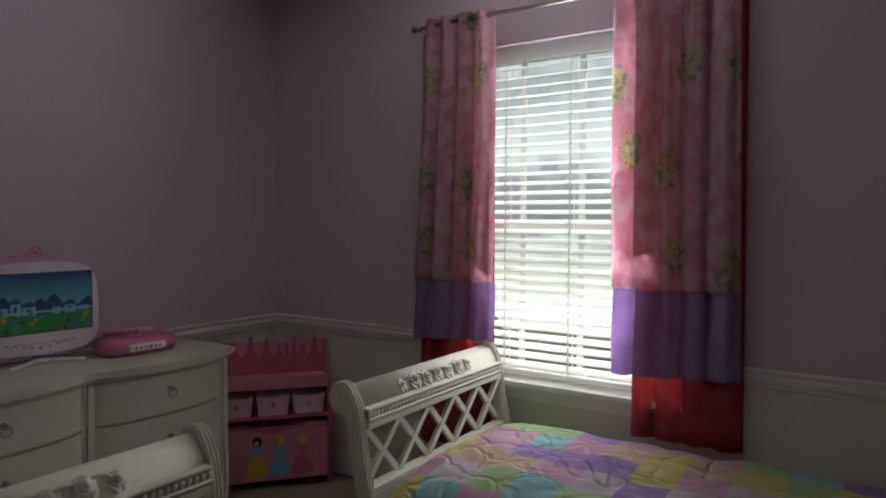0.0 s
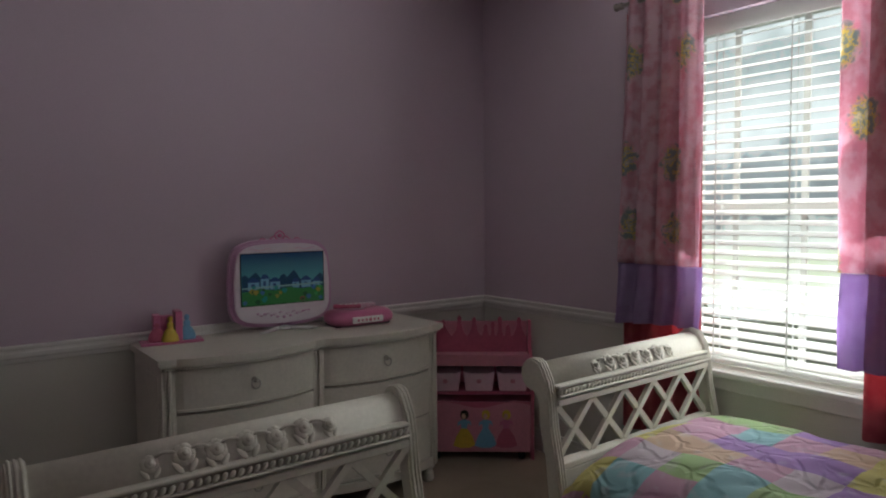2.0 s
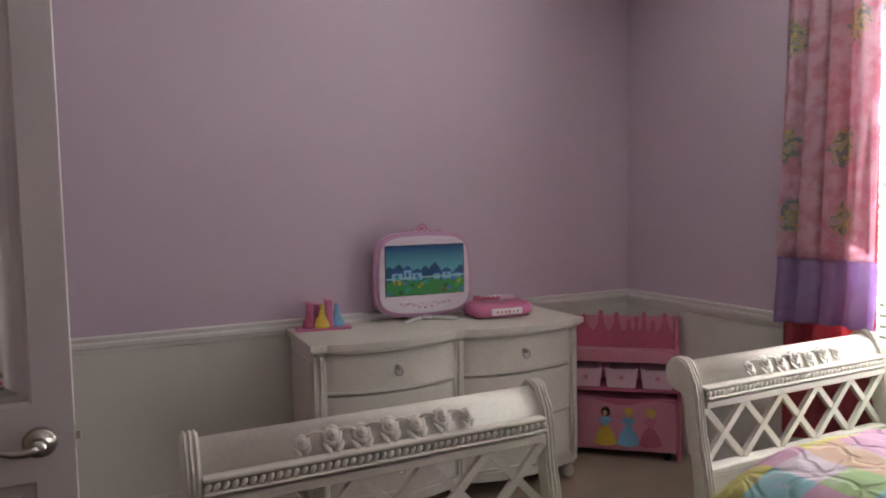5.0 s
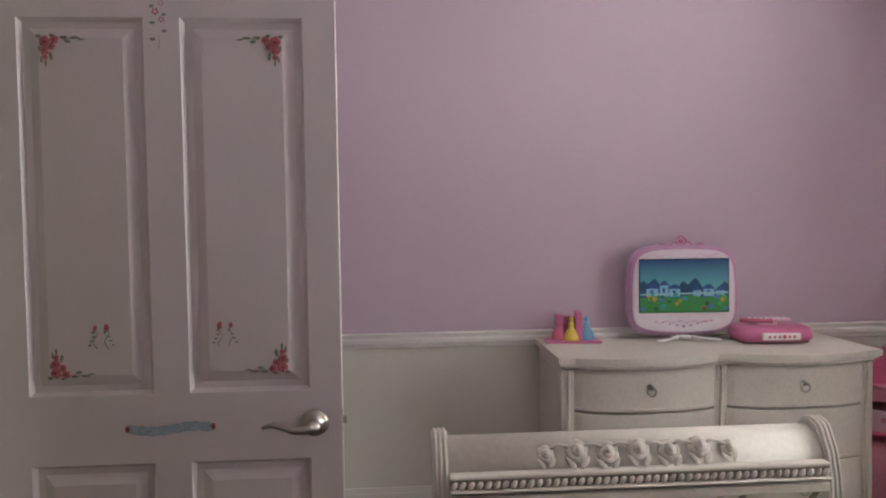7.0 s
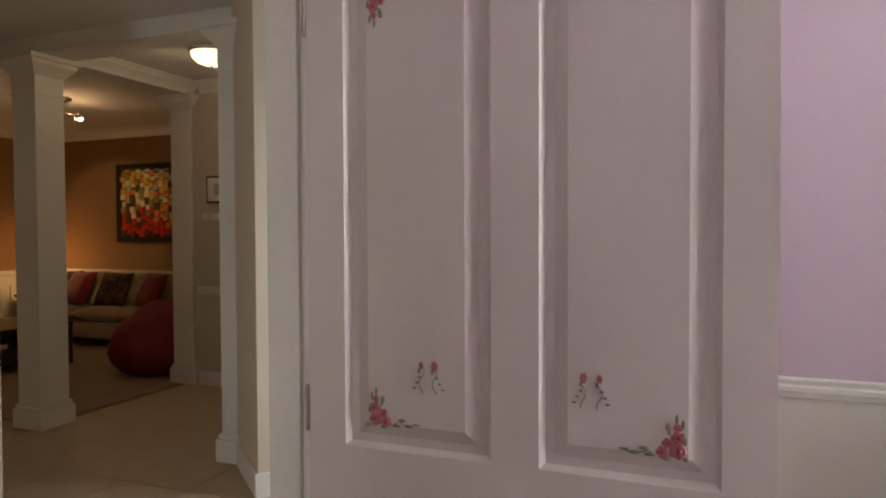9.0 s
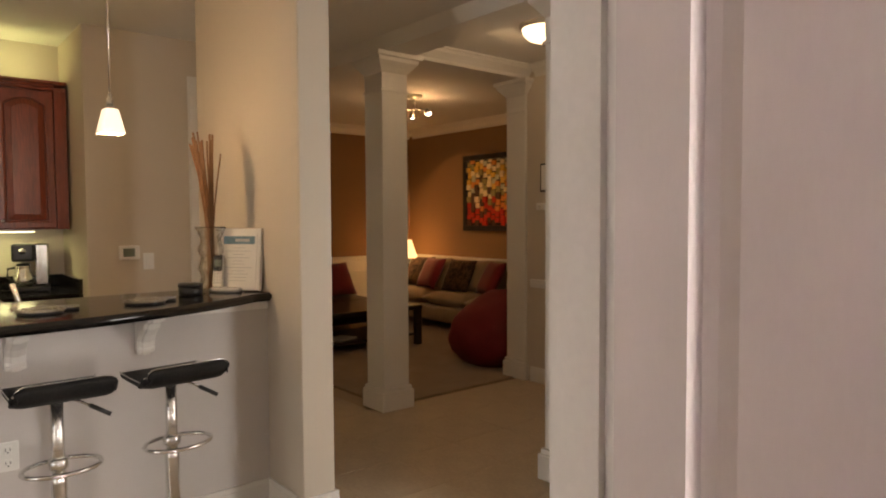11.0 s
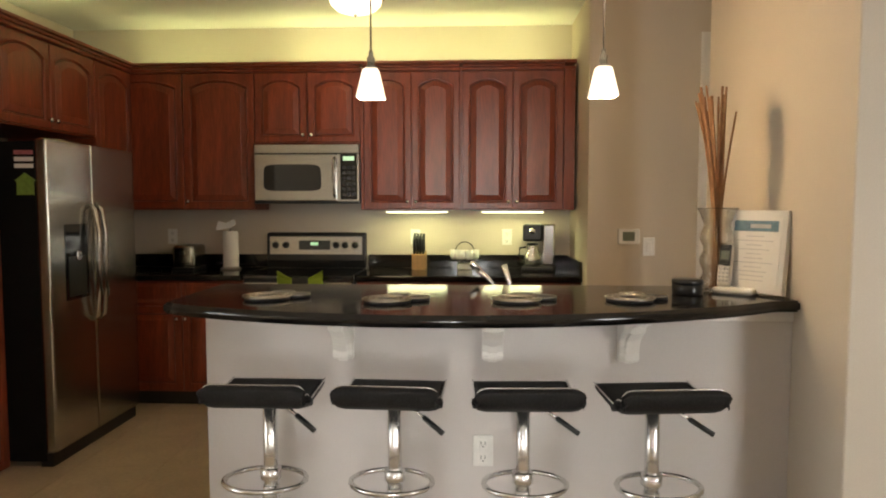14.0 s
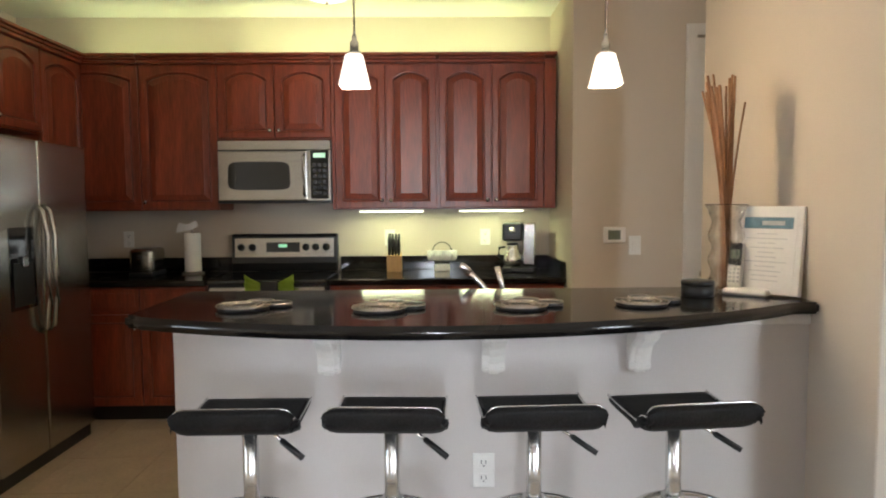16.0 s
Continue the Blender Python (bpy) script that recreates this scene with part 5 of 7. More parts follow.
for x0, x1, y0, y1 in ((-8.40, -8.388, 4.1, 7.15),):
    for k in range(5):
        a = y0 + 0.06 + k * 0.6
        tagged(part("trim_panel", boxes((-8.40, -8.386, a, a + 0.50, 0.66, 0.69), (-8.40, -8.386, a, a + 0.50, 0.2, 0.23), (-8.40, -8.386, a, a + 0.03, 0.23, 0.66), (-8.40, -8.386, a + 0.47, a + 0.50, 0.23, 0.66)), TRIM, None), "white wainscot panel moulding", "trim", kind="structure")
chair_rail("chair_rail_living_west", -8.40, -8.40, 3.94, 7.12, "+x", 0.90)
chair_rail("chair_rail_living_north", -8.37, -4.3, 7.15, 7.15, "-y", 0.90)
chair_rail("chair_rail_hall", -4.25, WEST_OUT, 5.36, 5.36, "-y", 0.90)


def crown_mould(name, a, b, x, y, face, top=H, s=1.0):
    prof = [(0, 0), (0.012, 0.0), (0.016, 0.02), (0.04, 0.045), (0.075, 0.075), (0.085, 0.10), (0.10, 0.105), (0.10, 0.12), (0, 0.12)]
    prof = [(d * s, h * s) for d, h in prof]
    z = top - 0.12 * s
    sg = -1 if face[0] == "-" else 1
    if face[1] == "y":
        bm = prism([(y + sg * d, z + h) for d, h in prof], "x", a, b)
    else:
        bm = prism([(x + sg * d, z + h) for d, h in prof], "y", a, b)
    return tagged(part(name, bm, TRIM, None), "white crown moulding", "trim", kind="structure")


crown_mould("trim_crown_west", 3.94, 7.15, -8.40, 0, "+x")
crown_mould("trim_crown_north", -8.30, -4.42, 0, 7.15, "-y")
BZ = 2.636
tagged(part("beam_long", boxes((-8.4, WEST_OUT, 3.80, 4.08, BZ, H)), CEIL, None), "white boxed ceiling beam", "beam", kind="structure")
tagged(part("beam_cross", boxes((-4.55, -4.29, 4.08, 5.36, BZ, H)), CEIL, None), "white boxed ceiling beam", "beam", kind="structure")
crown_mould("trim_beam_cross", 4.08, 5.36, -4.29, 0, "+x", H, 0.85)
crown_mould("trim_beam_cross_west", 4.08, 7.15, -4.55, 0, "-x", H, 0.85)
crown_mould("trim_beam_north", -4.2, WEST_OUT, 0, 4.08, "+y", H, 0.85)
crown_mould("trim_hall_north", -4.2, WEST_OUT, 0, 5.36, "-y", H, 0.85)
crown_mould("trim_beam_living", -8.3, -4.65, 0, 4.08, "+y", H, 0.85)


def column(name, x, y, half=0.114):
    c = tagged(thing(name, "white square column with moulded base and capital", "column", pose(x, y, 0)), kind="structure")
    h = half
    part("shaft", boxes((-h, h, -h, h, 0.17, 2.40), bevel=0.004), TRIM, c)
    part("base", boxes((-h - 0.028, h + 0.028, -h - 0.028, h + 0.028, 0, 0.14), (-h - 0.016, h + 0.016, -h - 0.016, h + 0.016, 0.14, 0.17), bevel=0.005), TRIM, c)
    part("necking", boxes((-h - 0.010, h + 0.010, -h - 0.010, h + 0.010, 2.36, 2.378), bevel=0.004), TRIM, c)
    bm = bmesh.new()
    rings = []
    for o, z in ((0.0, 2.40), (0.0, 2.50), (0.012, 2.515), (0.03, 2.54), (0.06, 2.575), (0.066, 2.60), (0.085, 2.605), (0.085, BZ - 0.001)):
        rings.append([bm.verts.new((sx * (h + o), sy * (h + o), z)) for sx, sy in ((-1, -1), (1, -1), (1, 1), (-1, 1))])
    for a, b in zip(rings, rings[1:]):
        for k in range(4):
            bm.faces.new((a[k], a[(k + 1) % 4], b[(k + 1) % 4], b[k]))
    bm.faces.new(rings[0][::-1])
    bm.faces.new(rings[-1])
    part("capital", bm, TRIM, c)
    return c


column("column_1", -4.42, 3.945)
column("column_2", -4.42, 5.455)
column("column_3", -2.575, 3.89, 0.115)
# short angled wall and the door beyond it
stub = part("wall_angled", boxes((0, 0.655, 0, 0.15, 0, H), bevel=0.003), BEIGE, None)
stub.matrix_basis = pose(-2.62, 3.82, 0, 0, 0, -42)
tagged(stub, "beige painted angled wall end", "wall", kind="structure")
sb = part("baseboard_angled", boxes((0, 0.656, -0.016, -0.001, 0, 0.13), (0.656, 0.672, -0.016, 0.16, 0, 0.13), bevel=0.003), TRIM, None)
sb.matrix_basis = pose(-2.62, 3.82, 0, 0, 0, -42)
tagged(sb, "white painted skirting board", "trim", kind="structure")
hd = thing("hall_door", "honey brown wooden door standing open in the hall", "door", pose(-2.12, 3.72, 0.01, 0, 0, 66))
part("leaf", panel_leaf(0.76, 2.03, 0.036, ((0.09, 0.33), (0.43, 0.67)), ((0.14, 0.82), (0.98, 1.87))), TANDOOR, hd)
part("door_knob", lathe([(0.0, -0.03), (0.02, -0.03), (0.026, -0.01), (0.02, 0.01), (0.0, 0.015)], 12, (0.06, -0.035)), NICKEL, hd, "nickel knob", True).location = (0, 0, 0.92)

baseboard("baseboard_hall", (-3.384, -3.368, 0.337, 2.474), (-3.384, -3.014, 2.474, 2.49), (-3.03, -3.014, 2.49, 2.671), (-4.31, -3.03, 2.655, 2.671), (-4.25, WEST_OUT - 0.02, 5.344, 5.36), (WEST_OUT - 0.016, WEST_OUT, DOOR_Y1 + 0.075, 3.42), (WEST_OUT - 0.016, WEST_OUT, 4.02, 5.34), (-3.9, -2.42, -1.05, -1.034), (THERM_X, THERM_X + 0.016, SIDE_Y, 2.73))
casing("casing_pantry", "y", THERM_X, 2.83, 3.60, 2.42, 1)
d3 = tagged(thing("door_closet", "white panelled closet door, shut", "door", pose(THERM_X - 0.03, 2.83, 0.01, 0, 0, 90)), kind="structure")
part("leaf", panel_leaf(0.77, 2.40, 0.036, ((0.09, 0.34), (0.43, 0.68)), ((0.14, 0.90), (1.05, 2.25))), TRIM, d3)
kb = ball((0.06, -0.045, 0.95), 0.026, (1, 0.8, 1), None, 12)
part("door_knob", kb, NICKEL, d3, "nickel knob", True)
# assumed glass door of the dining side, out of view, where the daylight enters
gd = tagged(thing("window_2", "unseen white framed glass garden door, assumed", "window"), kind="structure")
part("window_frame", boxes((-2.4, -2.34, -2.83, -2.77, 0, 2.2), (-0.9, -0.84, -2.83, -2.77, 0, 2.2), (-1.65, -1.59, -2.83, -2.77, 0.06, 2.14), (-2.34, -0.9, -2.83, -2.77, 2.14, 2.2), (-2.34, -0.9, -2.83, -2.77, 0, 0.06)), WHITEP, gd)
for a, c in ((-2.34, -1.65), (-1.59, -0.9)):
    p = part("pane", boxes((a, c, -2.802, -2.798, 0.06, 2.14)), GLASS, gd)
    p.visible_shadow = False

# assumed glazed door, added out of view to bring daylight to pier and bar
ed = tagged(thing("window_3", "unseen white framed glazed door, assumed for hall daylight", "window"), kind="structure")
part("window_frame", boxes((-0.776, -0.73, 3.42, 3.47, 0, 2.1), (-0.776, -0.73, 3.97, 4.02, 0, 2.1), (-0.776, -0.73, 3.47, 3.97, 2.05, 2.1), (-0.776, -0.73, 3.47, 3.97, 0, 0.2)), WHITEP, ed)
p = part("pane", boxes((-0.755, -0.751, 3.47, 3.97, 0.2, 2.05)), GLASS, ed)
p.visible_shadow = False

# ---- bar top with corbels ----
bar = thing("granite_bar", "polished black granite bar with bowed front edge", "bar counter")


def bar_front(y):
    u = (y - 1.30) / 1.10
    return -3.275 - 0.045 * u + 0.315 * (1 - min(1.0, u * u)) ** 0.92


ys = [0.265 + (2.489 - 0.265) * k / 90 for k in range(91)]
edge = [(bar_front(y) if y > 0.29 else bar_front(0.30) - 0.02, y) for y in ys]
slab = part("slab", prism(edge + [(-3.76, 2.489), (-3.76, 0.265)], "z", 1.032, 1.072, 0.009), GRANITE, bar)
for p in slab.data.polygons:
    p.use_smooth = len(p.vertices) == 4
part("fillet", boxes((-3.384, -3.372, 0.325, 2.488, 0.99, 1.031), (-3.51, -3.372, 0.322, 0.336, 0.99, 1.031), bevel=0.003), TRIM, bar, "white moulding under the slab")
corbel_out = [(-3.383, 0.842), (-3.352, 0.842), (-3.346, 0.856), (-3.352, 0.875), (-3.347, 0.90), (-3.328, 0.928), (-3.296, 0.95), (-3.268, 0.965), (-3.255, 0.99), (-3.215, 1.0), (-3.19, 1.005), (-3.19, 1.031), (-3.383, 1.031)]
for y in (0.861, 1.41, 1.90):
    c = tagged(thing("corbel", "white scrolled bracket under the bar top", "bracket", group="bar brackets"))
    part("bracket", prism(corbel_out, "y", y - 0.038, y + 0.038, 0.005), TRIM, c)
    part("bracket_face", prism([(a + 0.006, z - 0.004) for a, z in corbel_out], "y", y - 0.018, y + 0.018, 0.003), TRIM, c)
# kitchen side of the bar: lower counter with sink taps
low = thing("sink_cabinet", "cherry base cabinet under the sink counter", "cabinet")
part("body", boxes((-4.08, -3.505, 0.345, 2.48, 0.10, 0.885)), CHERRY, low)
part("toe_kick", boxes((-4.02, -3.505, 0.345, 2.48, 0, 0.10)), BLACK, low)
ct = thing("sink_counter", "black granite sink counter behind the bar", "counter")
part("slab", boxes((-4.12, -3.505, 0.335, 2.485, 0.886, 0.925), bevel=0.006), GRANITE, ct)
tap = thing("kitchen_tap", "chrome kitchen tap with leaning pull-out spout", "tap", pose(-3.95, 1.455, 0.925))
part("spout", tube([(0, 0, 0), (0, -0.006, 0.07), (0, -0.02, 0.115), (0.0, -0.055, 0.155), (0.0, -0.105, 0.205)], 0.013, 12, taper=[1.3, 1.2, 1.05, 1, 1.05]), CHROME, tap, smooth=True)
part("spray_head", tube([(0, -0.088, 0.188), (0, -0.118, 0.217), (0, -0.130, 0.222)], 0.0165, 12, taper=[0.9, 1.0, 0.8]), CHROME, tap, smooth=True)
part("base_ring", lathe([(0.03, 0), (0.03, 0.008), (0.02, 0.014)], 16), CHROME, tap, smooth=True)
sp = thing("soap_pump", "chrome pump beside the tap", "soap pump", pose(-3.95, 1.515, 0.925))
part("body", tube([(0, 0, 0), (0, -0.006, 0.10), (-0.004, -0.018, 0.15), (-0.008, -0.036, 0.213)], 0.0125, 12, taper=[1.2, 1, 1, 1.1]), CHROME, sp, smooth=True)
part("base_ring", lathe([(0.024, 0), (0.024, 0.006), (0.015, 0.01)], 14), CHROME, sp, smooth=True)

# ---- kitchen cabinets ----


def cab_door(w, h, arched):
    """A raised panel door in the local plane y = 0, looking to -y: the frame, the groove with its shade coloured in and
    the panel that rises out of it.
    """
    st, n = 0.050, 14

    def ring(inset):
        x0, x1, z0, z1 = st + inset, w - st - inset, st + inset, h - st - inset
        if not arched:
            return [(x0, z0), (x1, z0), (x1, z1), (x0, z1)]
        rise = min(0.050, (x1 - x0) * 0.22)
        return [(x0, z0), (x1, z0)] + [(x1 + (x0 - x1) * k / n, z1 - rise + rise * math.sin(math.pi * k / n) ** 0.8) for k in range(n + 1)]

    def outer(e):
        if not arched:
            return [(e, e), (w - e, e), (w - e, h - e), (e, h - e)]
        return [(e, e), (w - e, e)] + [(w - e + (2 * e - w) * k / n, h - e) for k in range(n + 1)]

    def strip(rings, cap=False):
        bm = bmesh.new()
        vs = [[bm.verts.new((x, y, z)) for x, z in pts] for pts, y in rings]
        for a, b in zip(vs, vs[1:]):
            for k in range(len(a)):
                q = (k + 1) % len(a)
                bm.faces.new((a[k], a[q], b[q], b[k]))
        if cap:
            bm.faces.new(vs[-1])
        return bm

    frame_bm = strip([(outer(0.0), 0.020), (outer(0.0), 0.004), (outer(0.004), 0.0), (ring(-0.010), 0.0), (ring(-0.006), -0.003), (ring(0.0), -0.002), (ring(0.006), 0.008)])
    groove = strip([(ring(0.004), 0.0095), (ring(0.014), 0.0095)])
    panel = strip([(ring(0.010), 0.0098), (ring(0.013), 0.006), (ring(0.042), -0.001), (ring(0.046), -0.003)], True)
    return frame_bm, groove, panel


door_cache = {}


def cabinet(name, label, m, w, h, depth, doors, arched=True, knob_z=None, crown_top=True, group="", drawers=False):
    """A cabinet whose front lies in the local plane y = 0 and looks to -y, from x = 0 to w, from z = 0 to h."""
    c = thing(name, label, "cabinet", m, group)
    part("body", boxes((0, w, 0.021, depth, 0, h)), CHERRY, c)
    dw = w / doors
    for k in range(doors):
        key = (round(dw, 3), round(h, 3), arched, drawers)
        if key not in door_cache:
            hh = h - 0.02 - (0.17 if drawers else 0)
            fb, g1, p1 = cab_door(dw - 0.006, hh, arched)
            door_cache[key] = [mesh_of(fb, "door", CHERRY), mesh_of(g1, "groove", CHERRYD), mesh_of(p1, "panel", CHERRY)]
        d = new("door", door_cache[key][0])
        d.parent = c
        d.location = (k * dw + 0.003, 0, 0.01)
        for nm, me in zip(("groove", "raised_panel"), door_cache[key][1:]):
            o = new(nm, me)
            o.parent = d
        if drawers:
            part("drawer", boxes((k * dw + 0.004, k * dw + dw - 0.004, 0, 0.02, h - 0.16, h - 0.01), (k * dw + 0.03, k * dw + dw - 0.03, -0.004, 0.0, h - 0.13, h - 0.04), bevel=0.003), CHERRY, c)
        kx = (k * dw + dw - 0.03) if (k % 2 == 0 and doors > 1) else k * dw + 0.03
        kz = knob_z if knob_z is not None else 0.06
        kn = lathe([(0.0, 0), (0.007, 0), (0.006, 0.010), (0.013, 0.016), (0.015, 0.022), (0.010, 0.028), (0.0, 0.029)], 12)
        bmesh.ops.transform(kn, matrix=pose(kx, 0, kz, 90, 0, 0), verts=kn.verts)
        part("knob", kn, CHROME, d, "bright nickel knob", True, at=Matrix.Translation((-(k * dw + 0.003), 0, -0.01)))
    if crown_top:
        part("cornice", boxes((-0.0, w, -0.012, 0.05, h, h + 0.022), (0.0, w, -0.028, 0.05, h + 0.022, h + 0.040), (0.0, w, -0.046, 0.05, h + 0.040, h + 0.062), bevel=0.004), CHERRY, c)
    return c


UX, UZ, UT = -5.736, 1.37, 2.355
face_e = lambda x, y0, z: pose(x, y0, z, 0, 0, 90)      # a front that looks to +x, running along +y
up = "cherry upper cabinet with arched raised-panel doors"
for y0, y1, z0, n in ((-1.36, -0.76, UZ, 1), (-0.758, -0.235, UZ, 1), (-0.233, 0.535, 1.845, 2), (0.555, 1.245, UZ, 2), (1.262, 1.98, UZ, 2)):
    cabinet("wall_cabinet", up, face_e(UX, y0, z0), y1 - y0, UT - z0, 0.32, n, group="upper cabinets")
for y0, y1, z0 in ((0.5352, 0.5548, UZ), (1.2452, 1.2618, UZ), (1.9802, 2.058, UZ)):
    f = thing("cabinet_filler", "cherry filler strip between cabinets", "filler strip", group="cabinet fillers")
    part("strip", boxes((KX, UX + 0.004, y0, y1, z0, UT), (KX, UX + 0.012, y0, y1, UT, UT + 0.022), (KX, UX + 0.046, y0, y1, UT + 0.04, UT + 0.062)), CHERRY, f)
face_n = lambda x1, y, z: pose(x1, y, z, 0, 0, 180)     # a front that looks to +y, running along -x
cabinet("wall_cabinet", "cherry cabinet over the fridge with arched doors", face_n(-4.34, -1.13, 1.84), 0.92, UT - 1.84, 0.6, 2, group="upper cabinets")
cabinet("wall_cabinet", "cherry corner wall cabinet with arched door", face_n(-5.262, -1.13, UZ), 0.47, UT - UZ, 0.6, 1, group="upper cabinets")
cabinet("pantry_cabinet", "tall cherry pantry cabinet with arched doors", face_n(-4.035, -1.13, 1.30), 0.30, 1.13, 0.6, 1, knob_z=0.3)
cabinet("pantry_cabinet", "cherry lower pantry cabinet", face_n(-4.035, -1.13, 0.0), 0.30, 1.29, 0.6, 1, arched=False, knob_z=1.2, crown_top=False)
base = "cherry base cabinet with drawers and panel doors"
BX = -5.45
for y0, y1, n in ((-1.10, -0.25, 2), (0.545, 1.30, 2), (1.302, 2.07, 2)):
    cabinet("base_cabinet", base, face_e(BX, y0, 0.1), y1 - y0, 0.785, 0.6, n, arched=False, knob_z=0.52, crown_top=False, group="base cabinets", drawers=True)
    tk = thing("toe_kick", "dark recessed toe kick board", "toe kick", group="toe kicks")
    part("board", boxes((KX, BX - 0.06, y0, y1, 0, 0.1)), BLACK, tk)
for y0, y1 in ((-1.70, -0.245), (0.540, 2.073)):
    c = thing("counter", "polished black granite counter with upstand", "counter", group="kitchen counters")
    part("slab", boxes((KX + 0.001, BX + 0.03, y0, y1, 0.886, 0.925), bevel=0.006), GRANITE, c)
    part("upstand", boxes((KX + 0.001, KX + 0.022, y0, y1, 0.926, 1.025), bevel=0.003), GRANITE, c)
    if y1 > 2:
        part("end_upstand", boxes((KX + 0.023, BX + 0.02, y1 - 0.022, y1 - 0.001, 0.926, 1.025), bevel=0.003), GRANITE, c)
for y in (0.93, 1.625):
    u = thing("under_cabinet_light", "lit slim tube light under the wall cabinet", "light", group="under-cabinet lights")
    part("housing", boxes((-5.90, -5.79, y - 0.225, y + 0.225, 1.356, 1.369)), WHITEP, u)
    part("diffuser", boxes((-5.895, -5.795, y - 0.22, y + 0.22, 1.349, 1.356), bevel=0.002), TUBE, u, "glowing tube cover")

# microwave
mw = thing("microwave", "stainless over-range microwave with dark window", "microwave", pose(-5.68, -0.228, 1.415, 0, 0, 90))
part("body", boxes((0, 0.76, 0.025, 0.37, 0, 0.425)), BLACK, mw)
part("top_vent", boxes((0.002, 0.758, 0.004, 0.03, 0.355, 0.423), bevel=0.006), STEEL, mw)
md = part("door", boxes((0.002, 0.60, 0, 0.026, 0.018, 0.352), bevel=0.008, segments=2), STEEL, mw, "brushed steel door")
part("door_window", prism([(x + 0.28, z + 0.185) for x, z in [(px * 0.92, pz - 0.095) for px, pz in soft_shape(0.45, 0.19, 40, 6, 0)]], "y", -0.004, 0.002), BLACKG, md, "dark glass window")
part("handle", tube([(0.585, 0.0, 0.05), (0.585, -0.035, 0.075), (0.585, -0.04, 0.185), (0.585, -0.035, 0.30), (0.585, 0.0, 0.325)], 0.011, 10), STEEL, md, smooth=True)
part("control_panel", boxes((0.625, 0.745, -0.001, 0.026, 0.03, 0.352), bevel=0.004), BLACKG, mw, "black keypad")
part("panel_frame", boxes((0.602, 0.758, 0.003, 0.024, 0.018, 0.353)), STEEL, mw)
part("clock", boxes((0.645, 0.725, -0.003, -0.0008, 0.305, 0.335)), LCDG, mw, "green clock display")
for r in range(6):
    for cc in range(3):
        part("key", boxes((0.640 + 0.034 * cc, 0.664 + 0.034 * cc, -0.003, -0.0008, 0.055 + 0.038 * r, 0.078 + 0.038 * r)), BLACK, mw)
part("bottom_grille", boxes((0.002, 0.758, 0.004, 0.03, 0.0, 0.017)), BLACK, mw)

# range
rg = thing("range", "stainless and black electric range with lime towels", "range", pose(-5.43, -0.235, 0, 0, 0, 90))
part("body", boxes((0, 0.76, 0.03, 0.62, 0.0, 0.90)), BLACK, rg)
part("cooktop", boxes((0, 0.76, 0.0, 0.56, 0.901, 0.925), bevel=0.005), BLACKG, rg, "black glass cooktop")
bg = part("backguard", prism([(0.56, 0.925), (0.545, 0.985), (0.56, 1.175), (0.575, 1.195), (0.62, 1.195), (0.62, 0.925)], "x", 0.0, 0.76, 0.006), BLACK, rg, "black backguard")
part("control_plate", prism([(0.5445, 1.03), (0.5505, 1.165), (0.556, 1.165), (0.55, 1.03)], "x", 0.025, 0.735), STEEL, bg, "brushed steel control plate")
part("display", prism([(0.542, 1.065), (0.5465, 1.135), (0.552, 1.135), (0.548, 1.065)], "x", 0.25, 0.49), BLACKG, bg, "dark oven display")
part("clock", prism([(0.541, 1.10), (0.543, 1.122), (0.548, 1.122), (0.546, 1.10)], "x", 0.34, 0.40), LCDG, bg)
for x in (0.07, 0.15, 0.535, 0.605, 0.68):
    kn = lathe([(0.026, 0), (0.026, 0.006), (0.020, 0.010), (0.017, 0.026), (0.0, 0.028)], 18)
    bmesh.ops.transform(kn, matrix=pose(x, 0.546, 1.10, 92, 0, 0), verts=kn.verts)
    part("knob", kn, BLACK, bg, "black control knob", True)
part("oven_door", boxes((0.01, 0.75, 0.0, 0.03, 0.20, 0.88), bevel=0.006), STEEL, rg)
part("oven_window", boxes((0.14, 0.62, -0.003, 0.002, 0.38, 0.68), bevel=0.001), BLACKG, rg)
part("oven_handle", tube([(0.06, 0.0, 0.82), (0.065, -0.045, 0.825), (0.38, -0.05, 0.825), (0.695, -0.045, 0.825), (0.70, 0.0, 0.82)], 0.013, 10), STEEL, rg, smooth=True)
tw = thing("hand_towel", "lime green towel bow tied on the oven handle", "towel", pose(-5.43, -0.235, 0, 0, 0, 90))
for s in (-1, 1):
    bm = bmesh.new()
    rows = []
    for j in range(8):
        r = []
        for i in range(9):
            u, t = i / 8 - 0.5, j / 7
            r.append(bm.verts.new((0.415 + s * (0.055 + 0.10 * t), -0.068 - 0.016 * math.sin(t * 3) - 0.012 * math.cos(u * 16) * t, 0.892 + u * (0.045 + 0.085 * t) + 0.012 * t)))
        rows.append(r)
    for p, q in zip(rows, rows[1:]):
        for i in range(8):
            bm.faces.new((p[i], p[i + 1], q[i + 1], q[i]))
    bmesh.ops.solidify(bm, geom=bm.faces[:], thickness=0.008)
    part("bow_wing", bm, LIME, tw, "lime bow wing", True)
part("knot", boxes((0.36, 0.47, -0.084, -0.052, 0.855, 0.925), bevel=0.012, segments=2), BLACK, tw, "dark band round the towel", True)
part("hanging_cloth", boxes((0.34, 0.49, -0.080, -0.066, 0.50, 0.86), bevel=0.004), LIME, tw)

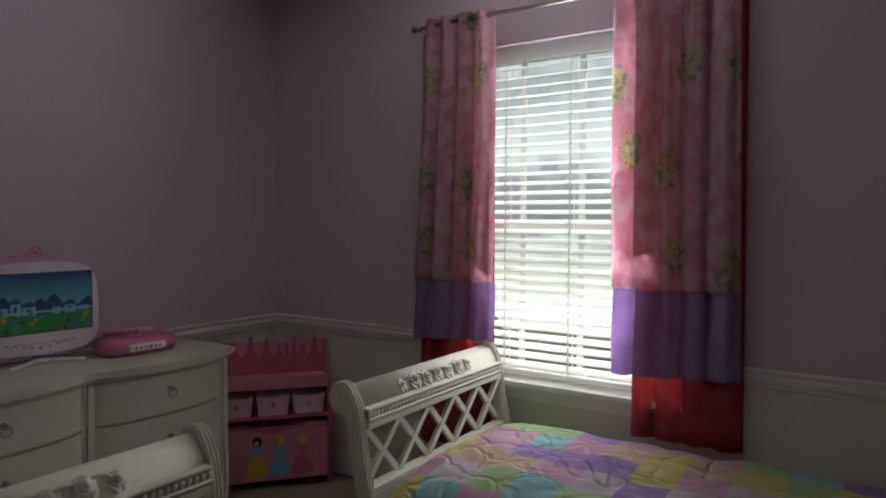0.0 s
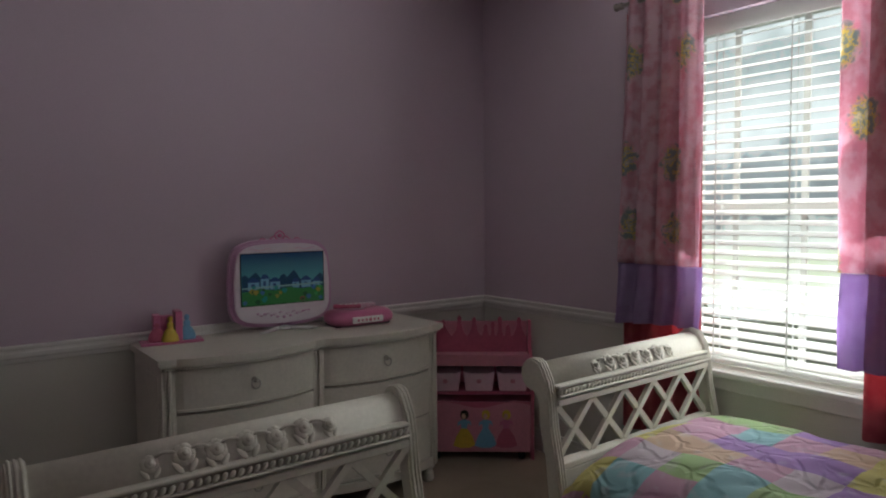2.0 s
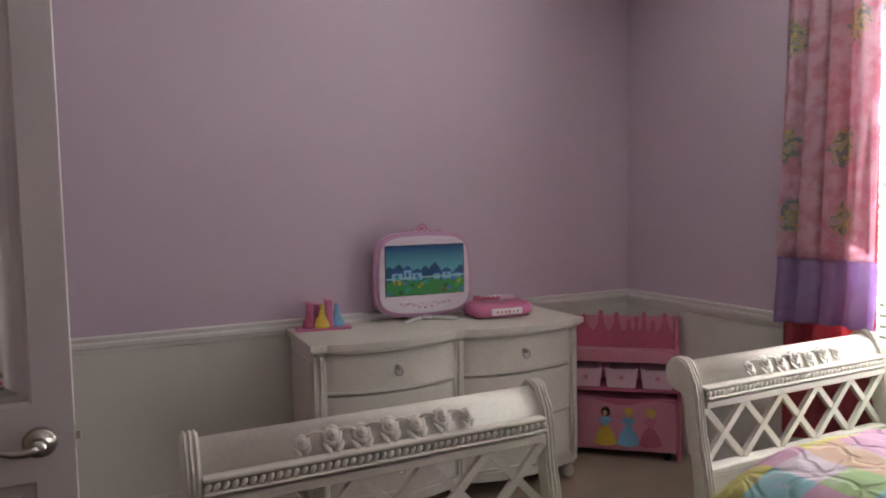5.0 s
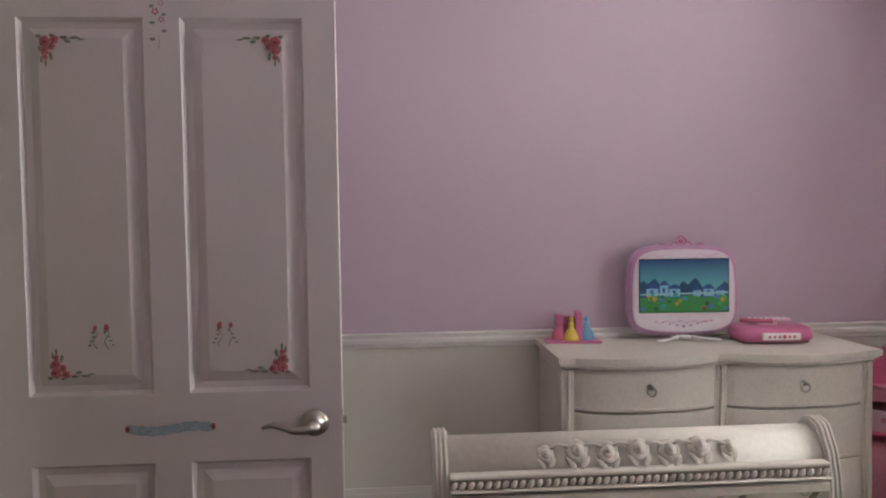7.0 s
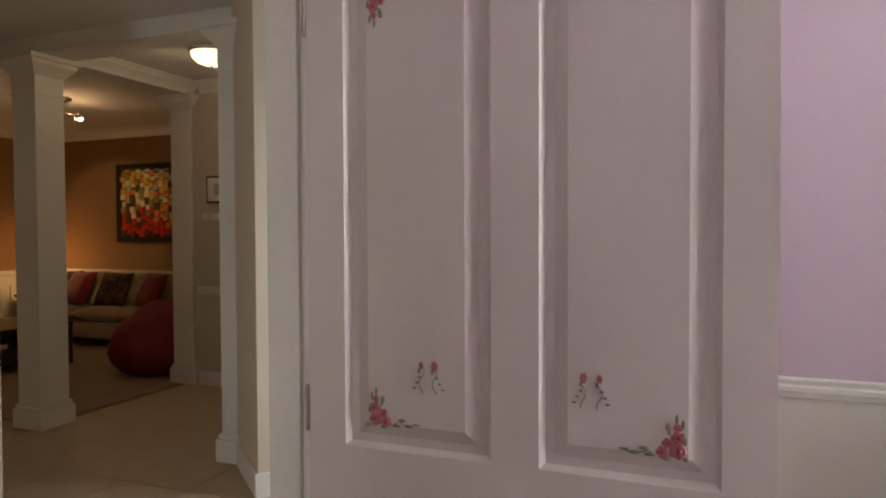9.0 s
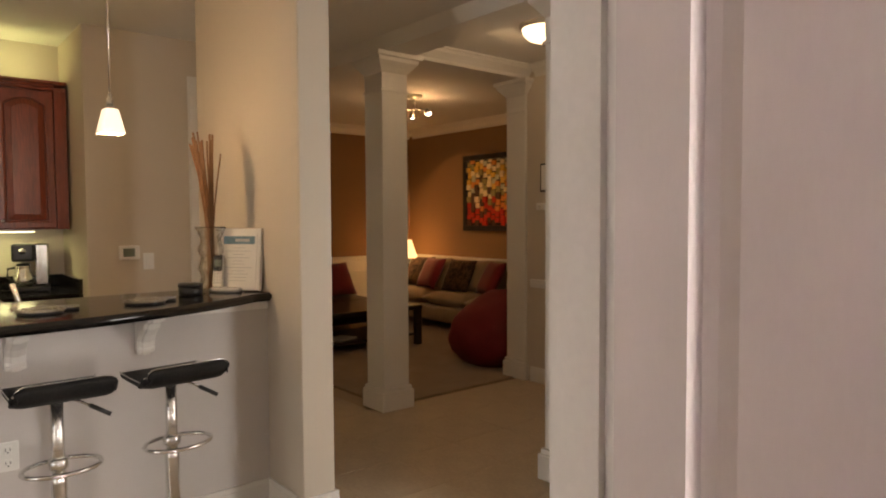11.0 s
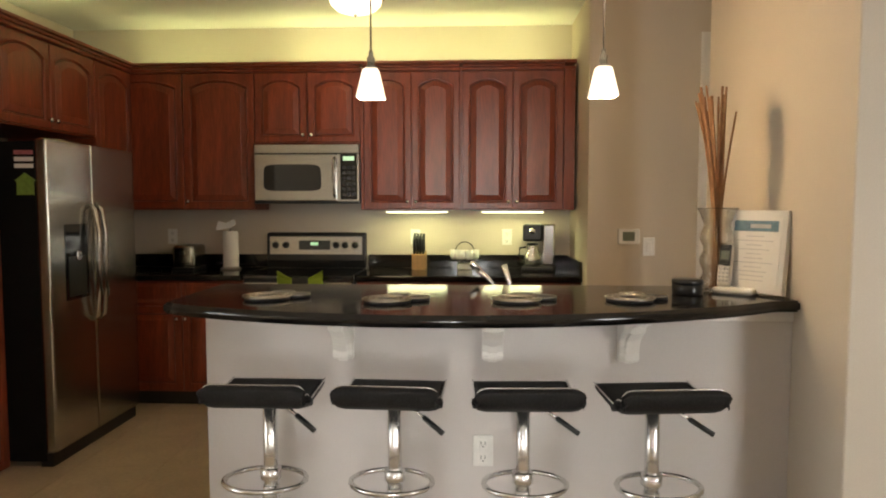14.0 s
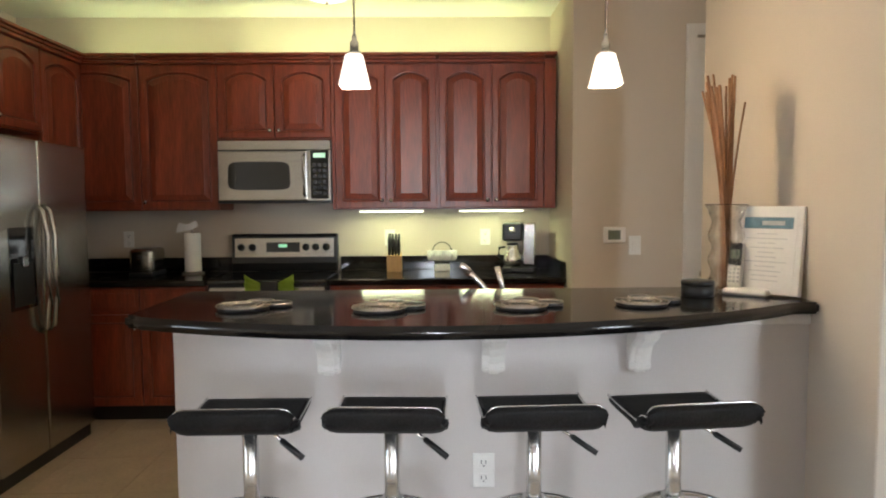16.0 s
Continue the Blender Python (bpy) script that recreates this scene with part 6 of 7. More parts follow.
# refrigerator
FX0, FX1, FY = -5.247, -4.349, -0.88
fr = thing("refrigerator", "stainless side-by-side refrigerator with black sides", "refrigerator", pose(FX1, FY, 0, 0, 0, 180))
FW = FX1 - FX0
part("cabinet_body", boxes((0.002, FW - 0.002, 0.065, 0.80, 0.03, 1.74)), BLACKM, fr, "black textured sides")
part("toe_grille", boxes((0.01, FW - 0.01, 0.03, 0.1, 0.0, 0.075)), BLACK, fr)
for x0, x1, hx in ((0.0, 0.405, 0.375), (0.411, FW, 0.441)):
    d = part("door", boxes((x0, x1, 0.0, 0.062, 0.08, 1.755), bevel=0.012, segments=3), STEEL, fr, "brushed steel door")
    part("handle", tube([(hx, 0.0, 0.74), (hx, -0.035, 0.77), (hx, -0.055, 0.90), (hx, -0.058, 1.05), (hx, -0.055, 1.25), (hx, -0.035, 1.38), (hx, 0.0, 1.41)], 0.014, 10), STEEL, d, "curved steel handle", True)
disp = part("dispenser", boxes((0.13, 0.345, -0.004, 0.004, 0.88, 1.30), bevel=0.003), BLACKG, fr, "black ice and water dispenser")
part("dispenser_recess", boxes((0.155, 0.32, -0.0055, -0.003, 0.90, 1.12)), BLACK, disp)
part("spigot", boxes((0.215, 0.26, -0.022, -0.004, 1.10, 1.15), bevel=0.005), STEEL, disp)
mg = thing("fridge_magnet", "green house-shaped magnet on the fridge side", "magnet", group="fridge magnets")
part("plate", prism([(-1.04, 1.46), (-0.95, 1.46), (-0.95, 1.53), (-0.94, 1.535), (-0.995, 1.575), (-1.05, 1.535), (-1.04, 1.53)], "x", FX1 - 0.001, FX1 + 0.006), MAG, mg)
for z, m in ((1.60, PAPER), (1.635, PAPER), (1.67, PRED)):
    mg = thing("fridge_magnet", "small paper strip magnet on the fridge side", "magnet", group="fridge magnets")
    part("plate", boxes((FX1 - 0.001, FX1 + 0.004, -1.05, -0.95, z, z + 0.022)), m, mg)

# counter things
kb = thing("knife_block", "beech knife block full of black-handled knives", "knife block", pose(-5.90, 0.94, 0.926, 0, 0, 90))
part("block", prism([(-0.04, 0), (0.10, 0), (0.085, 0.135), (-0.045, 0.112)], "x", -0.052, 0.052, 0.004), WOODL, kb)
for r in range(3):
    for k in range(4):
        x = -0.034 + 0.0225 * k
        y = -0.02 + 0.035 * r
        part("knife_handle", tube([(x, y, 0.112), (x, y - 0.012, 0.16), (x, y - 0.03, 0.235 + 0.016 * r)], 0.0095, 6, taper=[0.8, 1.1, 0.9]), BLACK, kb, smooth=True)
cm = thing("coffee_maker", "black and steel coffee maker with glass jug", "coffee maker", pose(-5.86, 1.83, 0.926, 0, 0, 80))
part("base", boxes((-0.12, 0.11, -0.12, 0.13, 0, 0.035), bevel=0.01, segments=2), BLACK, cm)
part("tower", boxes((0.02, 0.11, -0.02, 0.13, 0.035, 0.34), bevel=0.012, segments=2), STEEL, cm, "steel water tower")
part("brew_head", boxes((-0.12, 0.02, -0.06, 0.13, 0.215, 0.34), bevel=0.015, segments=2), BLACK, cm)
part("dial", lathe([(0.022, 0), (0.022, 0.008), (0.0, 0.01)], 16), CHROME, cm, smooth=True).matrix_basis = pose(-0.05, -0.061, 0.29, 90, 0, 0)
jug = part("jug", lathe([(0.055, 0.036), (0.068, 0.06), (0.066, 0.10), (0.045, 0.15), (0.04, 0.175), (0.044, 0.185)], 20, (-0.05, -0.01)), CHROME, cm, "steel and glass jug", True)
part("jug_lid", lathe([(0.045, 0.185), (0.04, 0.20), (0.0, 0.205)], 20, (-0.05, -0.01)), BLACK, jug, smooth=True)
part("jug_handle", tube([(-0.10, -0.01, 0.17), (-0.145, -0.01, 0.165), (-0.15, -0.01, 0.11), (-0.115, -0.01, 0.075)], 0.009, 8), BLACK, jug, smooth=True)
mr_ = thing("mug_rack", "wire rack of white mugs on a square stand", "mug rack", pose(-5.93, 1.28, 0.926))
part("stand", boxes((-0.05, 0.05, -0.055, 0.055, 0, 0.045), bevel=0.006), WHITEP, mr_)
part("wire_frame", tube([(0, 0.07 * math.cos(t * math.pi / 10), 0.13 + 0.075 * math.sin(t * math.pi / 10)) for t in range(11)], 0.004, 6, bm=tube([(0, -0.07, 0.13), (0, -0.05, 0.05)], 0.004, 6, bm=tube([(0, 0.07, 0.13), (0, 0.05, 0.05)], 0.004, 6))), BLACK, mr_, smooth=True)
for k in range(4):
    y, x = (-0.075, 0.0) if k == 0 else (0.075, 0.0) if k == 1 else (-0.028, 0.03) if k == 2 else (0.03, 0.03)
    mug = part("mug", lathe([(0.024, 0.075), (0.032, 0.09), (0.034, 0.145), (0.030, 0.146), (0.028, 0.095), (0.0, 0.09)], 14, (x, y)), WHITEP, mr_, "white mug", True)
    part("mug_handle", tube([(x + 0.03, y, 0.13), (x + 0.05, y, 0.125), (x + 0.05, y, 0.105), (x + 0.03, y, 0.095)], 0.004, 6), WHITEP, mug, smooth=True)
to = thing("toaster", "brushed steel toaster on the counter", "toaster", pose(-5.82, -0.77, 0.926, 0, 0, 90))
part("case", boxes((-0.08, 0.08, -0.12, 0.12, 0.012, 0.185), bevel=0.025, segments=3), STEEL, to, smooth=True)
part("base", boxes((-0.082, 0.082, -0.122, 0.122, 0, 0.025), bevel=0.006), BLACK, to)
part("slot", boxes((-0.05, -0.02, -0.09, 0.09, 0.184, 0.187), (0.02, 0.05, -0.09, 0.09, 0.184, 0.187)), BLACK, to)
part("lever", boxes((-0.015, 0.015, -0.14, -0.12, 0.12, 0.14), bevel=0.004), BLACK, to)
pt = thing("paper_towel_holder", "roll of white paper towel on an upright steel holder", "paper towel", pose(-5.86, -0.47, 0.926))
part("foot", lathe([(0.075, 0), (0.075, 0.008), (0.06, 0.014), (0.0, 0.016)], 24), NICKEL, pt, smooth=True)
part("roll", lathe([(0.052, 0.017), (0.056, 0.02), (0.056, 0.28), (0.052, 0.284), (0.02, 0.284)], 24), PAPER, pt, smooth=True)
part("pole", tube([(0, 0, 0.28), (0, 0, 0.33)], 0.008, 8), NICKEL, pt, smooth=True)
part("loose_sheet", prism([(-0.11, 0.29), (-0.09, 0.36), (-0.03, 0.345), (0.03, 0.375), (0.045, 0.335), (0.0, 0.31), (-0.05, 0.30)], "x", 0.0, 0.012, 0.003), PAPER, pt, "crumpled loose sheet")


def plate_cover(name, label, m, w=0.075, h=0.118, kind_of="outlet"):
    o = thing(name, label, kind_of, m)
    part("plate", boxes((-w / 2, w / 2, -0.006, 0, -h / 2, h / 2), bevel=0.002), WHITEP, o)
    if kind_of == "outlet":
        for z in (-0.027, 0.027):
            sk = part("socket", boxes((-0.017, 0.017, -0.0075, -0.004, z - 0.018, z + 0.018), bevel=0.003), WHITEP, o)
            part("slots", boxes((-0.009, -0.0065, -0.0082, -0.0074, z - 0.004, z + 0.009), (0.0065, 0.009, -0.0082, -0.0074, z - 0.004, z + 0.009), (-0.0025, 0.0025, -0.0082, -0.0074, z - 0.013, z - 0.008)), BLACK, sk)
    else:
        part("rocker", boxes((-0.016, 0.016, -0.009, -0.005, -0.033, 0.033), bevel=0.002), WHITEP, o)
    return o


plate_cover("wall_outlet", "white double socket on the bar front", pose(-3.3835, 1.377, 0.497, 0, 0, 90))
for y in (-1.0, 0.90, 1.60):
    plate_cover("wall_outlet", "white double socket on the splashback wall", pose(KX + 0.0005, y, 1.16, 0, 0, 90))
th = thing("thermostat", "white wall thermostat with grey screen", "thermostat", pose(THERM_X + 0.0005, 2.335, 1.205, 0, 0, 90))
part("case", boxes((-0.068, 0.068, -0.026, 0, -0.05, 0.05), bevel=0.008, segments=2), WHITEP, th)
part("screen", boxes((-0.042, 0.034, -0.0275, -0.0255, -0.028, 0.030)), LCD, th)
plate_cover("light_switch", "white rocker light switch below the thermostat", pose(THERM_X + 0.0005, 2.465, 1.14, 0, 0, 90), kind_of="light switch")

# ---- things on the bar ----
BT = 1.0725
for y, x in ((0.60, -3.30), (1.04, -3.24), (1.49, -3.27), (1.89, -3.31)):
    pl = thing("place_mat", "round silver wire place mat with coasters", "place mat", pose(x, y, BT), "place mats on the bar")
    wire = bmesh.new()
    for r in (0.085, 0.062, 0.040):
        tube([(r * math.cos(t * math.pi / 12), r * math.sin(t * math.pi / 12), 0.012) for t in range(24)], 0.0028, 6, True, wire)
    for k in range(8):
        a = k * math.pi / 4
        tube([(0.04 * math.cos(a), 0.04 * math.sin(a), 0.012), (0.085 * math.cos(a), 0.085 * math.sin(a), 0.012)], 0.0025, 5, bm=wire)
    part("wire_grid", wire, NICKEL, pl, "bright wire rings", True)
    part("mat_disc", lathe([(0.080, 0.0), (0.082, 0.004), (0.080, 0.009), (0.0, 0.009)], 24), BLACK, pl, smooth=True)
    for dx, dy in ((-0.05, 0.10), (-0.10, 0.03)):
        cs = part("coaster", lathe([(0.044, 0.0), (0.046, 0.005), (0.044, 0.010), (0.0, 0.010)], 18, (dx, dy)), BLACK, pl, smooth=True)
        part("coaster_ring", tube([(dx + 0.043 * math.cos(t * math.pi / 9), dy + 0.043 * math.sin(t * math.pi / 9), 0.012) for t in range(18)], 0.0026, 6, True), NICKEL, cs, smooth=True)
dish = thing("coaster_box", "round black lidded coaster box on the bar", "box", pose(-3.50, 2.15, BT))
part("box_body", lathe([(0.053, 0.0), (0.056, 0.004), (0.056, 0.036), (0.054, 0.0375), (0.0, 0.038)], 32), BLACK, dish, smooth=True)
part("box_lid", lathe([(0.055, 0.0385), (0.0575, 0.040), (0.0575, 0.052), (0.055, 0.056), (0.04, 0.0585), (0.0, 0.059)], 32), BLACK, dish, smooth=True)
vase = thing("glass_vase", "clear wavy glass vase holding tall sticks", "vase", pose(-3.585, 2.285, BT))
knots = [(0.056, 0.0), (0.064, 0.03), (0.050, 0.075), (0.064, 0.12), (0.050, 0.165), (0.064, 0.21), (0.050, 0.26), (0.062, 0.295), (0.076, 0.325)]
prof = [(a[0] + (b[0] - a[0]) * (0.5 - 0.5 * math.cos(math.pi * k / 4)), a[1] + (b[1] - a[1]) * k / 4) for a, b in zip(knots, knots[1:]) for k in range(4)] + [knots[-1]]
part("glass_wall", lathe(prof + [(r - 0.0035, z) for r, z in prof[::-1][:-1]] + [(0.0, 0.012)], 28), THIN, vase, smooth=True).visible_shadow = False
rng = random.Random(4)
sticks = tagged(thing("bamboo_sticks", "bundle of tall dried bamboo sticks in the vase", "bamboo sticks", pose(-3.585, 2.285, BT)))
for k in range(24):
    a, r = rng.uniform(0, 6.28), rng.uniform(0.0, 0.03)
    tx, ty = rng.uniform(-0.06, 0.06), rng.uniform(-0.085, 0.03) if k else 0.065
    hgt = rng.uniform(0.66, 0.79)
    pts = [(r * math.cos(a) * (1 - t) * 0.8 + tx * t * t * 1.0, r * math.sin(a) * (1 - t) * 0.8 + ty * t * t, 0.014 + hgt * t) for t in (0, 0.2, 0.4, 0.6, 0.8, 1.0)]
    part("stick", tube(pts, rng.uniform(0.0036, 0.0062), 7, taper=[1, 1.05, 0.95, 1.05, 0.9, 0.95]), BAMBOO, sticks, smooth=True)
ph = thing("cordless_phone", "silver cordless phone standing in its base", "phone", pose(-3.515, 2.335, BT, 0, 0, 50))
part("base", boxes((-0.075, 0.075, -0.05, 0.05, 0, 0.024), bevel=0.010, segments=2), WHITEP, ph, "silver grey base", True)
hs_ = part("handset", boxes((-0.025, 0.025, -0.014, 0.014, 0, 0.165), bevel=0.008, segments=2), WHITEP, ph, "silver handset", True)
hs_.matrix_basis = pose(-0.045, 0.0, 0.022, -10, 0, 0)
part("handset_face", boxes((-0.0225, 0.0225, -0.0155, -0.013, 0.080, 0.162), bevel=0.002), BLACK, hs_, "glossy black upper face")
part("handset_screen", boxes((-0.016, 0.016, -0.0163, -0.0152, 0.104, 0.138)), LCD, hs_)
for r in range(4):
    for c in range(3):
        part("key", boxes((-0.018 + 0.0135 * c, -0.009 + 0.0135 * c, -0.0155, -0.0135, 0.018 + 0.015 * r, 0.027 + 0.015 * r)), INK, hs_)
bd = thing("welcome_binder", "white binder with printed cover standing against the wall", "binder", pose(-3.505, 2.40, BT, -7, 0, 37))
part("cover", boxes((-0.12, 0.12, -0.030, 0.0, 0.003, 0.315), bevel=0.003), WHITEP, bd)
pg = part("cover_sheet", boxes((-0.095, 0.100, -0.0325, -0.0305, 0.02, 0.29)), PAPER, bd, "printed paper cover")
part("header_bar", boxes((-0.085, 0.088, -0.034, -0.0326, 0.235, 0.275)), SIGNB, pg, "teal header bar")
part("print_block", boxes((-0.02, 0.06, -0.0347, -0.0341, 0.247, 0.262)), INK, pg)
rng = random.Random(8)
for k in range(11):
    w = rng.uniform(0.05, 0.15)
    part("print_line", boxes((-w / 2, w / 2, -0.0336, -0.0326, 0.215 - 0.0165 * k, 0.2172 - 0.0165 * k)), INK, pg)

# ---- bar stools ----


def stool(y, turn):
    s = thing("bar_stool", "black padded bar stool on a chrome gas-lift column", "bar stool", pose(-3.06, y, 0, 0, 0, turn), "bar stools")
    return s


first = stool(0.677, 0)
# the seat: a padded sheet that dips towards the front and curls up into a lip with rounded corners; front looks to +x
SZ, SEAT_W = 0.825, 0.157
BODY = [(-0.112, -0.006), (-0.09, -0.009), (-0.05, -0.012), (0.0, -0.014), (0.05, -0.016), (0.10, -0.017), (0.135, -0.015)]


def seat_row(y):
    """The seat's side line at y, from the back to the top of the lip, which falls away at both ends."""
    t = min(1.0, max(0.0, (abs(y) - 0.122) / (SEAT_W - 0.122)))
    swell = (1 - t**2.6) ** (1 / 2.6)
    lip = 0.006 + 0.052 * swell
    low = -0.015 + 0.024 * (1 - swell)
    return [(x, z) for x, z in BODY[:-1]] + [(0.135, low), (0.154, low + 0.012 * min(1, lip / 0.03)), (0.164, low + 0.45 * lip), (0.168, low + 0.8 * lip), (0.167, low + lip)]


ends = [SEAT_W * (1 - (1 - k / 7) ** 2) for k in range(8)]
stations = [-y for y in ends[::-1]] + ends[1:]
pad = bmesh.new()
grid_rows = [[pad.verts.new((x, y, z + SZ)) for x, z in seat_row(y)] for y in stations]
for p, q in zip(grid_rows, grid_rows[1:]):
    for k in range(len(p) - 1):
        pad.faces.new((p[k], q[k], q[k + 1], p[k + 1]))
bmesh.ops.recalc_face_normals(pad, faces=pad.faces)
bmesh.ops.solidify(pad, geom=pad.faces[:], thickness=-0.020)
bmesh.ops.bevel(pad, geom=[e for e in pad.edges if len(e.link_faces) == 2 and e.calc_face_angle(0) > 0.9], offset=0.006, segments=2, affect="EDGES")
part("seat", pad, LEATHER, first, "black leatherette pad", True)
lip_line = [(seat_row(y)[-1][0] + 0.003, y, seat_row(y)[-1][1] + SZ + 0.002) for y in stations]
part("front_rim", tube(lip_line, 0.0026, 6), CHROME, first, "thin bright chrome piping", True)
for s_ in (-1, 1):
    part("rim", tube([(x, s_ * (SEAT_W + 0.001), z + SZ + 0.001) for x, z in seat_row(SEAT_W)], 0.0024, 6), CHROME, first, "thin bright chrome piping", True)
part("seat_plate", lathe([(0.026, 0.772), (0.045, 0.785), (0.045, 0.793), (0.0, 0.794)], 20), BLACK, first, smooth=True)
part("upper_column", lathe([(0.0225, 0.42), (0.0225, 0.775), (0.0, 0.778)], 20), CHROME, first, smooth=True)
part("lower_column", lathe([(0.0275, 0.03), (0.0275, 0.46), (0.026, 0.49), (0.0225, 0.492)], 20), CHROME, first, smooth=True)
part("base_disc", lathe([(0.205, 0.0), (0.207, 0.006), (0.19, 0.012), (0.09, 0.024), (0.045, 0.045), (0.03, 0.09), (0.0, 0.092)], 40), CHROME, first, smooth=True)
part("footrest", tube([(0.06 + 0.10 * math.cos(t * math.pi / 12), 0.13 * math.sin(t * math.pi / 12), 0.535) for t in range(24)], 0.0085, 8, True), CHROME, first, "chrome foot ring", True)
part("foot_collar", lathe([(0.0325, 0.515), (0.034, 0.52), (0.034, 0.55), (0.0245, 0.555)], 20), CHROME, first, smooth=True)
lv = part("lift_lever", tube([(0.02, 0.03, 0.772), (0.03, 0.07, 0.758), (0.05, 0.11, 0.735)], 0.005, 6), CHROME, first, "lift lever", True)
part("lever_grip", tube([(0.046, 0.10, 0.741), (0.075, 0.165, 0.700)], 0.009, 8), BLACK, lv, "black grip", True)
for y, turn in ((1.085, -3), (1.50, 2), (1.91, 6)):
    copy_thing(first, pose(-3.06, y, 0, 0, 0, turn))

# ---- pendants and ceiling lamps ----


def pendant(y):
    p = thing("pendant_lamp", "lit white glass pendant lamp on a nickel rod", "pendant lamp", pose(-3.6, y, 0), "pendants over the bar")
    bm = bmesh.new()
    rings = []
    for hx, z in ((0.022, 1.941), (0.030, 1.937), (0.043, 1.879), (0.054, 1.828), (0.051, 1.828), (0.040, 1.879), (0.027, 1.932)):
        rings.append([bm.verts.new((sx * hx, sy * hx, z)) for sx, sy in ((-1, -0.8), (-0.8, -1), (0.8, -1), (1, -0.8), (1, 0.8), (0.8, 1), (-0.8, 1), (-1, 0.8))])
    for a, b in zip(rings, rings[1:]):
        for k in range(8):
            bm.faces.new((a[k], a[(k + 1) % 8], b[(k + 1) % 8], b[k]))
    bm.faces.new(rings[-1])
    sh = part("shade", bm, FROST, p, "glowing square opal glass shade")
    sh.visible_shadow = False
    part("socket_cap", lathe([(0.026, 1.940), (0.024, 1.95), (0.015, 1.951), (0.016, 1.985), (0.009, 1.99), (0.009, 2.01), (0.0, 2.011)], 18), CHROME, p, smooth=True)
    part("rod", tube([(0, 0, 2.00), (0, 0, 2.72)], 0.0042, 8), CHROME, p, smooth=True)
    part("canopy", lathe([(0.055, 2.744), (0.055, 2.732), (0.03, 2.72), (0.0, 2.718)], 20), NICKEL, p, smooth=True)


pendant(0.935)
pendant(1.84)


def dome_lamp(name, label, x, y, r=0.17):
    d = thing(name, label, "ceiling lamp", pose(x, y, 0))
    part("trim_ring", lathe([(r + 0.012, 2.744), (r + 0.014, 2.70), (r, 2.69), (r - 0.02, 2.70), (r - 0.02, 2.743)], 32), NICKEL, d, smooth=True)
    g = part("dome", lathe([(r - 0.004, 2.695), (r * 0.92, 2.66), (r * 0.7, 2.625), (r * 0.35, 2.605), (0.0, 2.60)], 32), DOME, d, "glowing opal dome", True)
    g.visible_shadow = False
    part("finial", lathe([(0.012, 2.602), (0.009, 2.585), (0.0, 2.58)], 12), NICKEL, d, smooth=True)


dome_lamp("ceiling_lamp", "lit flush opal dome lamp in the kitchen", -5.2, 0.60)
dome_lamp("ceiling_lamp", "lit flush opal dome lamp in the hall", -3.3, 4.45, 0.15)

# ---- hall and living room things ----
pf = thing("framed_picture", "small black framed picture on the hall wall", "picture", pose(-3.98, 5.359, 1.655))
part("frame", boxes((-0.15, 0.15, -0.022, 0.0, 0, 0.24), bevel=0.003), BLACK, pf)
part("picture_mat", boxes((-0.135, 0.135, -0.024, -0.0222, 0.015, 0.225)), PAPER, pf)
part("print", boxes((-0.06, 0.06, -0.0252, -0.0241, 0.07, 0.17)), INK, pf)
sh = thing("coat_rail", "small white rail with pegs on the hall wall", "coat rail", pose(-3.98, 5.359, 1.50))
part("board", boxes((-0.2, 0.2, -0.018, 0, 0, 0.06), bevel=0.004), TRIM, sh)
for k in range(4):
    part("peg", tube([(-0.15 + 0.1 * k, -0.015, 0.03), (-0.15 + 0.1 * k, -0.05, 0.035)], 0.008, 8), TRIM, sh, smooth=True)
art = thing("wall_art", "large square mosaic of coloured blocks in a black frame", "wall art", pose(-7.12, 7.149, 1.265))
AS = 1.01
part("frame", boxes((0, AS, -0.05, 0, 0, 0.07), (0, AS, -0.05, 0, AS - 0.07, AS), (0, 0.07, -0.05, 0, 0.07, AS - 0.07), (AS - 0.07, AS, -0.05, 0, 0.07, AS - 0.07), bevel=0.004), BLACK, art, "wide black frame")
part("backing", boxes((0.07, AS - 0.07, -0.012, 0, 0.07, AS - 0.07)), DARKW, art)
tones = {n: mat("mosaic_" + n, c, 0.4, vary=0.2, scale=12, grain=60) for n, c in (("gold", (0.78, 0.46, 0.09)), ("cream", (0.82, 0.68, 0.40)), ("orange", (0.72, 0.25, 0.06)), ("red", (0.55, 0.03, 0.02)), ("olive", (0.32, 0.27, 0.10)), ("sage", (0.48, 0.48, 0.34)), ("dark", (0.10, 0.05, 0.03)))}
rng = random.Random(11)
block = {}
for r in range(11):
    for c in range(11):
        n = rng.choice(["red", "red", "orange", "dark", "red"] if r < 3 else ["red", "orange", "cream", "olive", "dark"] if r < 5 else ["gold", "cream", "cream", "orange", "olive", "sage", "gold", "dark"])
        d = rng.choice((0.012, 0.022, 0.034))
        if (n, d) not in block:
            block[n, d] = mesh_of(boxes((-0.038, 0.038, -d, 0, -0.038, 0.038), bevel=0.002), "block", tones[n])
        o = new("block", block[n, d])
        o.parent = art
        o.location = (0.108 + 0.0794 * c + rng.uniform(-.006, .006), -0.0125, 0.108 + 0.0794 * r + (0.03 if c % 2 else -0.008) + rng.uniform(-.006, .006))
        o.scale = (rng.uniform(0.82, 1.04), 1, rng.uniform(0.8, 1.12) if r < 10 else 0.8)

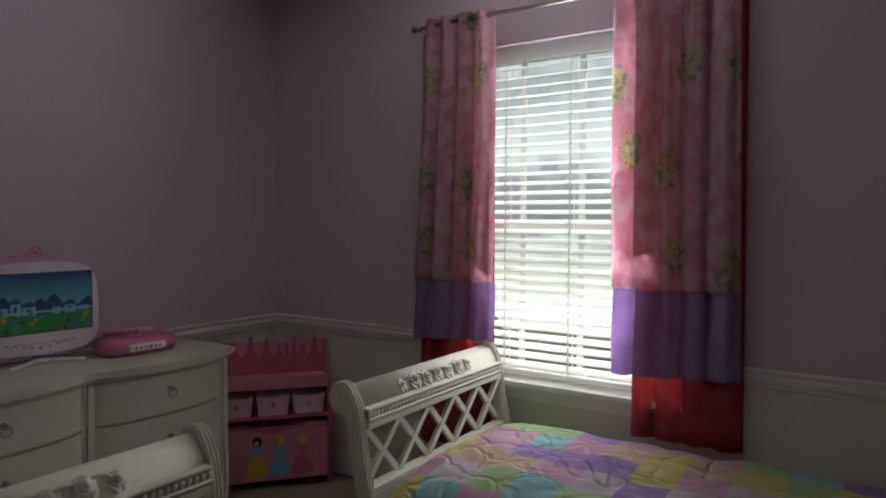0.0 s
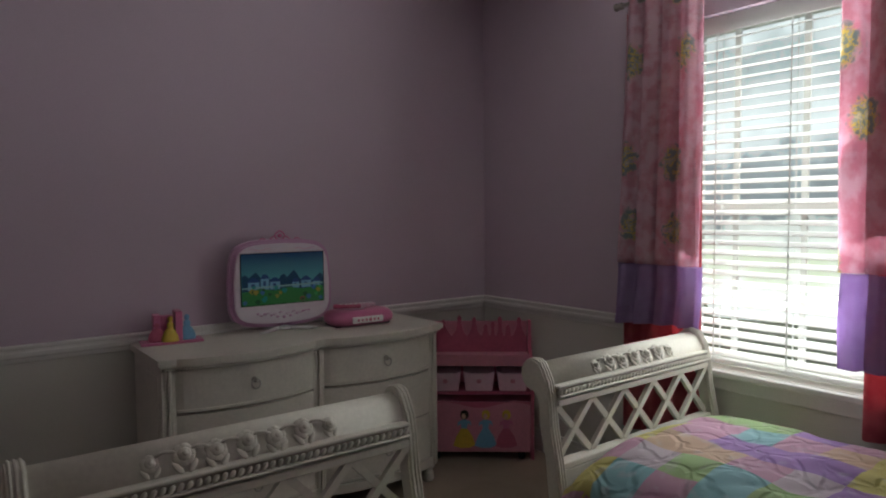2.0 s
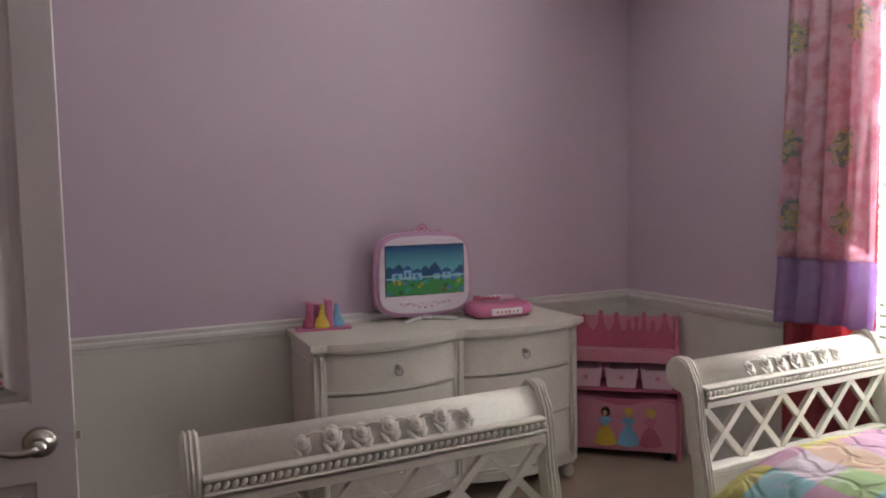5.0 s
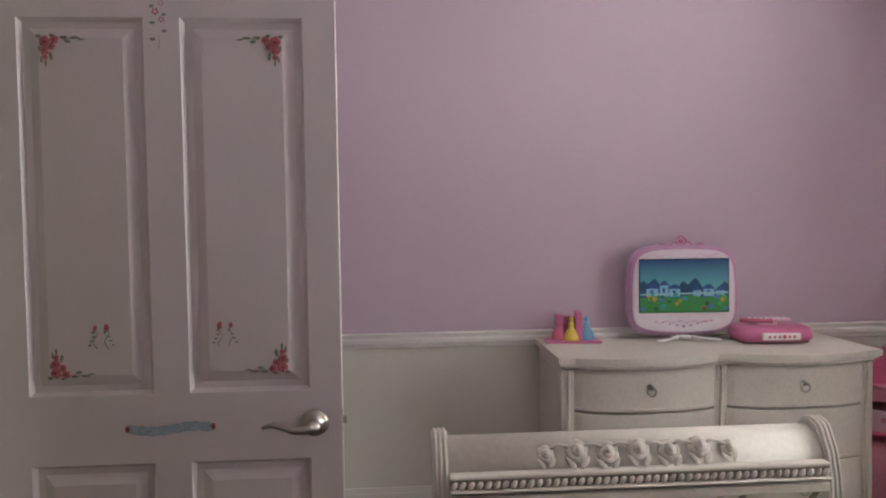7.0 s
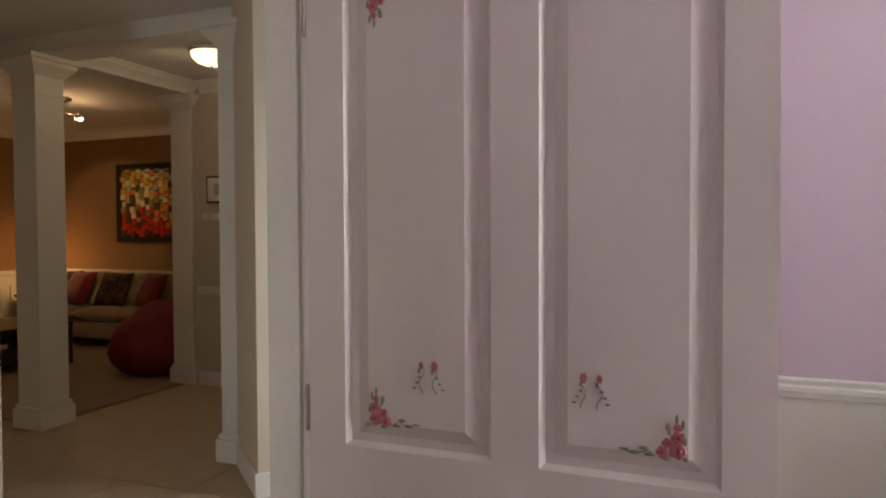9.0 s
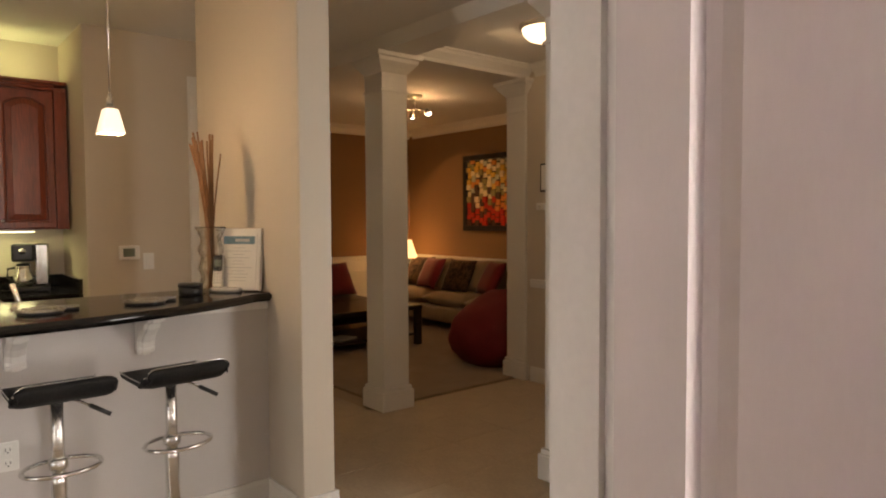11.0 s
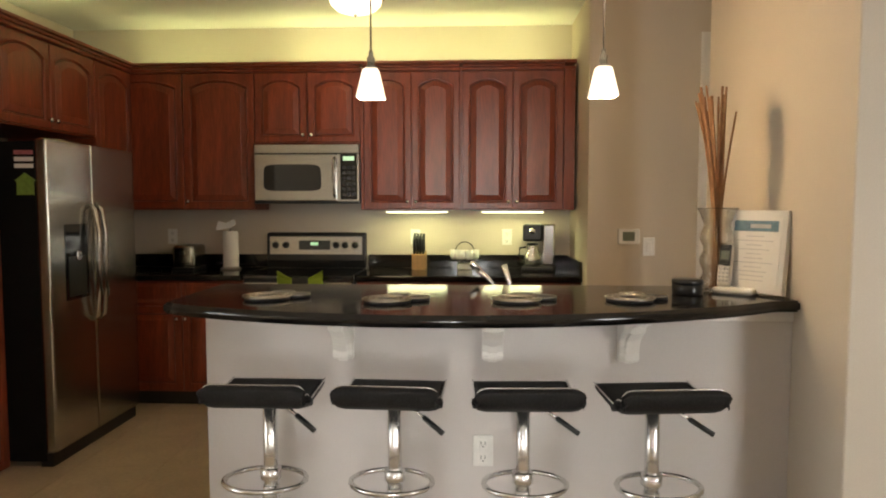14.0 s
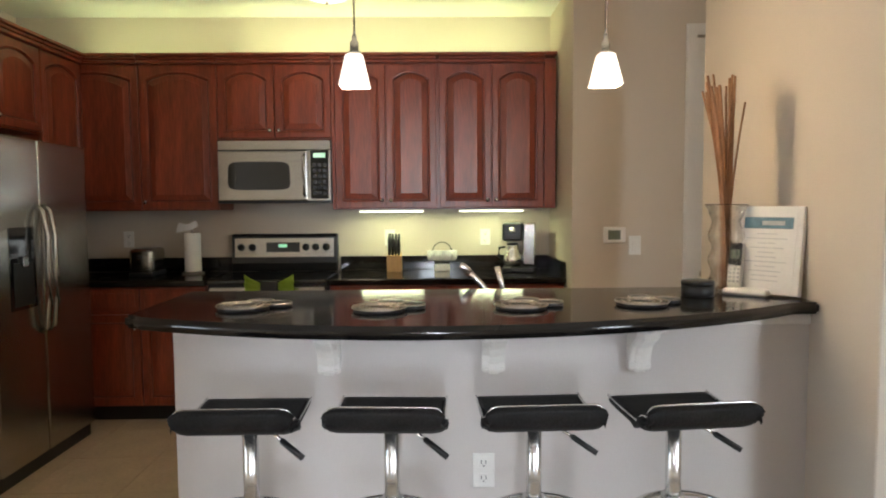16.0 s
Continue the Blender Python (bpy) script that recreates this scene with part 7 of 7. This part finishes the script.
sofa = thing("sofa", "long beige fabric sofa against the brown wall", "sofa", pose(-6.75, 6.43, 0.008))
part("frame", boxes((-1.25, 1.25, 0.0, 0.68, 0.10, 0.30), bevel=0.03, segments=2), SOFA, sofa, smooth=True)
part("back", boxes((-1.25, 1.25, 0.50, 0.69, 0.28, 0.74), bevel=0.06, segments=3), SOFA, sofa, smooth=True)
for k in range(3):
    p = part("seat_cushion", pillow(0.83, 0.56, 0.20, seed=k), SOFA, sofa, smooth=True)
    p.location = (-0.83 + 0.83 * k, 0.27, 0.385)
    p = part("back_cushion", pillow(0.80, 0.46, 0.22, seed=k + 4, crumple=0.02), SOFA, sofa, smooth=True)
    p.matrix_basis = pose(-0.83 + 0.83 * k, 0.46, 0.66, 72, 0, 0)
for x in (-1.2, 1.2):
    for y in (0.06, 0.62):
        part("foot", boxes((x - 0.03, x + 0.03, y - 0.03, y + 0.03, 0, 0.10)), DARKW, sofa)
for x, y, m, rz, lab in ((-7.72, 6.80, CUSHB, 10, "brown patterned cushion leaning on the sofa"), (-7.35, 6.72, CUSHR, -8, "dark red cushion leaning on the sofa"), (-6.75, 6.70, CUSHB, 5, "brown patterned cushion leaning on the sofa"), (-6.15, 6.70, CUSHR, -20, "dark red cushion leaning on the sofa")):
    c = part("cushion", pillow(0.44, 0.44, 0.15, seed=x), m, None, smooth=True)
    c.matrix_basis = pose(x, y, 0.695, 62, 0, rz)
    tagged(c, lab, "cushion", "sofa cushions")
chair = thing("armchair", "dark armchair by the wainscot wall", "armchair", pose(-7.5, 5.2, 0.008))
part("seat", boxes((-0.5, 0.35, -0.6, 0.6, 0.14, 0.42), bevel=0.05, segments=2), DARKW, chair, smooth=True)
part("back", boxes((-0.58, -0.38, -0.6, 0.6, 0.14, 0.72), bevel=0.06, segments=2), DARKW, chair, smooth=True)
for x in (-0.45, 0.28):
    for y in (-0.52, 0.52):
        part("leg", boxes((x - 0.03, x + 0.03, y - 0.03, y + 0.03, 0, 0.14)), DARKW, chair)
for y, m, rz in ((5.0, CUSHB, 80), (5.45, CUSHR, 95)):
    c = part("cushion", pillow(0.46, 0.46, 0.15, seed=y), m, None, smooth=True)
    c.matrix_basis = pose(-7.70, y, 0.66, 60, 0, rz)
    tagged(c, "dark red cushion on the armchair" if m is CUSHR else "brown patterned cushion on the armchair", "cushion", "armchair cushions")
tb = thing("coffee_table", "dark espresso coffee table with open frame legs", "coffee table", pose(-6.62, 5.05, 0.008))
part("tabletop", boxes((-0.42, 0.42, -0.62, 0.62, 0.40, 0.45), bevel=0.006), DARKW, tb)
part("lower_shelf", boxes((-0.36, 0.36, -0.56, 0.56, 0.10, 0.13), bevel=0.004), DARKW, tb)
for x in (-0.38, 0.38):
    for y in (-0.58, 0.58):
        part("leg", boxes((x - 0.035, x + 0.035, y - 0.035, y + 0.035, 0, 0.40), bevel=0.003), DARKW, tb)
mgz = thing("magazine", "folded magazine on the lower shelf of the coffee table", "magazine", pose(-6.45, 4.75, 0.138, 0, 0, 20))
part("pages", boxes((-0.11, 0.11, -0.14, 0.14, 0, 0.018), bevel=0.003), PAPER, mgz)
bb = bmesh.new()
bmesh.ops.create_icosphere(bb, subdivisions=4, radius=1)
for v in bb.verts:
    n = v.co.normalized()
    r = 1 + 0.06 * noise.noise(n * 2.2) + 0.03 * noise.noise(n * 6)
    z = n.z * 0.36 * r
    z = max(z, -0.26) + 0.26
    if n.z > 0.3:
        z += 0.13 * (n.z - 0.3) * (1 + n.x)
    v.co = Vector((n.x * 0.50 * r, n.y * 0.50 * r, z))
bean = part("beanbag", bb, BEAN, None, smooth=True)
bean.matrix_basis = pose(-5.02, 5.72, 0.008, 0, 0, 20)
tagged(bean, "slumped dark red beanbag on the carpet", "beanbag")
st = thing("side_table", "small dark side table in the corner", "side table", pose(-8.08, 6.80, 0.008))
part("tabletop", boxes((-0.24, 0.24, -0.24, 0.24, 0.55, 0.58), bevel=0.004), DARKW, st)
for x in (-0.2, 0.2):
    for y in (-0.2, 0.2):
        part("leg", boxes((x - 0.02, x + 0.02, y - 0.02, y + 0.02, 0, 0.55)), DARKW, st)
tl = thing("table_lamp", "lit table lamp with a cream cone shade", "table lamp", pose(-7.98, 6.76, 0.588))
part("base", lathe([(0.07, 0), (0.075, 0.015), (0.03, 0.04), (0.045, 0.12), (0.05, 0.17), (0.02, 0.24), (0.010, 0.30)], 24), DARKW, tl, smooth=True)
shd = part("shade", lathe([(0.17, 0.28), (0.172, 0.282), (0.085, 0.54), (0.083, 0.54), (0.165, 0.285)], 32), LAMPSH, tl, "glowing cream shade", True)
shd.visible_shadow = False
fan = thing("spot_cluster", "ceiling spot fitting with lit bulbs", "ceiling lamp", pose(-5.96, 5.39, 0))
part("canopy", lathe([(0.09, 2.744), (0.09, 2.72), (0.04, 2.70), (0.0, 2.70)], 20), NICKEL, fan, smooth=True)
part("stem", tube([(0, 0, 2.70), (0, 0, 2.58)], 0.012, 8), NICKEL, fan, smooth=True)
for a in (30, 150, 270):
    ca, sa = math.cos(radians(a)), math.sin(radians(a))
    arm = part("arm", tube([(0, 0, 2.60), (0.14 * ca, 0.14 * sa, 2.57)], 0.008, 8), NICKEL, fan, smooth=True)
    cup = part("spot_cup", lathe([(0.018, 0.06), (0.03, 0.04), (0.042, 0.0), (0.038, 0.0), (0.0, 0.045)], 16), NICKEL, fan, smooth=True)
    cup.matrix_basis = pose(0.16 * ca, 0.16 * sa, 2.535, 25 * sa, -25 * ca, 0)
    bl = part("bulb", ball((0.165 * ca, 0.165 * sa, 2.54), 0.030, (1, 1, 0.8), None, 10), BULB, fan, "glowing bulb", True)
    bl.visible_shadow = False

# ---- floor tiles, last ----
T = 0.457
tile_me = mesh_of(boxes((0.0015, T - 0.0015, 0.0015, T - 0.0015, -0.012, 0.0), bevel=0.001), "tile", TILE)
for i in range(-14, 0):
    for j in range(-4, 12):
        x, y = -0.73 + i * T + 0.01, j * T + 0.12
        inside = (-6.1 < x + T / 2 < -0.7 and -1.6 < y + T / 2 < 5.4)
        if not inside or (x < -4.43 and y > 3.7):
            continue
        o = new("tile", tile_me)
        o.parent = floor
        o.location = (x, y, 0)
